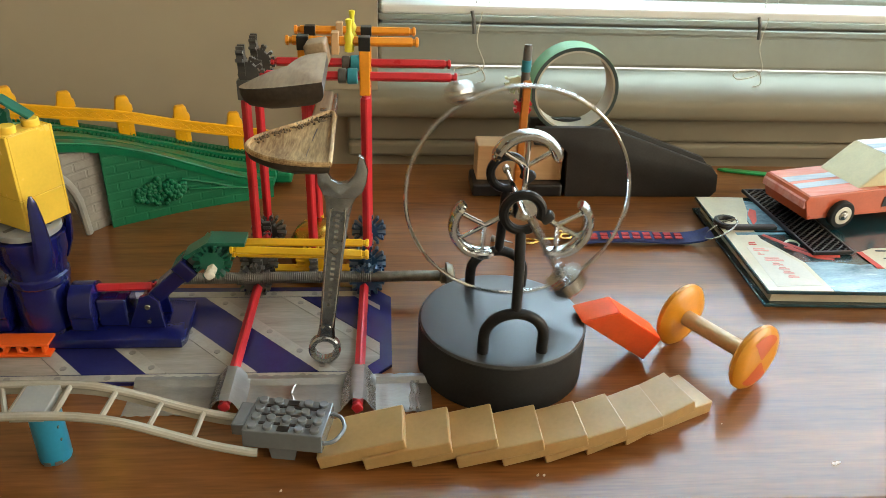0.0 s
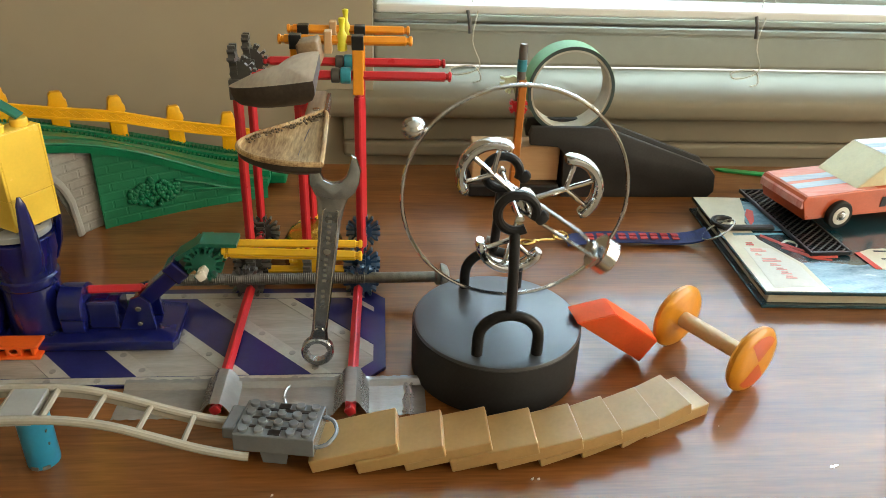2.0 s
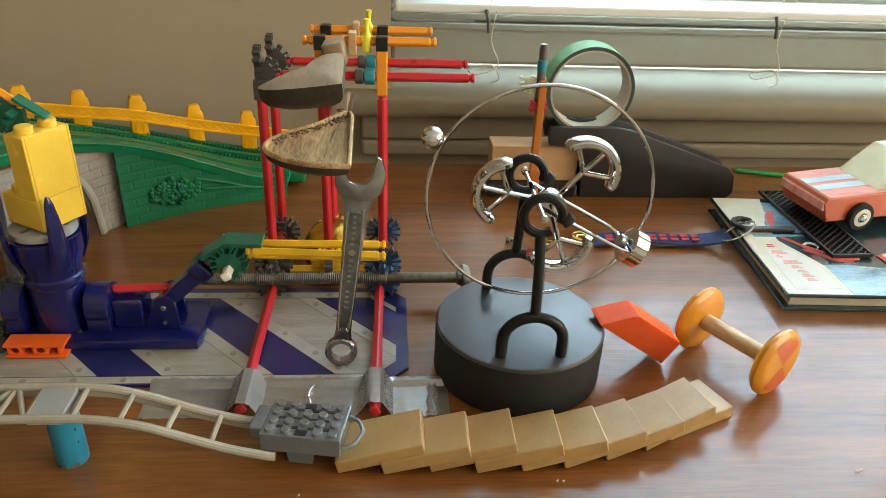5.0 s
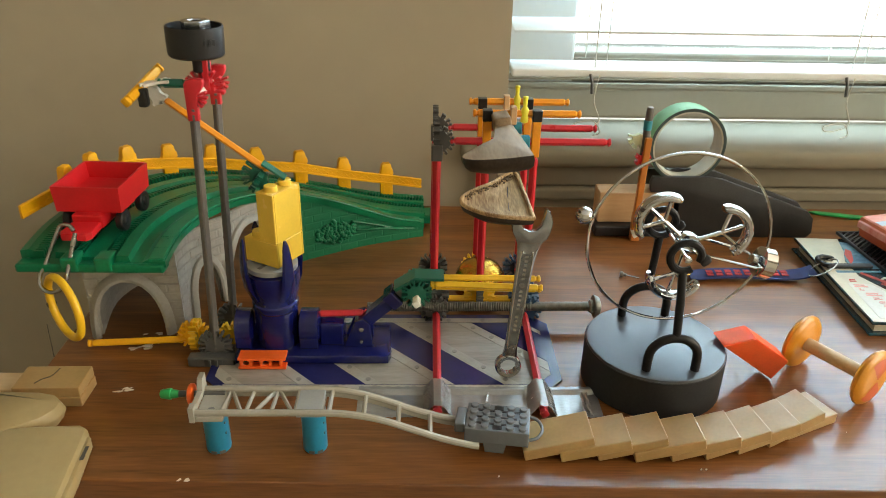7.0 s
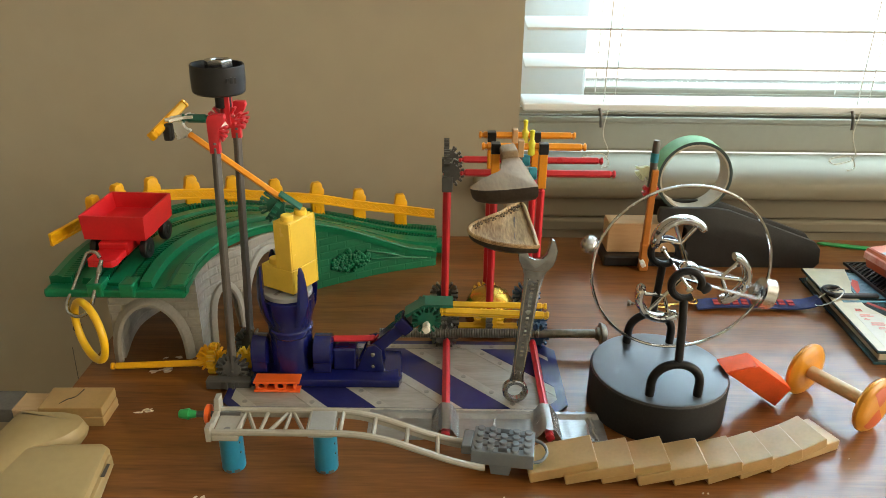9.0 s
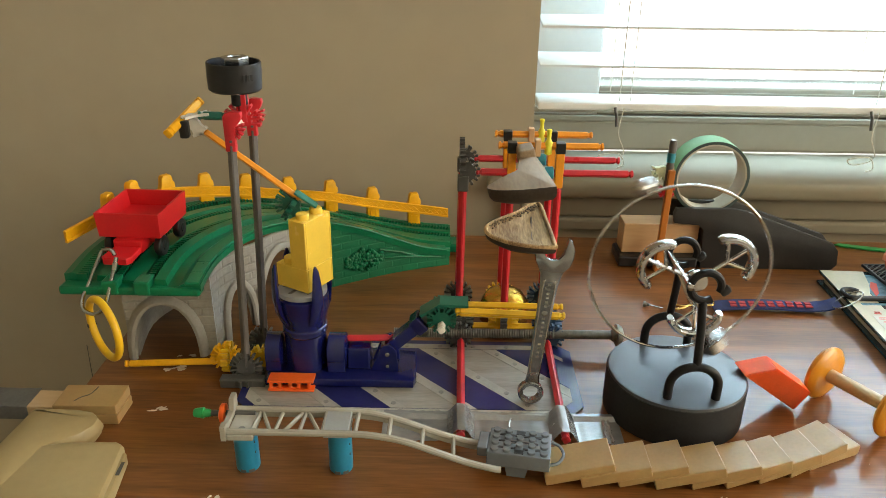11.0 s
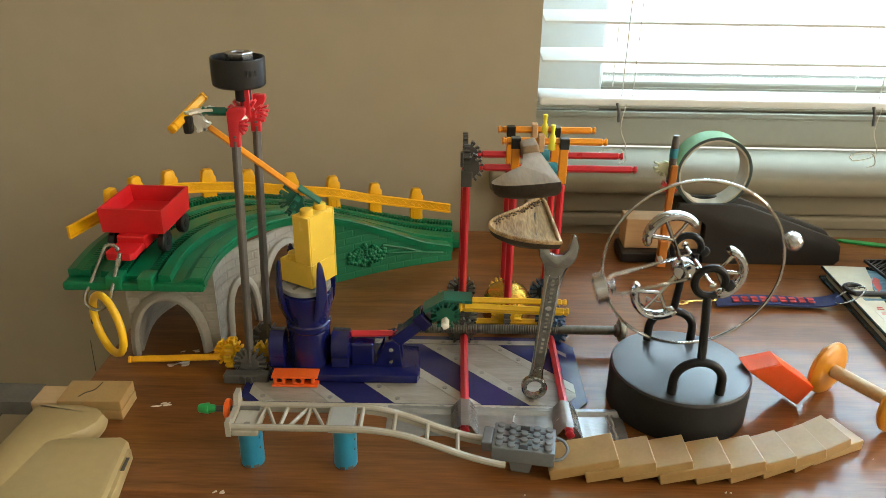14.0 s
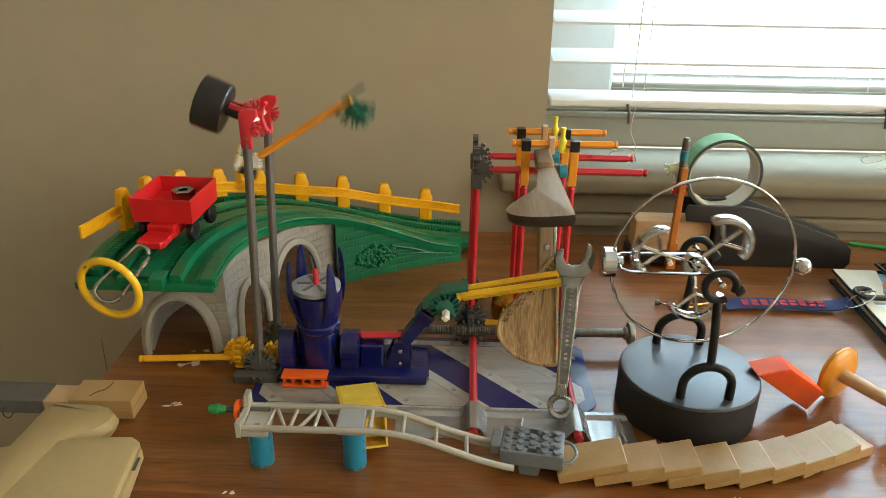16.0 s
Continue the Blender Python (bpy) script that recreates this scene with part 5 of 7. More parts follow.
    rim = [Vector((-0.357 + 0.069 * (0.030 + 0.0285 * math.cos(a)) / 0.0695, 0.462 + 0.008 * (0.030 + 0.0285 * math.cos(a)) / 0.0695 + 0.001, 0.053 * math.sin(a) ** 0.8 + 0.001)) for a in (math.pi * k / 24 for k in range(25))]
    part("arch_rim", tube(rim, 0.0045, 8, flat=0.7), M_STONEP, fw, "pale grey arch rim", True)
    back = [Vector((-0.357, 0.468, 0.08)), Vector((-0.365, 0.52, 0.08)), Vector((-0.352, 0.56, 0.08)), Vector((-0.325, 0.60, 0.076))]
    skirt(back, 0.0, [], -0.002, M_STONE, "back_wall")
    g, fine, dist = skirt(green_line, 0.0, [], 0.002, M_GREENBRICK, "green_slope")
    bm = bmesh.new()
    rnd = random.Random(5)
    mid = fine[int(len(fine) * 0.3)]
    dirv = (fine[-1] - fine[0]).normalized()
    for _ in range(170):
        u, v = rnd.uniform(-0.021, 0.021), rnd.uniform(-1, 1)
        c = mid + Vector((dirv.x, dirv.y, 0)) * u + Vector((0, -0.001, 0))
        bmesh.ops.create_icosphere(bm, subdivisions=2, radius=rnd.uniform(0.0015, 0.0027), matrix=Matrix.Translation((c.x, c.y + 0.0012, 0.0225 + v * 0.0125 * max(0.35, 1 - abs(u) / 0.030))))
    part("moulded_bush", bm, M_GREEN, g, "moulded leafy bush in relief", True)
    for k, (f0, f1, h0, h1) in enumerate(((0.42, 0.75, 0.030, 0.014), (0.45, 0.9, 0.020, 0.011))):
        a, b = fine[int((len(fine) - 1) * f0)], fine[int((len(fine) - 1) * f1)]
        part("moulded_branch", tube([(a.x, a.y + 0.001, h0), ((a.x + b.x) / 2, (a.y + b.y) / 2 + 0.001, (h0 + h1) / 2 + 0.001), (b.x, b.y + 0.001, h1)], 0.0012, 8), M_GREEN, g, "", True)
    # yellow fence along the outer edge
    fence = thing("bridge_fence", "yellow plastic fence with capped posts along the ramp", "fence", (-0.27, 0.63, 0.05))
    posts = [(-0.385, 0.527, 0.1195), (-0.379, 0.562, 0.1180), (-0.361, 0.594, 0.1135), (-0.333, 0.618, 0.1075), (-0.300, 0.640, 0.1000), (-0.262, 0.657, 0.0915), (-0.223, 0.676, 0.0825), (-0.182, 0.700, 0.067), (-0.138, 0.712, 0.0575)]
    for k, p in enumerate(posts):
        a, b = Vector(posts[max(0, k - 1)]), Vector(posts[min(len(posts) - 1, k + 1)])
        m = Matrix.Translation(p) @ Matrix.Rotation(math.atan2(b.y - a.y, b.x - a.x), 4, "Z")
        shape = [(-0.0068, -0.045), (0.0068, -0.045), (0.0066, -0.012), (0.0076, -0.0108), (0.0073, -0.0065), (0.0058, -0.0048), (0.0052, -0.0006), (0.0036, 0.0016), (-0.0034, 0.0016), (-0.0052, -0.0004), (-0.0060, -0.0065), (-0.0074, -0.0108), (-0.0066, -0.012)]
        q = part("post", prism(shape, -0.0034, 0.0034, m @ XZ, None, 0.0008), M_FENCE, fence, "", True)
        for x in (-0.0028, 0.0028):
            part("post_groove", box((x - 0.0006, -0.0040, -0.041), (x + 0.0006, -0.0033, -0.024), 0, m), M_FENCE, q)
    line = smooth_line([(-0.402, 0.482, 0.100)] + [(x, y - 0.0036, z - 0.0155) for x, y, z in posts] + [(-0.100, 0.712, 0.036)], 6)
    bm = bmesh.new()
    prev = None
    for p, q in zip(line, line[1:] + [line[-1] * 2 - line[-2]]):
        d = (q - p).normalized()
        n = Vector((-d.y, d.x, 0)).normalized() * 0.0011
        ring = [bm.verts.new(p + n * s + Vector((0, 0, h))) for s, h in ((-1, -0.0052), (-1.6, -0.0048), (-1.6, -0.0032), (-1, -0.0028), (-1, 0.0028), (-1.6, 0.0032), (-1.6, 0.0048), (-1, 0.0052), (1, 0.0052), (1, -0.0052))]
        if prev:
            for k in range(10):
                bm.faces.new((prev[k], prev[(k + 1) % 10], ring[(k + 1) % 10], ring[k]))
        else:
            bm.faces.new(ring)
        prev = ring
    bm.faces.new(prev[::-1])
    rail = part("rail", bm, M_FENCE, fence, "long lattice-moulded rail")
    bm = bmesh.new()
    for k in range(3, len(line) - 1):
        p, q = line[k], line[k + 1]
        d = (q - p).normalized()
        n = Vector((d.y, -d.x, 0)).normalized() * 0.0012
        for s in (-1, 1):
            cyl(p + n + Vector((0, 0, s * 0.0026)), q + n - Vector((0, 0, s * 0.0026)), 0.00032, 4, bm)
    tagged(part("lattice", bm, M_FENCE, rail), kind="stuff")


build_bridge()


# ---- red wagon, carabiner and yellow ring ----
WAGON_AT = (-0.3485, 0.5075, 0.0832)


def build_wagon():
    w = thing("red_wagon", "open red plastic toy wagon with black wheels", "toy wagon")
    bm = bmesh.new()
    a, b, t = 0.0255, 0.0285, 0.0016
    lo, hi = 0.0185, 0.0385
    for f in (1,):
        base = [(-a * 0.96, -b * 0.97), (a * 0.96, -b * 0.97), (a * 0.96, b * 0.97), (-a * 0.96, b * 0.97)]
        top = [(-a, -b), (a, -b), (a, b), (-a, b)]
        rings = [[bm.verts.new((x, y, lo)) for x, y in base], [bm.verts.new((x, y, hi)) for x, y in top], [bm.verts.new((x * (1 - t / a), y * (1 - t / b), hi)) for x, y in top], [bm.verts.new((x * (1 - 2 * t / a), y * (1 - 2 * t / b), lo + 0.0075)) for x, y in base]]
        bm.faces.new(rings[0][::-1])
        for p, q in zip(rings, rings[1:]):
            for i in range(4):
                bm.faces.new((p[i], p[(i + 1) % 4], q[(i + 1) % 4], q[i]))
        bm.faces.new(rings[3])
    part("tub", bm, M_REDBOX, w)
    part("chassis", box((-0.0115, -0.0335, 0.0075), (0.0115, 0.0285, 0.0184), 0.0015), M_REDBOX, w)
    part("skirt", box((-0.0165, -0.017, 0.010), (0.0165, 0.020, 0.0183), 0.001), M_REDBOX, w)
    part("hitch", prism([(-0.0105, -0.0335), (0.0105, -0.0335), (0.0115, -0.052), (0.009, -0.0565), (-0.009, -0.0565), (-0.0115, -0.052)], 0.008, 0.0135, None, None, 0.0008), M_REDBOX, w)
    for y in (-0.018, 0.020):
        for s in (-1, 1):
            q = part("wheel", lathe([(0.004, 0), (0.0078, 0.0006), (0.0085, 0.0018), (0.0085, 0.0052), (0.0078, 0.0062), (0.005, 0.0064)], (s * 0.0168, y, 0.0086), (s, 0, 0), 22), M_BLACK, w, "glossy black wheel", True)
            part("hubcap", lathe([(0.0042, 0.006), (0.0036, 0.0072), (0.001, 0.0076)], (s * 0.0168, y, 0.0086), (s, 0, 0), 16), M_BLACK, q, "", True)
    return w


WAGON = build_wagon()


def build_hangers():
    c = thing("carabiner", "silver wire carabiner hooked on the wagon hitch", "carabiner")
    pts = [(0.004, 0, -0.003), (0.0, 0, 0.0), (-0.0055, 0, -0.001), (-0.008, 0, -0.006), (-0.0115, 0, -0.030), (-0.0135, 0, -0.041), (-0.011, 0, -0.048), (-0.003, 0, -0.050), (0.004, 0, -0.046), (0.0065, 0, -0.040)]
    part("hook", tube(smooth_line(pts, 5), 0.0015, 10), M_STEEL, c, "", True)
    gate = part("gate", tube([(0.0055, 0, -0.004), (0.0066, 0, -0.038)], 0.0016, 10), M_STEEL, c, "straight sprung gate", True)
    part("gate_collar", cyl((0.0058, 0, -0.008), (0.0061, 0, -0.014), 0.0021, 10), M_CHROME, gate, "", True)
    r = thing("yellow_ring", "yellow plastic ring hanging from the carabiner", "ring")
    part("band", tube([(0.0235 * math.sin(2 * math.pi * k / 48), 0, -0.0225 + 0.0235 * math.cos(2 * math.pi * k / 48)) for k in range(48)], 0.0029, 12, True), M_YELLOW, r, "", True)
    part("thread_knot", tube([(0.0235 * math.sin(a) * 0.0 - 0.0232, 0.0031 * math.cos(b), -0.0225 + 0.0031 * math.sin(b)) for a, b in ((0, 2 * math.pi * k / 12) for k in range(12))], 0.0006, 6, True), M_THREAD, r, "knotted dark thread", True)
    return c, r


CARABINER, RING = build_hangers()
solid("hanging_thread", tube(smooth_line([(-0.386, 0.452, 0.020), (-0.387, 0.452, -0.02), (-0.386, 0.452, -0.06), (-0.384, 0.452, -0.12), (-0.385, 0.452, -0.20)], 6), 0.0003, 5), M_THREAD, "thin dark thread hanging past the desk edge", "thread")
nut_bm = bmesh.new()
hexo = [(0.0095 * math.cos(radians(60 * k)), 0.0095 * math.sin(radians(60 * k))) for k in range(6)]
rr = [[nut_bm.verts.new((x * s, y * s, z)) for x, y in hexo] for s, z in ((0.93, 0), (1, 0.0008), (1, 0.0082), (0.93, 0.009), (0.55, 0.009), (0.5, 0.0082), (0.5, 0.0008), (0.55, 0))]
for p, q in zip(rr, rr[1:] + rr[:1]):
    for k in range(6):
        nut_bm.faces.new((p[k], p[(k + 1) % 6], q[(k + 1) % 6], q[k]))
NUT = solid("steel_nut", nut_bm, M_STEEL, "heavy worn steel hexagon nut", "nut")


# ---- grey-rod tower with the tilting arm ----
PIVOT = Vector((-0.2445, 0.455, 0.2035))


def build_seesaw():
    t = thing("grey_rod_tower", "tall toy tower of two grey rods with red brackets", "tower", (-0.25, 0.455, 0))
    for y, x0, x1 in ((0.435, -0.2545, -0.2475), (0.475, -0.2500, -0.2430)):
        part("post", rod((x0, y, 0.010), (x1, y, 0.196), 0.0031), M_RODGREY, t, "", True)
        m = Matrix.Translation((x1 + 0.001, y, 0.2035)) @ XZ
        plate = prism([(-0.0048, -0.016), (0.0022, -0.016), (0.0022, -0.006), (0.0028, 0.001), (0.0062, 0.0050), (0.0075, 0.0085), (0.0070, 0.0110), (0.0, 0.0115), (-0.0038, 0.0100), (-0.0050, 0.0070)], -0.0028, 0.0028, m, None, 0.0006)
        q = part("bracket", plate, M_RED, t, "red fan connector", True)
        for a in (-78, -55, -32, -8, 18):
            part("bracket_rib", box((0.001, -0.0006, -0.0022), (0.0088, 0.0006, 0.0022), 0, m @ pose(0, 0, 0, 0, 0, a)), M_RED, q)
        part("foot_connector", snowflake(Matrix.Translation((x0, y, 0.0135)) @ XZ, EIGHT, r=0.0118), M_KGREY, t)
        part("foot_connector", snowflake(Matrix.Translation((x0, y, 0.0045)), EIGHT, r=0.0125), M_KGREY, t)
    part("cross_axle", rod((PIVOT.x, 0.4365, PIVOT.z), (PIVOT.x, 0.4735, PIVOT.z), 0.0024), M_WHITE, t, "white axle between the brackets", True)
    part("stretcher", rod((-0.252, 0.440, 0.0045), (-0.249, 0.470, 0.0045)), M_KGREY, t, "", True)
    part("foot_plate", box((-0.2735, 0.4235, 0.0005), (-0.2385, 0.4320, 0.0085), 0.0012), M_KGREY, t, "flat grey connector bar")
    part("yellow_connector", snowflake(Matrix.Translation((-0.2745, 0.450, 0.0125)) @ XZ @ pose(0, 0, 0, 0, 0, 15), EIGHT, r=0.0115), M_FENCE, t, "yellow star connector")
    part("yellow_connector", snowflake(Matrix.Translation((-0.2735, 0.4505, 0.0125)) @ Matrix.Rotation(radians(90), 4, "Y") @ pose(0, 0, 0, 0, 0, 20), EIGHT, r=0.0115), M_YELLOW, t)
    part("yellow_connector", snowflake(Matrix.Translation((-0.2455, 0.4515, 0.0110)) @ XZ @ pose(0, 0, 0, 0, 0, 10), EIGHT, r=0.0105), M_YELLOW, t)
    part("yellow_rod", rod((-0.357, 0.4500, 0.0040), (-0.279, 0.4505, 0.0080), 0.0031), M_FENCE, t, "yellow rod lying out to the side", True)
    green = part("green_rod", rod((-0.2395, 0.4275, 0.0052), (-0.228, 0.4265, 0.0050), 0.0031), M_KGREEN, t, "", True)
    o = part("orange_connector", box((-0.2345, 0.4170, 0.0108), (-0.1995, 0.4290, 0.0126), 0.0003), M_ORED, t, "orange connector with open cells")
    part("connector_rail", box((-0.2345, 0.4170, 0.0032), (-0.1995, 0.4290, 0.0050), 0.0003), M_ORED, o)
    for x in (-0.2335, -0.2265, -0.2190, -0.2120, -0.2045):
        part("connector_rib", box((x, 0.4185, 0.0051), (x + 0.0018, 0.4285, 0.0107), 0.0003), M_ORED, o)
    for x in (-0.2290, -0.2145):
        part("connector_eye", tube([(x + 0.0030 * math.cos(2 * math.pi * k / 14), 0.4190, 0.0079 + 0.0026 * math.sin(2 * math.pi * k / 14)) for k in range(14)], 0.0007, 6, True), M_ORED, o, "", True)
    # tilting arm
    arm = thing("tilting_arm", "pivoting arm with a black tyre and an orange rod", "seesaw arm", tuple(PIVOT))
    P = PIVOT
    part("pivot_connector", snowflake(Matrix.Translation(P) @ XZ, [0, 45, 90, 135, 180, 225], r=0.0125), M_RED, arm, "red star connector")
    part("tyre_stem", prism([(0.0005, 0.0), (0.0045, 0.0), (0.0045, 0.020), (0.0005, 0.020)], -0.005, 0.005, Matrix.Translation(P) @ XZ), M_RED, arm)
    tyre = part("tyre", lathe([(0.0055, 0), (0.0168, 0.0), (0.0180, 0.0012), (0.0184, 0.010), (0.0183, 0.0190), (0.0178, 0.0196), (0.0170, 0.0193), (0.0166, 0.0130), (0.0070, 0.0125), (0.005, 0.0123)], P + Vector((-0.0025, 0, 0.0215)), (0.02, 0, 1), 40), M_BLACK, arm, "black hard plastic tyre", True)
    part("tyre_core", cyl(P + Vector((-0.0005, 0, 0.011)), P + Vector((-0.0005, 0, 0.0216)), 0.0055, 18), M_RUBBER, tyre, "", True)
    spots = [(-0.002 + 0.0025 * k, 0.011, 0.0014, 0.004) for k in range(3)]
    part("moulded_bars", bars(spots, 0.0004, Matrix.Translation(P + Vector((0.0098, -0.0156, 0.0195))) @ pose(0, 0, 0, 0, 0, 33) @ XZ), M_BLACK, tyre)
    part("green_link", rod(P + Vector((-0.030, -0.002, 0.0035)), P + Vector((-0.010, 0, 0.003)), 0.0031), M_KGREEN, arm, "dark green link rod", True)
    q = part("white_connector", snowflake(Matrix.Translation(P + Vector((-0.0315, -0.002, 0.004))) @ Matrix.Rotation(radians(-6), 4, "Y"), [0, 45, 180, 225], r=0.0092, t=0.0018), M_WHITE, arm, "greyish white connector")
    part("connector_fork", snowflake(Matrix.Translation(P + Vector((-0.0335, -0.001, -0.003))) @ XZ, [-38, -75], r=0.0078, t=0.004), M_WHITE, q)
    part("black_clip", box((-0.0035, -0.0035, -0.0095), (0.0030, 0.0035, 0.003), 0.0018, Matrix.Translation(P + Vector((-0.0390, -0.006, -0.002)))), M_BLACK, arm, "black clip")
    part("handle_rod", rod(P + Vector((-0.0465, -0.0195, -0.0055)), P + Vector((-0.0345, 0.0195, 0.009)), 0.0035), M_FENCE, arm, "short orange handle rod", True)
    part("long_rod", rod(P + Vector((-0.030, 0, -0.006)), P + Vector((0.0365, 0, -0.0575)), 0.0025), M_ORANGE, arm, "long orange rod", True)
    tip = Matrix.Translation(P + Vector((0.0370, 0, -0.0605))) @ Matrix.Rotation(radians(36), 4, "Y")
    q = part("tip_connector", snowflake(tip @ Matrix.Translation((-0.003, 0, -0.0035)) @ XZ, [180, 215, 250, 285, 320], r=0.0138, t=0.004), M_KGREEN, arm, "green connector at the tip")
    part("tip_connector", snowflake(tip @ Matrix.Translation((-0.004, 0, -0.004)) @ Matrix.Rotation(radians(90), 4, "Y"), [0, 45, 90, 270, 315], r=0.0105, t=0.004), M_KGREEN, arm)
    part("tip_plate", box((-0.008, -0.0045, 0.0040), (0.0110, 0.0045, 0.0056), 0.0005, tip), M_KGREEN, arm, "flat green plate")
    return arm


ARM = build_seesaw()


# ---- left end of the desk ----
def build_left_end():
    b = thing("tan_blocks", "two tan plastic dominoes stacked flat at the desk edge", "domino", (-0.355, 0.39, 0))
    for z0, dx, a, y in ((0.0001, 0.0, 0, 0.0), (0.0079, -0.0005, 1, 0.0003)):
        part("block", box((-0.0225, -0.0130, 0), (0.0225, 0.0130, 0.0076), 0.0006, Matrix.Translation((-0.3555 + dx, 0.3905 + y, z0)) @ pose(0, 0, 0, 0, 0, a)), M_DOMINO, b)
    part("ink_line", tube(smooth_line([(-0.365, 0.383, 0.0157), (-0.362, 0.388, 0.0157), (-0.357, 0.392, 0.0157), (-0.355, 0.401, 0.0157)], 5), 0.00035, 5), M_THREAD, b, "thin dark pen line")
    s = thing("taped_wooden_stick", "pale wooden stick wrapped in dark grey tape", "stick", (-0.45, 0.394, 0))
    part("stick", box((-0.720, 0.3835, 0.0002), (-0.3795, 0.4045, 0.0095), 0.0008), M_BEECH, s)
    part("tape_wrap", box((-0.452, 0.3830, 0.0096), (-0.4005, 0.4055, 0.0106), 0.0004), M_TAPEDK, s, "dark grey duct tape")
    part("tape_edge", box((-0.452, 0.3822, -0.0005), (-0.4005, 0.3833, 0.0106), 0.0002), M_TAPEDK, s)
    part("loose_wire", tube(smooth_line([(-0.428, 0.381, 0.006), (-0.4285, 0.378, 0.001), (-0.424, 0.377, -0.001), (-0.4205, 0.3785, 0.003)], 5), 0.0004, 5), M_THREAD, s, "loose loop of dark wire")
    # moulded beige shelf ends lying over the desk corner
    e = thing("beige_moulded_panel", "glossy beige moulded plastic panel with rounded ends", "panel", (-0.40, 0.33, 0))
    part("rounded_tongue", prism([(-0.400, 0.25), (-0.393, 0.337), (-0.3905, 0.371), (-0.388, 0.3755), (-0.356, 0.3745), (-0.344, 0.3715), (-0.3365, 0.364), (-0.3368, 0.354), (-0.343, 0.344), (-0.358, 0.334), (-0.372, 0.25)], 0.0010, 0.0185, None, None, 0.0080), M_BEIGE, e, "", True)
    part("flat_end", prism([(-0.445, 0.20), (-0.298, 0.20), (-0.3045, 0.285), (-0.3105, 0.3365), (-0.316, 0.3400), (-0.345, 0.3385), (-0.372, 0.334), (-0.413, 0.322)], 0.0012, 0.0168, None, None, 0.0035), M_BEIGE, e, "thick-edged flat end", True)
    part("side_lip", prism([(-0.3075, 0.255), (-0.2995, 0.255), (-0.3035, 0.300), (-0.3085, 0.3340), (-0.3125, 0.3340)], 0.0012, 0.0115, None, None, 0.0015), M_BEIGE, e, "", True)
    part("worn_dent", prism([(-0.3065, 0.312), (-0.3040, 0.312), (-0.3052, 0.324), (-0.3072, 0.324)], 0.0115, 0.0119), M_KGREY, e, "dark worn dent")
    part("body", box((-0.44, 0.205, -0.40), (-0.387, 0.292, 0.0010), 0.01), M_BEIGE, e)


build_left_end()


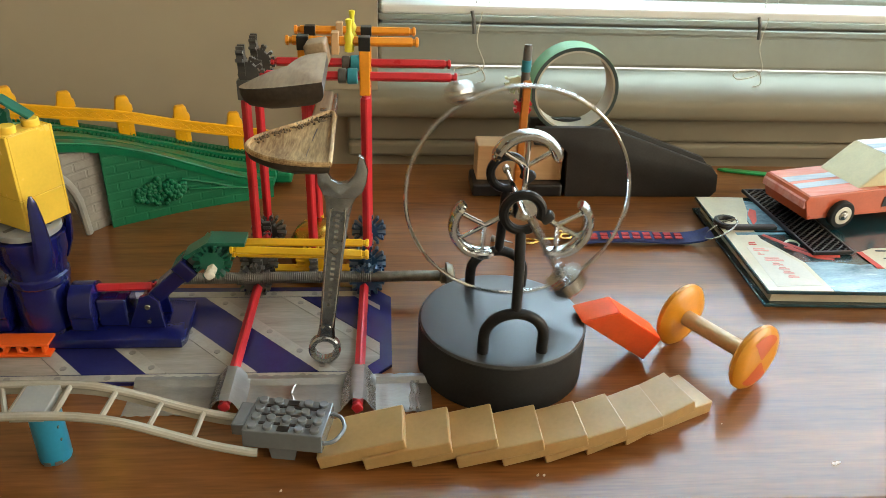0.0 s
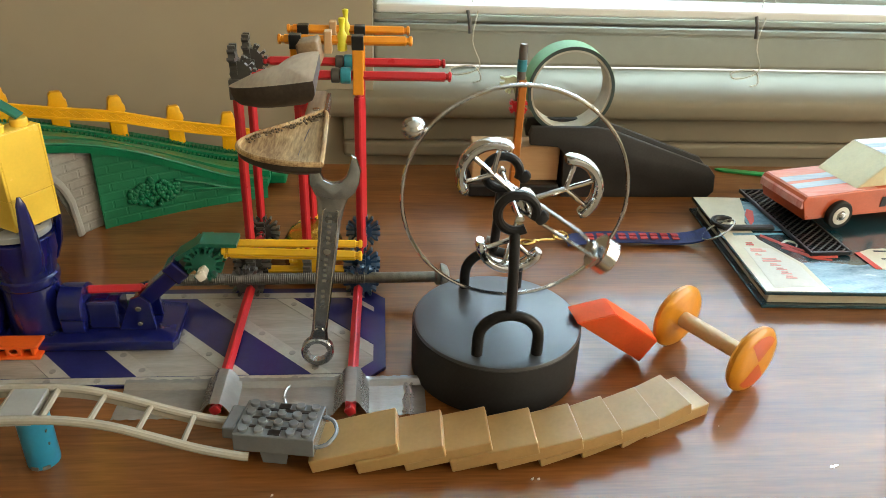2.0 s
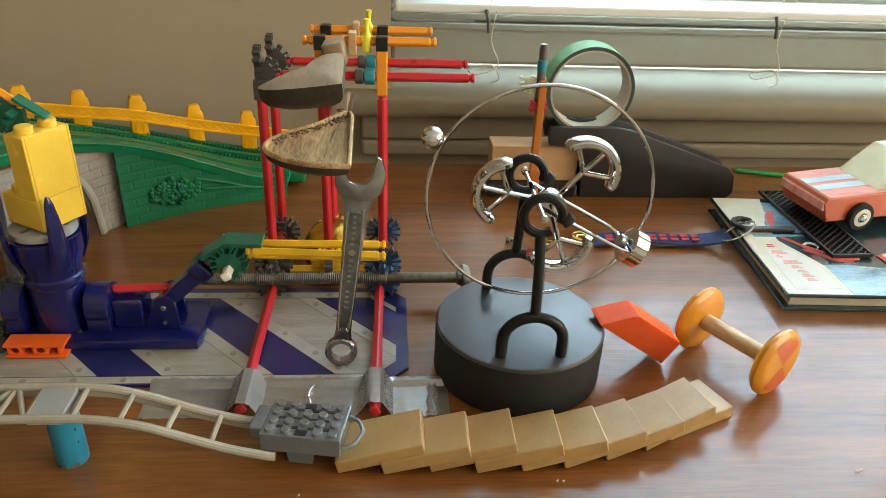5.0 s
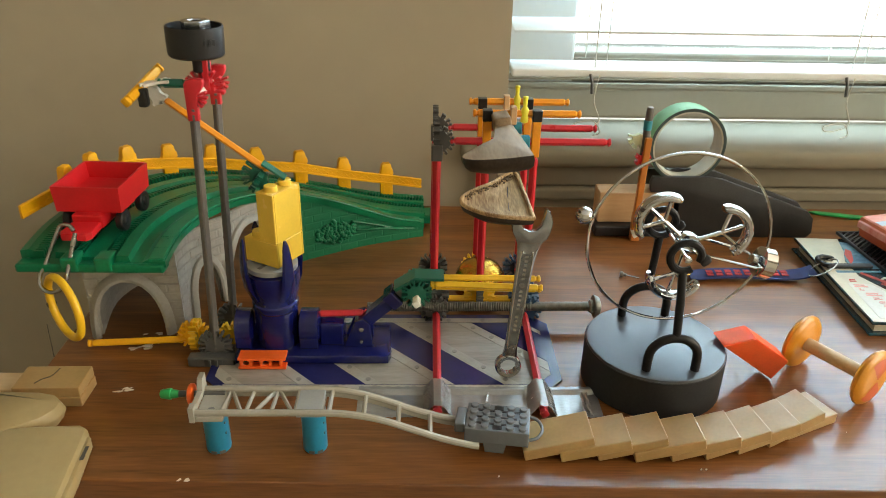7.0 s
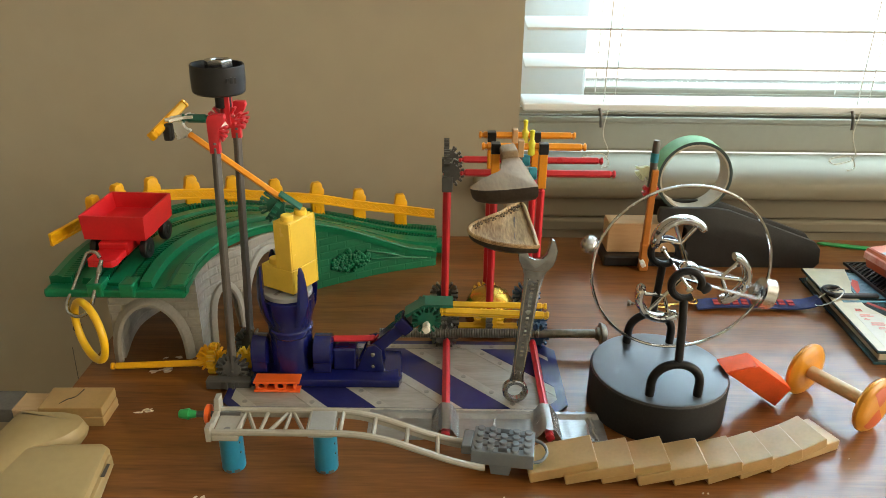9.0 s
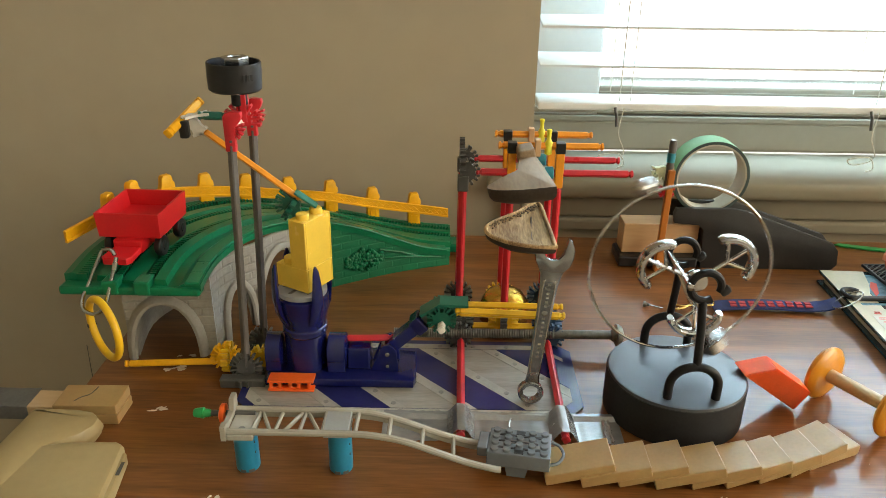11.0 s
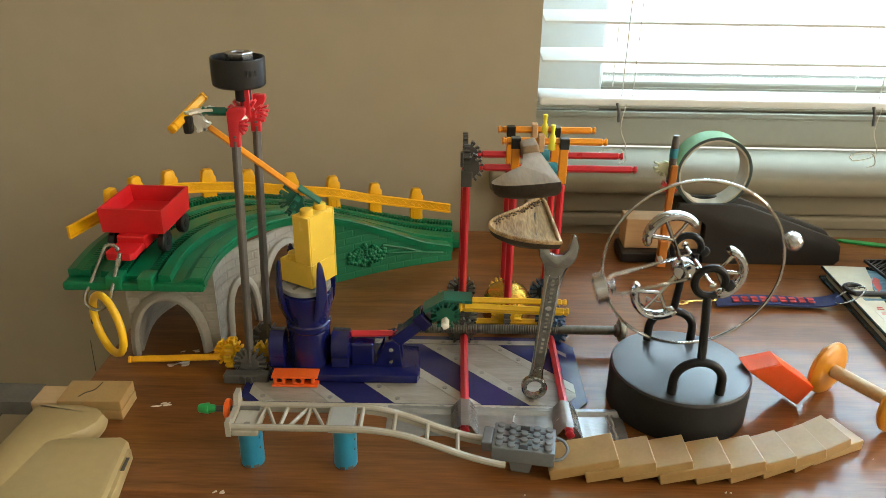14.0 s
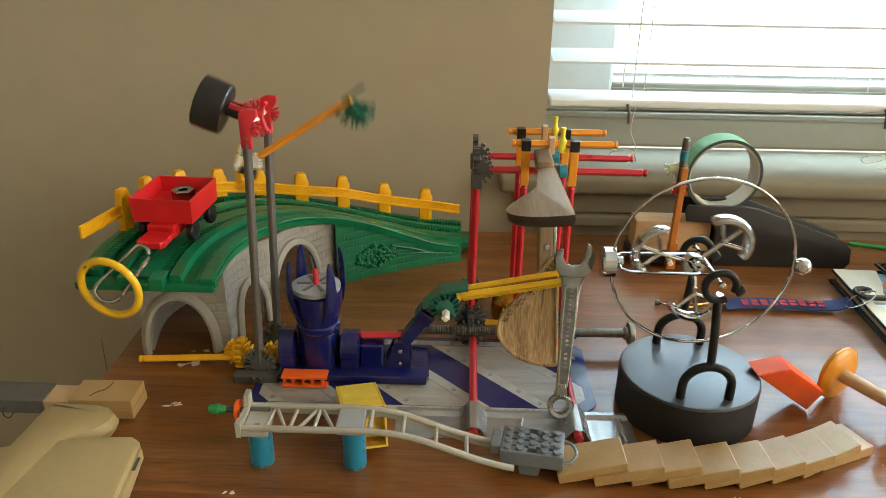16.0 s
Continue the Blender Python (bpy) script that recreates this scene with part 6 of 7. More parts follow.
# ---- things by the window ----
def build_back_things():
    r = thing("black_ramp", "matt black plastic wedge ramp standing by the window", "ramp", (0.22, 0.67, 0))
    out = [(0.166, 0.0), (0.304, 0.0), (0.309, 0.006), (0.307, 0.022), (0.300, 0.030), (0.205, 0.064), (0.190, 0.0665), (0.133, 0.0665), (0.131, 0.060), (0.133, 0.050), (0.158, 0.048), (0.1635, 0.043)]
    for y in (0.660, 0.684):
        part("side", prism(out, -0.003, 0.003, Matrix.Translation((0, y, 0)) @ XZ, None, 0.001), M_RAMP, r, "", True)
    part("bed", prism([(0.166, 0.001), (0.302, 0.001), (0.304, 0.016), (0.205, 0.052), (0.19, 0.054), (0.166, 0.054)], -0.0088, 0.0088, Matrix.Translation((0, 0.672, 0)) @ XZ), M_RAMP, r)
    tp = thing("tape_roll", "roll of green painter's tape standing on the ramp", "tape", (0.166, 0.675, 0.07))
    c = Vector((0.1655, 0.676, 0.0970))
    for name, r0, r1, w, m in (("tape_band", 0.0355, 0.0382, 0.012, M_TAPEGREEN), ("core", 0.0335, 0.0354, 0.012, M_CARD)):
        bm = bmesh.new()
        rings = [[bm.verts.new(c + Vector((q * math.cos(2 * math.pi * k / 56), y, q * math.sin(2 * math.pi * k / 56)))) for k in range(56)] for q, y in ((r0, -w), (r1, -w), (r1, w), (r0, w))]
        for p, q in zip(rings, rings[1:] + rings[:1]):
            for k in range(56):
                bm.faces.new((p[k], p[(k + 1) % 56], q[(k + 1) % 56], q[k]))
        part(name, bm, m, tp, "", True)
    bm = bmesh.new()
    rings = [[bm.verts.new(c + Vector((q * math.cos(2 * math.pi * k / 56), y, q * math.sin(2 * math.pi * k / 56)))) for k in range(56)] for q, y in ((0.0352, -0.0121), (0.0352, -0.0125), (0.0380, -0.0125), (0.0380, -0.0121))]
    for p, q in zip(rings, rings[1:] + rings[:1]):
        for k in range(56):
            bm.faces.new((p[k], p[(k + 1) % 56], q[(k + 1) % 56], q[k]))
    part("wound_edge", bm, M_TAPEEDGE, tp, "dark wound tape edge", True)
    solid("wooden_block", box((0.084, 0.666, 0.0125), (0.1625, 0.692, 0.0455), 0.001), M_PINE, "plain pale pine wood block", "block")
    solid("black_tray", box((0.080, 0.656, 0.0002), (0.1625, 0.694, 0.0122), 0.002), M_BLACK, "low black plastic tray under the wood block", "tray")
    m = thing("toy_marker_stand", "upright stack of dark and orange construction pieces", "toy stand", (0.122, 0.652, 0))
    part("orange_strip", box((-0.0033, -0.003, 0.022), (0.0033, 0.003, 0.110), 0.001, Matrix.Translation((0.1185, 0.6495, 0)) @ Matrix.Rotation(radians(0.8), 4, "Y")), M_ORANGEDIM, m, "orange strip dimmed as if backlit")
    part("dark_tube", lathe([(0.003, 0), (0.0037, 0.0006), (0.0037, 0.046), (0.0030, 0.050)], (0.1185, 0.6535, 0.089), (0.01, 0, 1), 16), M_RODGREY, m, "", True)
    part("blue_band", cyl((0.1187, 0.6535, 0.1165), (0.1188, 0.6535, 0.1265), 0.0041, 16), M_TEAL, m, "blue band", True)
    part("red_foot", box((0.1155, 0.6455, 0.0002), (0.1245, 0.6545, 0.0300), 0.001), M_ORANGEDIM, m)
    part("red_clip", snowflake(Matrix.Translation((0.1180, 0.6520, 0.0870)) @ XZ, [0, 60, 120, 180, 240, 300], r=0.0070), M_RED, m)
    part("pale_gear", snowflake(Matrix.Translation((0.1125, 0.6555, 0.108)) @ XZ @ pose(0, 0, 0, 0, 0, 90), [90, 135, 180, 225, 270], r=0.0102), M_SOCK, m, "pale green connector")
    part("white_stub", rod((0.1165, 0.636, 0.0110), (0.118, 0.652, 0.0110), 0.0028), M_WHITE, m, "", True)
    solid("green_stick", prism([(0.337, 0.722), (0.343, 0.7165), (0.40, 0.700), (0.46, 0.688), (0.46, 0.696), (0.40, 0.709), (0.344, 0.724)], 0.0003, 0.0025, None, None, 0.0006), M_BRIGHT, "flat bright green plastic stick", "stick")
    # key strap
    l = thing("key_strap", "navy webbing key strap with red stitched letters", "lanyard", (0.2, 0.575, 0))
    line = smooth_line([(0.150, 0.565, 0.004), (0.175, 0.567, 0.0055), (0.205, 0.5665, 0.006), (0.235, 0.5660, 0.0045), (0.255, 0.5660, 0.006), (0.266, 0.5645, 0.011)], 6)
    bm = bmesh.new()
    prev = None
    for p in line:
        ring = [bm.verts.new(p + Vector((0, dy, dz))) for dy, dz in ((-0.0075, -0.0016), (0.0075, 0.0000), (0.0075, 0.0016), (-0.0075, 0.0))]
        if prev:
            for k in range(4):
                bm.faces.new((prev[k], prev[(k + 1) % 4], ring[(k + 1) % 4], ring[k]))
        else:
            bm.faces.new(ring)
        prev = ring
    bm.faces.new(prev[::-1])
    strap = part("strap", bm, M_NAVYCLOTH, l)
    for k in range(9):
        bm = bmesh.new()
        x = 0.166 + 0.0088 * k
        z = 0.0056 + 0.0010 * math.sin((x - 0.15) * 30)
        box((x, 0.5612, z + 0.0002), (x + 0.0058, 0.5650, z + 0.0009), 0, None, bm)
        box((x + 0.0008, 0.5668, z + 0.0002), (x + 0.0066, 0.5712, z + 0.0009), 0, None, bm)
        part("stitched_bar", bm, M_REDCLOTH, strap, "red stitched bars")
    part("split_ring", tube([(0.2720 + 0.0115 * math.cos(a), 0.5605 + 0.008 * math.sin(a), 0.0135 + 0.008 * math.cos(a) + 0.002) for a in (2 * math.pi * k / 32 for k in range(32))], 0.0008, 8, True), M_STEEL, l, "steel split ring", True)
    part("black_buckle", tube([(0.2815 + 0.0085 * math.cos(radians(a)), 0.5725 + 0.0090 * math.sin(radians(a)), 0.0163) for a in range(30, 301, 10)], 0.0024, 8), M_BLACK, l, "curled black plastic clip", True)
    part("buckle_bar", box((0.2765, 0.5605, 0.0142), (0.3195, 0.5665, 0.0178), 0.0012), M_BLACK, l, "flat black clip bar")
    part("snap_hook", tube(smooth_line([(0.150, 0.570, 0.006), (0.144, 0.5705, 0.006), (0.141, 0.567, 0.004), (0.130, 0.566, 0.004), (0.122, 0.564, 0.004), (0.116, 0.567, 0.0035), (0.111, 0.564, 0.003), (0.116, 0.560, 0.003), (0.124, 0.5625, 0.0035)], 5), 0.0012, 8), M_BRASS, l, "brass snap hook", True)
    part("hook_ring", tube([(0.146 + 0.006 * math.cos(a), 0.5695 + 0.0068 * math.sin(a), 0.006) for a in (2 * math.pi * k / 24 for k in range(24))], 0.001, 8, True), M_BRASS, l, "", True)
    pin = thing("push_pin", "small dark pin lying on the desk", "pin", (0.09, 0.566, 0))
    part("head", lathe([(0.0015, 0), (0.003, 0.0005), (0.0026, 0.003), (0.0016, 0.0035), (0.0018, 0.006)], (0.086, 0.5695, 0.0030), (0.9, -0.3, 0), 14), M_IRON, pin, "", True)
    part("shaft", cyl((0.0905, 0.568, 0.0030), (0.103, 0.563, 0.0022), 0.0007, 8), M_STEEL, pin, "", True)


build_back_things()


def build_book():
    b = thing("picture_book", "worn hardback picture book with teal and cream cover", "book", (0.36, 0.55, 0))
    m = Matrix.Translation((0.2692, 0.4690, 0)) @ pose(0, 0, 0, 0, 0, -2.4)
    part("lower_cover", box((0, 0, 0.0003), (0.235, 0.160, 0.0025), 0.0006, m), M_COVER, b)
    part("page_block", box((0.005, 0.004, 0.0026), (0.232, 0.155, 0.0108), 0.0005, m), M_CREAM, b, "cream page block")
    top = part("upper_cover", box((0, 0, 0.0109), (0.235, 0.160, 0.0135), 0.0006, m), M_COVER, b, "dark teal printed cover")
    part("cream_panel", prism([(0.001, 0.001), (0.048, 0.001), (0.046, 0.041), (0.034, 0.066), (0.027, 0.080), (0.028, 0.110), (0.036, 0.130), (0.043, 0.159), (0.001, 0.159)], 0.0135, 0.0138, m), M_CREAM, top, "cream printed side panel")
    part("sticker", prism([(0.009, 0.006), (0.043, 0.009), (0.042, 0.040), (0.031, 0.064), (0.010, 0.066)], 0.0138, 0.0140, m), M_STICKER, top, "pale paper sticker")
    bm = bmesh.new()
    for y, x0, x1, h in ((0.0585, 0.013, 0.025, 0.0050), (0.0525, 0.014, 0.019, 0.0035), (0.0430, 0.016, 0.030, 0.0055), (0.0365, 0.019, 0.027, 0.0040), (0.0305, 0.021, 0.029, 0.0035), (0.0245, 0.022, 0.030, 0.0040), (0.0185, 0.023, 0.031, 0.0040)):
        box((x0, y, 0.0140), (x1, y + h * 0.42, 0.0142), 0, m, bm)
        box((x0 + 0.001, y + h * 0.6, 0.0140), (x1 - 0.002, y + h, 0.0142), 0, m, bm)
    part("red_bars", bm, M_INKPINK, top, "faded red writing bars")
    part("small_mark", bars([(0.0135, 0.0690, 0.006, 0.0016), (0.0145, 0.0720, 0.005, 0.0016)], 0.0003, m @ Matrix.Translation((0, 0, 0.0138))), M_INKRED, top)
    shore = [(0.046 + 0.021 * k, 0.043 + 0.0022 * math.sin(2.3 * k) + 0.0014 * math.sin(5.1 * k)) for k in range(10)]
    part("printed_water", prism([(0.0485, 0.0008), (0.2342, 0.0008)] + shore[::-1], 0.0136, 0.0137, m), M_COVERBL, top, "pale blue printed water")
    for pts, r in (([(0.031, 0.086), (0.041, 0.074), (0.047, 0.062), (0.060, 0.052), (0.078, 0.052)], 0.0014), ([(0.035, 0.080), (0.047, 0.069), (0.056, 0.061), (0.067, 0.058)], 0.0012), ([(0.040, 0.066), (0.050, 0.058), (0.058, 0.050), (0.071, 0.047)], 0.0009)):
        part("red_stripe", tube(smooth_line([m @ Vector((*p, 0.0138)) for p in pts], 6), r, 6, flat=0.2), M_INKRED, top, "curved red printed stripe")
    part("cream_swirl", tube(smooth_line([m @ Vector((*p, 0.0139)) for p in ((0.043, 0.072), (0.049, 0.077), (0.055, 0.073), (0.052, 0.067))], 6), 0.0011, 6, flat=0.2), M_CREAM, top)
    part("blue_patch", prism([(0.028, 0.094), (0.060, 0.096), (0.062, 0.130), (0.052, 0.150), (0.041, 0.152), (0.036, 0.132), (0.029, 0.112)], 0.0136, 0.0137, m), M_COVERBL, top, "mottled blue printed patch")
    part("red_patch", prism([(0.031, 0.104), (0.037, 0.112), (0.044, 0.132), (0.040, 0.136), (0.034, 0.124)], 0.0137, 0.0139, m), M_INKRED, top)
    part("page_strip", prism([(0.010, 0.0855), (0.052, 0.0885), (0.052, 0.0915), (0.010, 0.0900)], 0.0137, 0.0139, m), M_COVERBL, top)
    ms = m @ Matrix.Translation((0.016, 0.004, 0))
    seal = part("seal", prism([(0.082, 0.030), (0.118, 0.030), (0.118, 0.056), (0.106, 0.063), (0.094, 0.062), (0.082, 0.056)], 0.0138, 0.0141, ms), M_CREAM, top, "cream round-topped seal")
    part("seal_stripe", prism([(0.0815, 0.030), (0.087, 0.030), (0.083, 0.056), (0.0785, 0.055)], 0.0141, 0.0143, ms), M_INKRED, seal)
    part("seal_bars", bars([(0.095, 0.045, 0.016, 0.0016), (0.101, 0.040, 0.0014, 0.008), (0.095, 0.057, 0.012, 0.002)], 0.0003, ms @ Matrix.Translation((0, 0, 0.0141))), M_INKBLACK, seal)
    # grille
    g = thing("black_grille", "flat black plastic grille lying on the book", "grille", (0.35, 0.58, 0.0145))
    gm = Matrix.Translation((0.3220, 0.6370, 0.0146)) @ pose(0, 0, 0, 0, 0, -87.5)
    lx, ly = 0.119, 0.034
    for lo, hi in (((0, 0, 0), (lx, 0.0022, 0.003)), ((0, ly - 0.0022, 0), (lx, ly, 0.003)), ((0, 0.0023, 0), (0.0022, ly - 0.0023, 0.003)), ((lx - 0.0022, 0.0023, 0), (lx, ly - 0.0023, 0.003))):
        part("rim", box(lo, hi, 0.0004, gm), M_BLACK, g)
    inner = [(0.0022, 0.0022), (lx - 0.0022, 0.0022), (lx - 0.0022, ly - 0.0022), (0.0022, ly - 0.0022)]
    for s in (-1, 1):
        for k in range(-10, 34):
            c0 = 0.0055 * k
            p = clip_poly(clip_poly(inner, 1, s * 0.8, c0 + 0.0011), -1, -s * 0.8, -c0)
            if len(p) > 2:
                part("lattice_bar", prism(p, 0.0008 + (s > 0) * 0.0006, 0.0020 + (s > 0) * 0.0006, gm), M_BLACK, g)
    # wooden car
    c = thing("wooden_toy_car", "red and cream wooden toy car with faded racing stripes", "toy car", (0.39, 0.59, 0.0175))
    cm = Matrix.Translation((0.333, 0.5865, 0.0178)) @ pose(0, 0, 0, 0, 0, 11)
    side = [(0.004, 0.006), (0.150, 0.006), (0.152, 0.026), (0.070, 0.0285), (0.0, 0.0265), (-0.002, 0.022)]
    part("body", prism(side, -0.027, 0.027, cm @ XZ, None, 0.0008), M_CARRED, c)
    part("nose", prism([(-0.0024, 0.0165), (0.0015, 0.0165), (0.0010, 0.0262), (-0.0024, 0.0225)], -0.0262, 0.0262, cm @ XZ), M_CARPINK, c, "scuffed pale nose")
    part("hood", prism([(0.002, 0.0268), (0.068, 0.0287), (0.068, 0.0290), (0.002, 0.0271)], -0.0262, 0.0262, cm @ XZ), M_CARPINK, c, "faded pinkish hood")
    for y in (-0.0105, 0.0035):
        part("stripe", prism([(0.003, 0.02715), (0.067, 0.0291), (0.067, 0.0293), (0.003, 0.02735)], -0.0045, 0.0045, cm @ Matrix.Translation((0, y + 0.0035, 0)) @ XZ), M_CARBLUE, c, "pale blue stripe")
    part("cabin", prism([(0.050, 0.0288), (0.140, 0.0288), (0.124, 0.0515), (0.078, 0.0515)], -0.0235, 0.0235, cm @ XZ, None, 0.0012), M_CARCREAM, c, "cream wooden cabin")
    part("roof", prism([(0.079, 0.0517), (0.123, 0.0517), (0.123, 0.0521), (0.079, 0.0521)], -0.0225, 0.0225, cm @ XZ), M_PAPER, c, "white roof")
    for y in (-0.0105, 0.0035):
        part("roof_stripe", prism([(0.0795, 0.0522), (0.1225, 0.0522), (0.1225, 0.0524), (0.0795, 0.0524)], -0.004, 0.004, cm @ Matrix.Translation((0, y + 0.0035, 0)) @ XZ), M_CARBLUE, c)
    for x in (0.034, 0.118):
        for s in (-1, 1):
            p = cm @ Vector((x, s * 0.0245, 0.0095))
            d = cm.to_3x3() @ Vector((0, s, 0))
            w = part("wheel", lathe([(0.006, 0), (0.0112, 0.0005), (0.0118, 0.002), (0.0118, 0.006), (0.0108, 0.0072), (0.0082, 0.0074)], p, d, 28), M_RUBBER, c, "black rubber tyre", True)
            part("rim", lathe([(0.0079, 0.0070), (0.0076, 0.0078), (0.0045, 0.0080), (0.004, 0.0072)], p, d, 22), M_WHITE, w, "white rim", True)
            part("cap", lathe([(0.0038, 0.0072), (0.0034, 0.0088), (0.0010, 0.0096)], p, d, 16), M_STEEL, w, "steel cap", True)
    part("door_bar", bars([(0.075, 0.012, 0.006, 0.009)], 0.0003, cm @ Matrix.Translation((0, -0.0273, 0)) @ XZ), M_INKBLACK, c)


build_book()


# ---- what moves ----
def about(p, axis, deg):
    return Matrix.Translation(p) @ Matrix.Rotation(radians(deg), 4, axis) @ Matrix.Translation(-Vector(p))


SWING_ROWS = [
    (0.0, 31), (0.15, 55), (0.3, 33), (0.4, 0), (0.5, -37), (0.63, -52), (0.8, -23), (0.9, 16), (1.0, 45), (1.1, 56), (1.2, 48), (1.3, 16), (1.4, -27), (1.5, -45), (1.58, -53), (1.7, -42), (1.8, -13),
    (1.9, 33), (2.03, 57), (2.2, 36), (2.3, -2), (2.4, -41), (2.53, -56), (2.65, -45), (2.8, 13), (2.9, 47), (3.0, 62), (3.1, 53), (3.2, 30), (3.4, -47), (3.5, -57), (3.6, -47), (3.7, -20), (3.98, 60), (4.24, 0), (4.5, -60),
    (4.75, 0), (5.0, 61), (5.25, 0), (5.5, -61), (5.74, 0), (5.8, 24), (5.9, 60), (6.0, 72), (6.1, 59), (6.2, 22), (6.3, -23), (6.4, -56), (6.5, -64), (6.6, -58), (6.7, -26), (6.8, 21), (6.9, 59), (7.0, 75), (7.1, 64), (7.2, 24),
    (7.3, -19), (7.4, -57), (7.5, -70), (7.6, -60), (7.7, -32), (7.8, 14), (7.9, 54), (8.02, 73), (8.1, 67), (8.2, 34), (8.3, -14), (8.4, -48), (8.52, -70), (8.7, -47), (8.8, 2), (8.9, 48), (9.05, 79), (9.18, 50), (9.3, -3), (9.5, -70),
    (9.58, -74), (9.7, -58), (9.85, 2), (10.1, 80), (10.37, 0), (10.65, -79), (10.92, 0), (11.2, 81), (11.47, 0), (11.76, -76), (11.9, -43), (12.0, 8), (12.1, 60), (12.24, 85), (12.4, 52), (12.5, -3), (12.6, -50), (12.77, -85), (12.9, -72),
    (13.0, -45), (13.1, 8), (13.2, 61), (13.35, 84), (13.5, 55), (13.6, 2), (13.7, -51), (13.88, -86), (14.0, -73), (14.1, -45), (14.2, 12), (14.3, 61), (14.46, 85), (14.6, 56), (14.7, -3), (14.8, -50), (14.9, -79), (15.0, -89), (15.1, -95), (15.2, -91), (15.5, -90), (16.0, -90)]
ROTOR_ROWS = [(0.0, 0), (0.5, -38), (1.0, -43), (1.5, -60), (2.0, -48), (2.5, -51), (3.0, -28), (3.5, -78), (4.1, -110), (5.2, -70), (6.0, -41), (6.5, -36), (7.0, -49), (7.5, -71), (8.0, -105), (8.5, -61), (9.0, -16), (9.5, -68), (10.3, -105), (11.2, -55), (12.0, -11), (12.5, -24), (13.0, -31), (13.5, 10), (14.0, -25), (14.5, -24), (15.0, 15), (15.25, 60), (15.5, 121), (15.75, 147), (16.0, 168)]
ARM_ROWS = [(0.0, 0), (15.0, 0), (15.1, 7), (15.2, 20), (15.3, 61), (15.35, 60), (15.4, 43), (15.5, 15), (15.6, 0), (15.7, 0), (15.8, 10), (15.9, 39), (16.0, 70)]


def motions():
    hub = TURNED[SWING].inverted() @ HUB
    # once the weight is caught on the wrench the axle lifts in its loops
    lift = lambda t: Vector((-0.001, 0, 0.0035)) * min(1, max(0, (t - 14.85) / 0.25))
    walk(SWING, [(t, Matrix.Translation(lift(t)) @ about(hub, "Y", -a)) for t, a in SWING_ROWS])
    # the rotor's spindle sits on the fork, a little way from the pivot towards the weight
    times, turns = zip(*ROTOR_ROWS)
    rows = []
    for t, a in SWING_ROWS:
        shift = lift(t) + RIDE * Vector((math.sin(radians(a)), 0, -math.cos(radians(a))))
        rows.append((t, Matrix.Translation(shift) @ about(hub, "Y", float(np.interp(t, times, turns)))))
    walk(ROTOR, rows)
    arm = lambda a: Matrix.Translation(PIVOT) @ Matrix.Rotation(radians(-a), 4, "Y")
    walk(ARM, [(t, arm(a)) for t, a in ARM_ROWS])
    # nut: on the tyre, then thrown into the wagon
    nut0 = Matrix.Translation((-0.001, 0, 0.0352))
    wag0 = Matrix.Translation(WAGON_AT) @ pose(0, 0, 0, 0, 0, -2.5)
    wag1 = Matrix.Translation((-0.3390, 0.524, WAGON_AT[2] + 0.0025)) @ pose(0, 0, 0, 0, 0, -3.5)
    in_wagon = pose(0.005, 0.006, 0.0355, 0, 0, 20)
    rows = [(t, arm(a) @ nut0) for t, a in ARM_ROWS if t <= 15.25]
    rows += [(15.3, pose(-0.300, 0.470, 0.212, 0, -80, 20)), (15.4, pose(-0.331, 0.496, 0.186, 30, -150, 30)), (15.5, pose(-0.3570, 0.508, 0.131, 50, -190, 30)), (15.6, wag0.lerp(wag1, 0.15) @ in_wagon @ pose(0, 0, 0, 0, -180, 0)), (15.7, wag0.lerp(wag1, 0.4) @ in_wagon @ pose(0, 0, 0, 0, -180, 0)), (15.8, wag0.lerp(wag1, 0.65) @ in_wagon @ pose(0, 0, 0, 0, -180, 0)), (16.0, wag1 @ in_wagon @ pose(0, 0, 0, 0, -180, 0))]
    walk(NUT, rows)
    walk(WAGON, [(0.0, wag0), (15.45, wag0), (15.5, wag0 @ pose(0, 0, 0, 0, -3, 0)), (15.6, wag0.lerp(wag1, 0.15)), (15.7, wag0.lerp(wag1, 0.4)), (15.8, wag0.lerp(wag1, 0.65)), (16.0, wag1)])
    hook0 = pose(-0.3515, 0.4505, 0.1040, -26, 8, -14)
    hook1 = pose(-0.3375, 0.4535, 0.1010, -38, 30, -14)
    walk(CARABINER, [(0.0, hook0), (15.45, hook0), (15.6, hook0.lerp(hook1, 0.2)), (15.7, hook0.lerp(hook1, 0.4)), (15.8, hook0.lerp(hook1, 0.6)), (16.0, hook1)])
    ring0 = pose(-0.3605, 0.4310, 0.0715, 0, -14, -42)
    ring1 = pose(-0.3440, 0.4290, 0.0905, 8, 52, -4)
    ring2 = pose(-0.3450, 0.4300, 0.0775, 4, 12, -10)
    walk(RING, [(0.0, ring0), (15.45, ring0), (15.6, ring0.lerp(ring2, 0.45)), (15.7, ring2), (15.85, ring2.lerp(ring1, 0.5)), (16.0, ring1)])
    # wrench and scoops
    walk(WRENCH, [(0.0, WR_A), (14.96, WR_A), (15.0, WR_A.lerp(WR_B, 0.06)), (15.1, WR_A.lerp(WR_B, 0.72)), (15.2, WR_B), (16.0, WR_B)])
    u0 = TURNED[UPPER] @ Matrix.Rotation(radians(-4.5), 4, "X") @ Matrix.Rotation(radians(-9), 4, "Y")
    drop = Matrix.Translation((0.0035, -0.002, -0.0065))
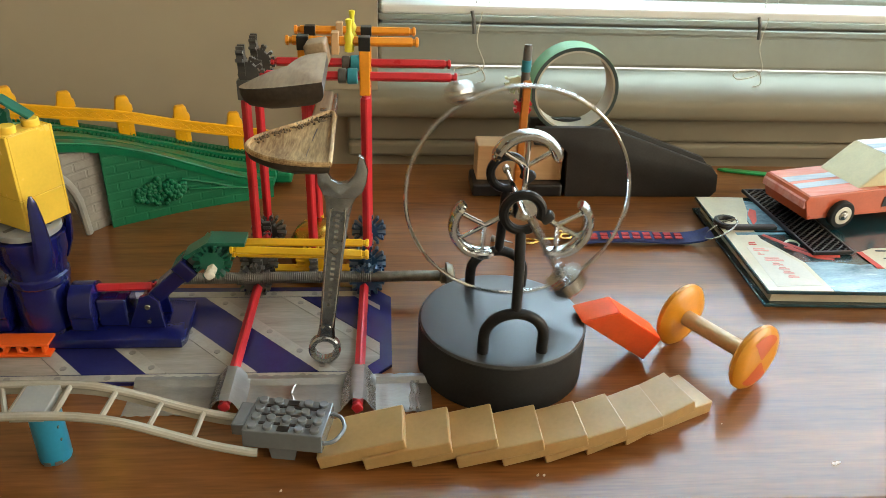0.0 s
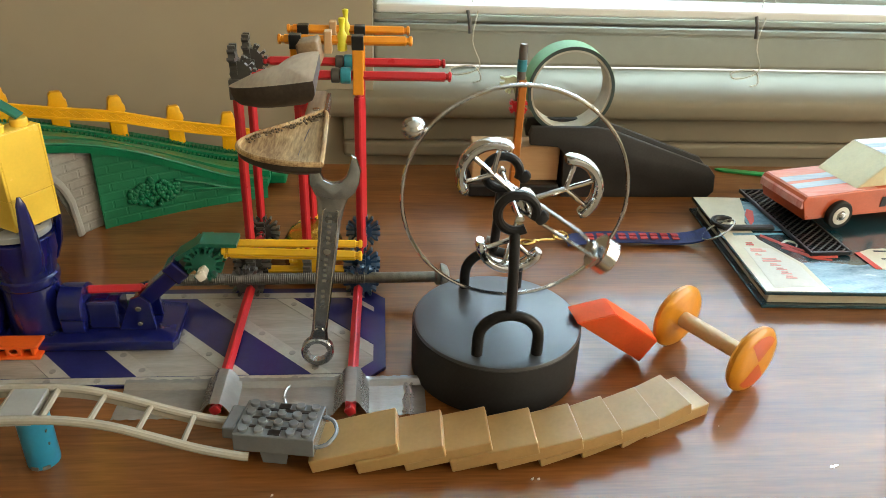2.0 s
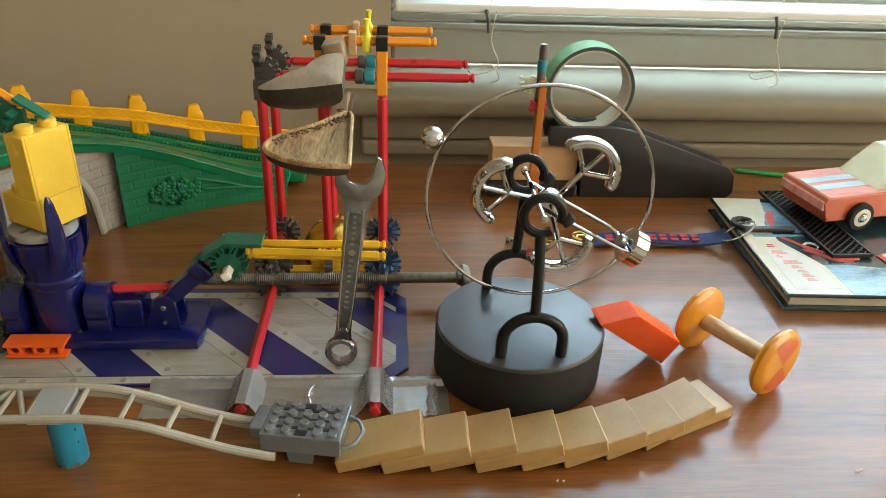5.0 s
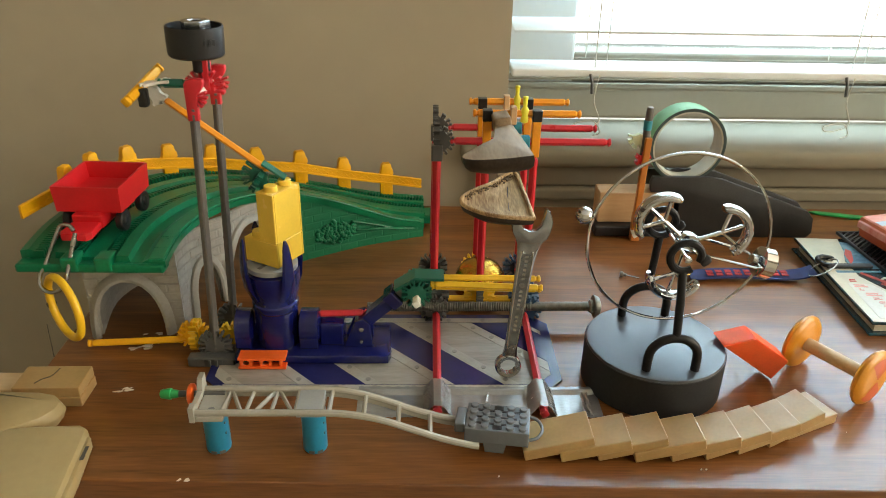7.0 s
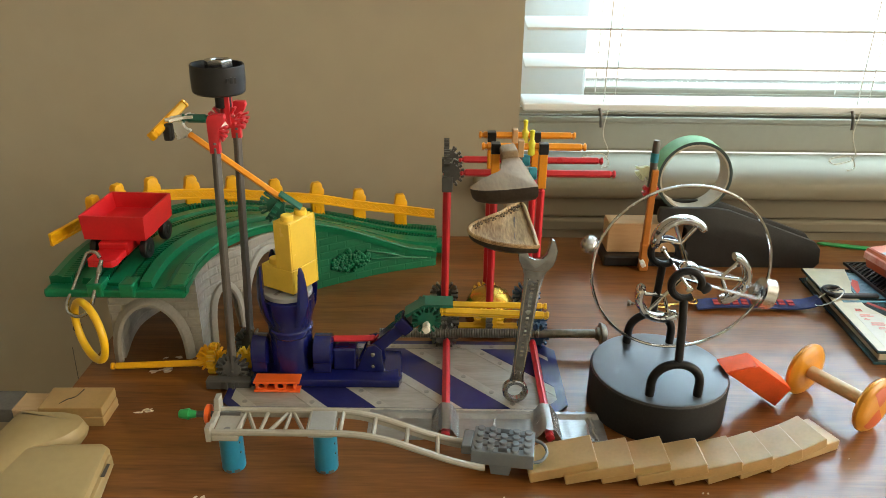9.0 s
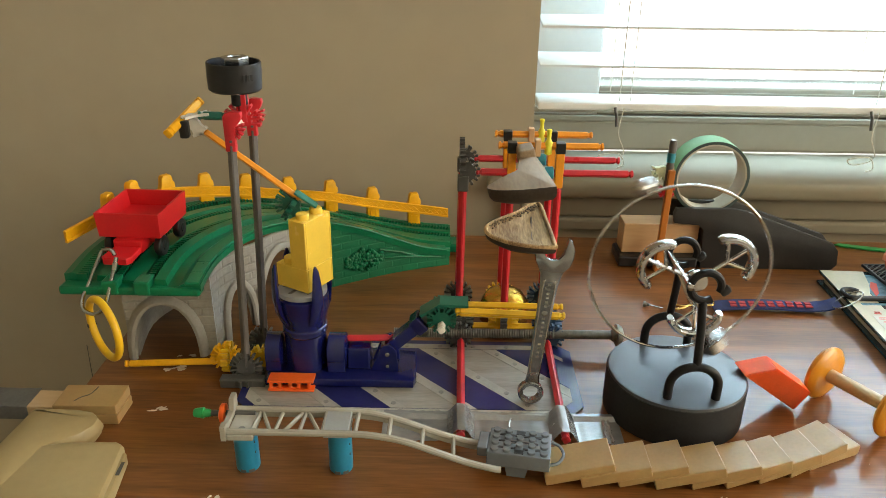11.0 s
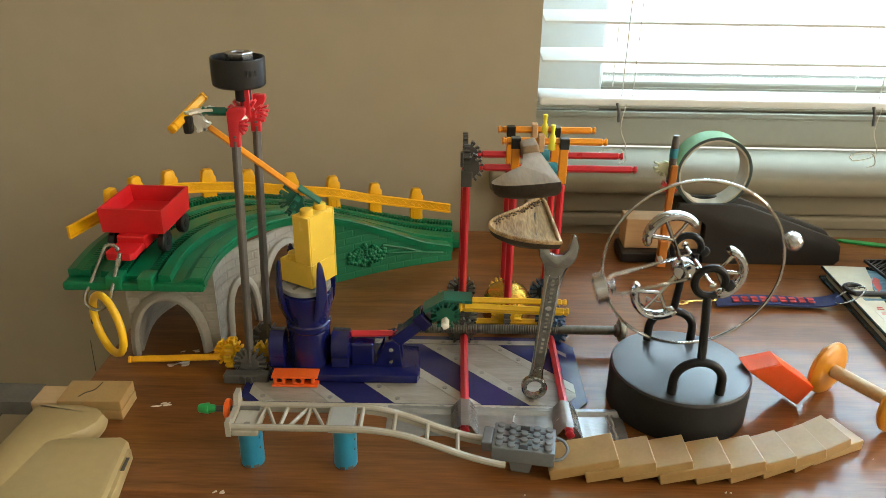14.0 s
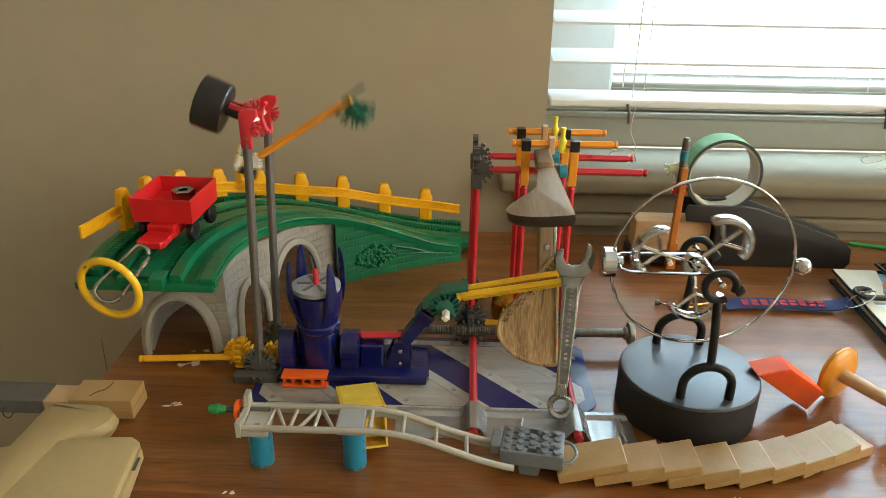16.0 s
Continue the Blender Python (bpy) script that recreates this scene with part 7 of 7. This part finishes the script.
    u = lambda a: TURNED[UPPER] @ Matrix.Rotation(radians(a - 4.5), 4, "X") @ Matrix.Rotation(radians(-9), 4, "Y")
    walk(UPPER, [(0.0, u0), (14.95, u0), (15.0, u(0.5)), (15.1, drop @ u(8)), (15.2, drop @ u(6)), (15.3, drop @ u(6.8)), (15.5, drop @ u(6.5)), (16.0, drop @ u(6.5))])
    l0 = TURNED[LOWER].copy()
    l1 = Matrix.Translation((-0.0335, 0.4590, 0.0985)) @ Matrix.Rotation(radians(71), 4, "X") @ Matrix.Rotation(radians(4), 4, "Y")
    walk(LOWER, [(0.0, l0), (14.96, l0), (15.0, l0.lerp(l1, 0.12)), (15.09, l1 @ Matrix.Rotation(radians(6), 4, "X")), (15.2, l1), (16.0, l1)])
    e0 = TURNED[LEVER].copy()
    e = lambda a: e0 @ Matrix.Rotation(radians(-a), 4, "Y")
    walk(LEVER, [(0.0, e0), (14.98, e0), (15.08, e(14)), (15.15, e(12)), (15.3, e(12.5)), (16.0, e(12.5))])
    walk(PIN, [(0.0, Matrix()), (14.98, Matrix()), (15.06, Matrix.Translation((0, 0, 0.014))), (15.2, Matrix.Translation((0, 0, 0.0125))), (16.0, Matrix.Translation((0, 0, 0.0125)))])
    mid = Vector((0, 0, 0.029))
    turn0 = Matrix.Rotation(radians(60), 4, "Z")

    def fall(x, y, z, tilt, yaw=0.0):
        r = Matrix.Rotation(radians(yaw), 4, "Z") @ Matrix.Rotation(radians(tilt), 4, "Y") @ turn0
        return Matrix.Translation((x, y, z)) @ r @ Matrix.Translation(-mid)

    flat = Matrix(((0.97, 0, -0.24, 0), (0.24, 0, 0.97, 0), (0, -1, 0, 0), (0, 0, 0, 1)))
    # at rest the narrow brick has tipped down until its far end touches the table
    edge = Vector((0, 0.0148, 0.0186))
    lying = Matrix.Translation((-0.1600, 0.3420, 0.0164)) @ flat @ Matrix.Translation(edge) @ Matrix.Rotation(radians(-19), 4, "X") @ Matrix.Translation(-edge)
    walk(BRICKS, [(0.0, BRICK_REST), (14.98, BRICK_REST), (15.1, fall(-0.1905, 0.4495, 0.1310, 4)), (15.2, fall(-0.1640, 0.441, 0.1080, 40)), (15.25, fall(-0.1500, 0.432, 0.0800, 100)), (15.3, fall(-0.1430, 0.420, 0.0480, 168)), (15.36, fall(-0.1500, 0.412, 0.0330, 225)), (15.42, lying.lerp(fall(-0.156, 0.404, 0.0330, 262), 0.45)), (15.5, lying), (16.0, lying)])


motions()
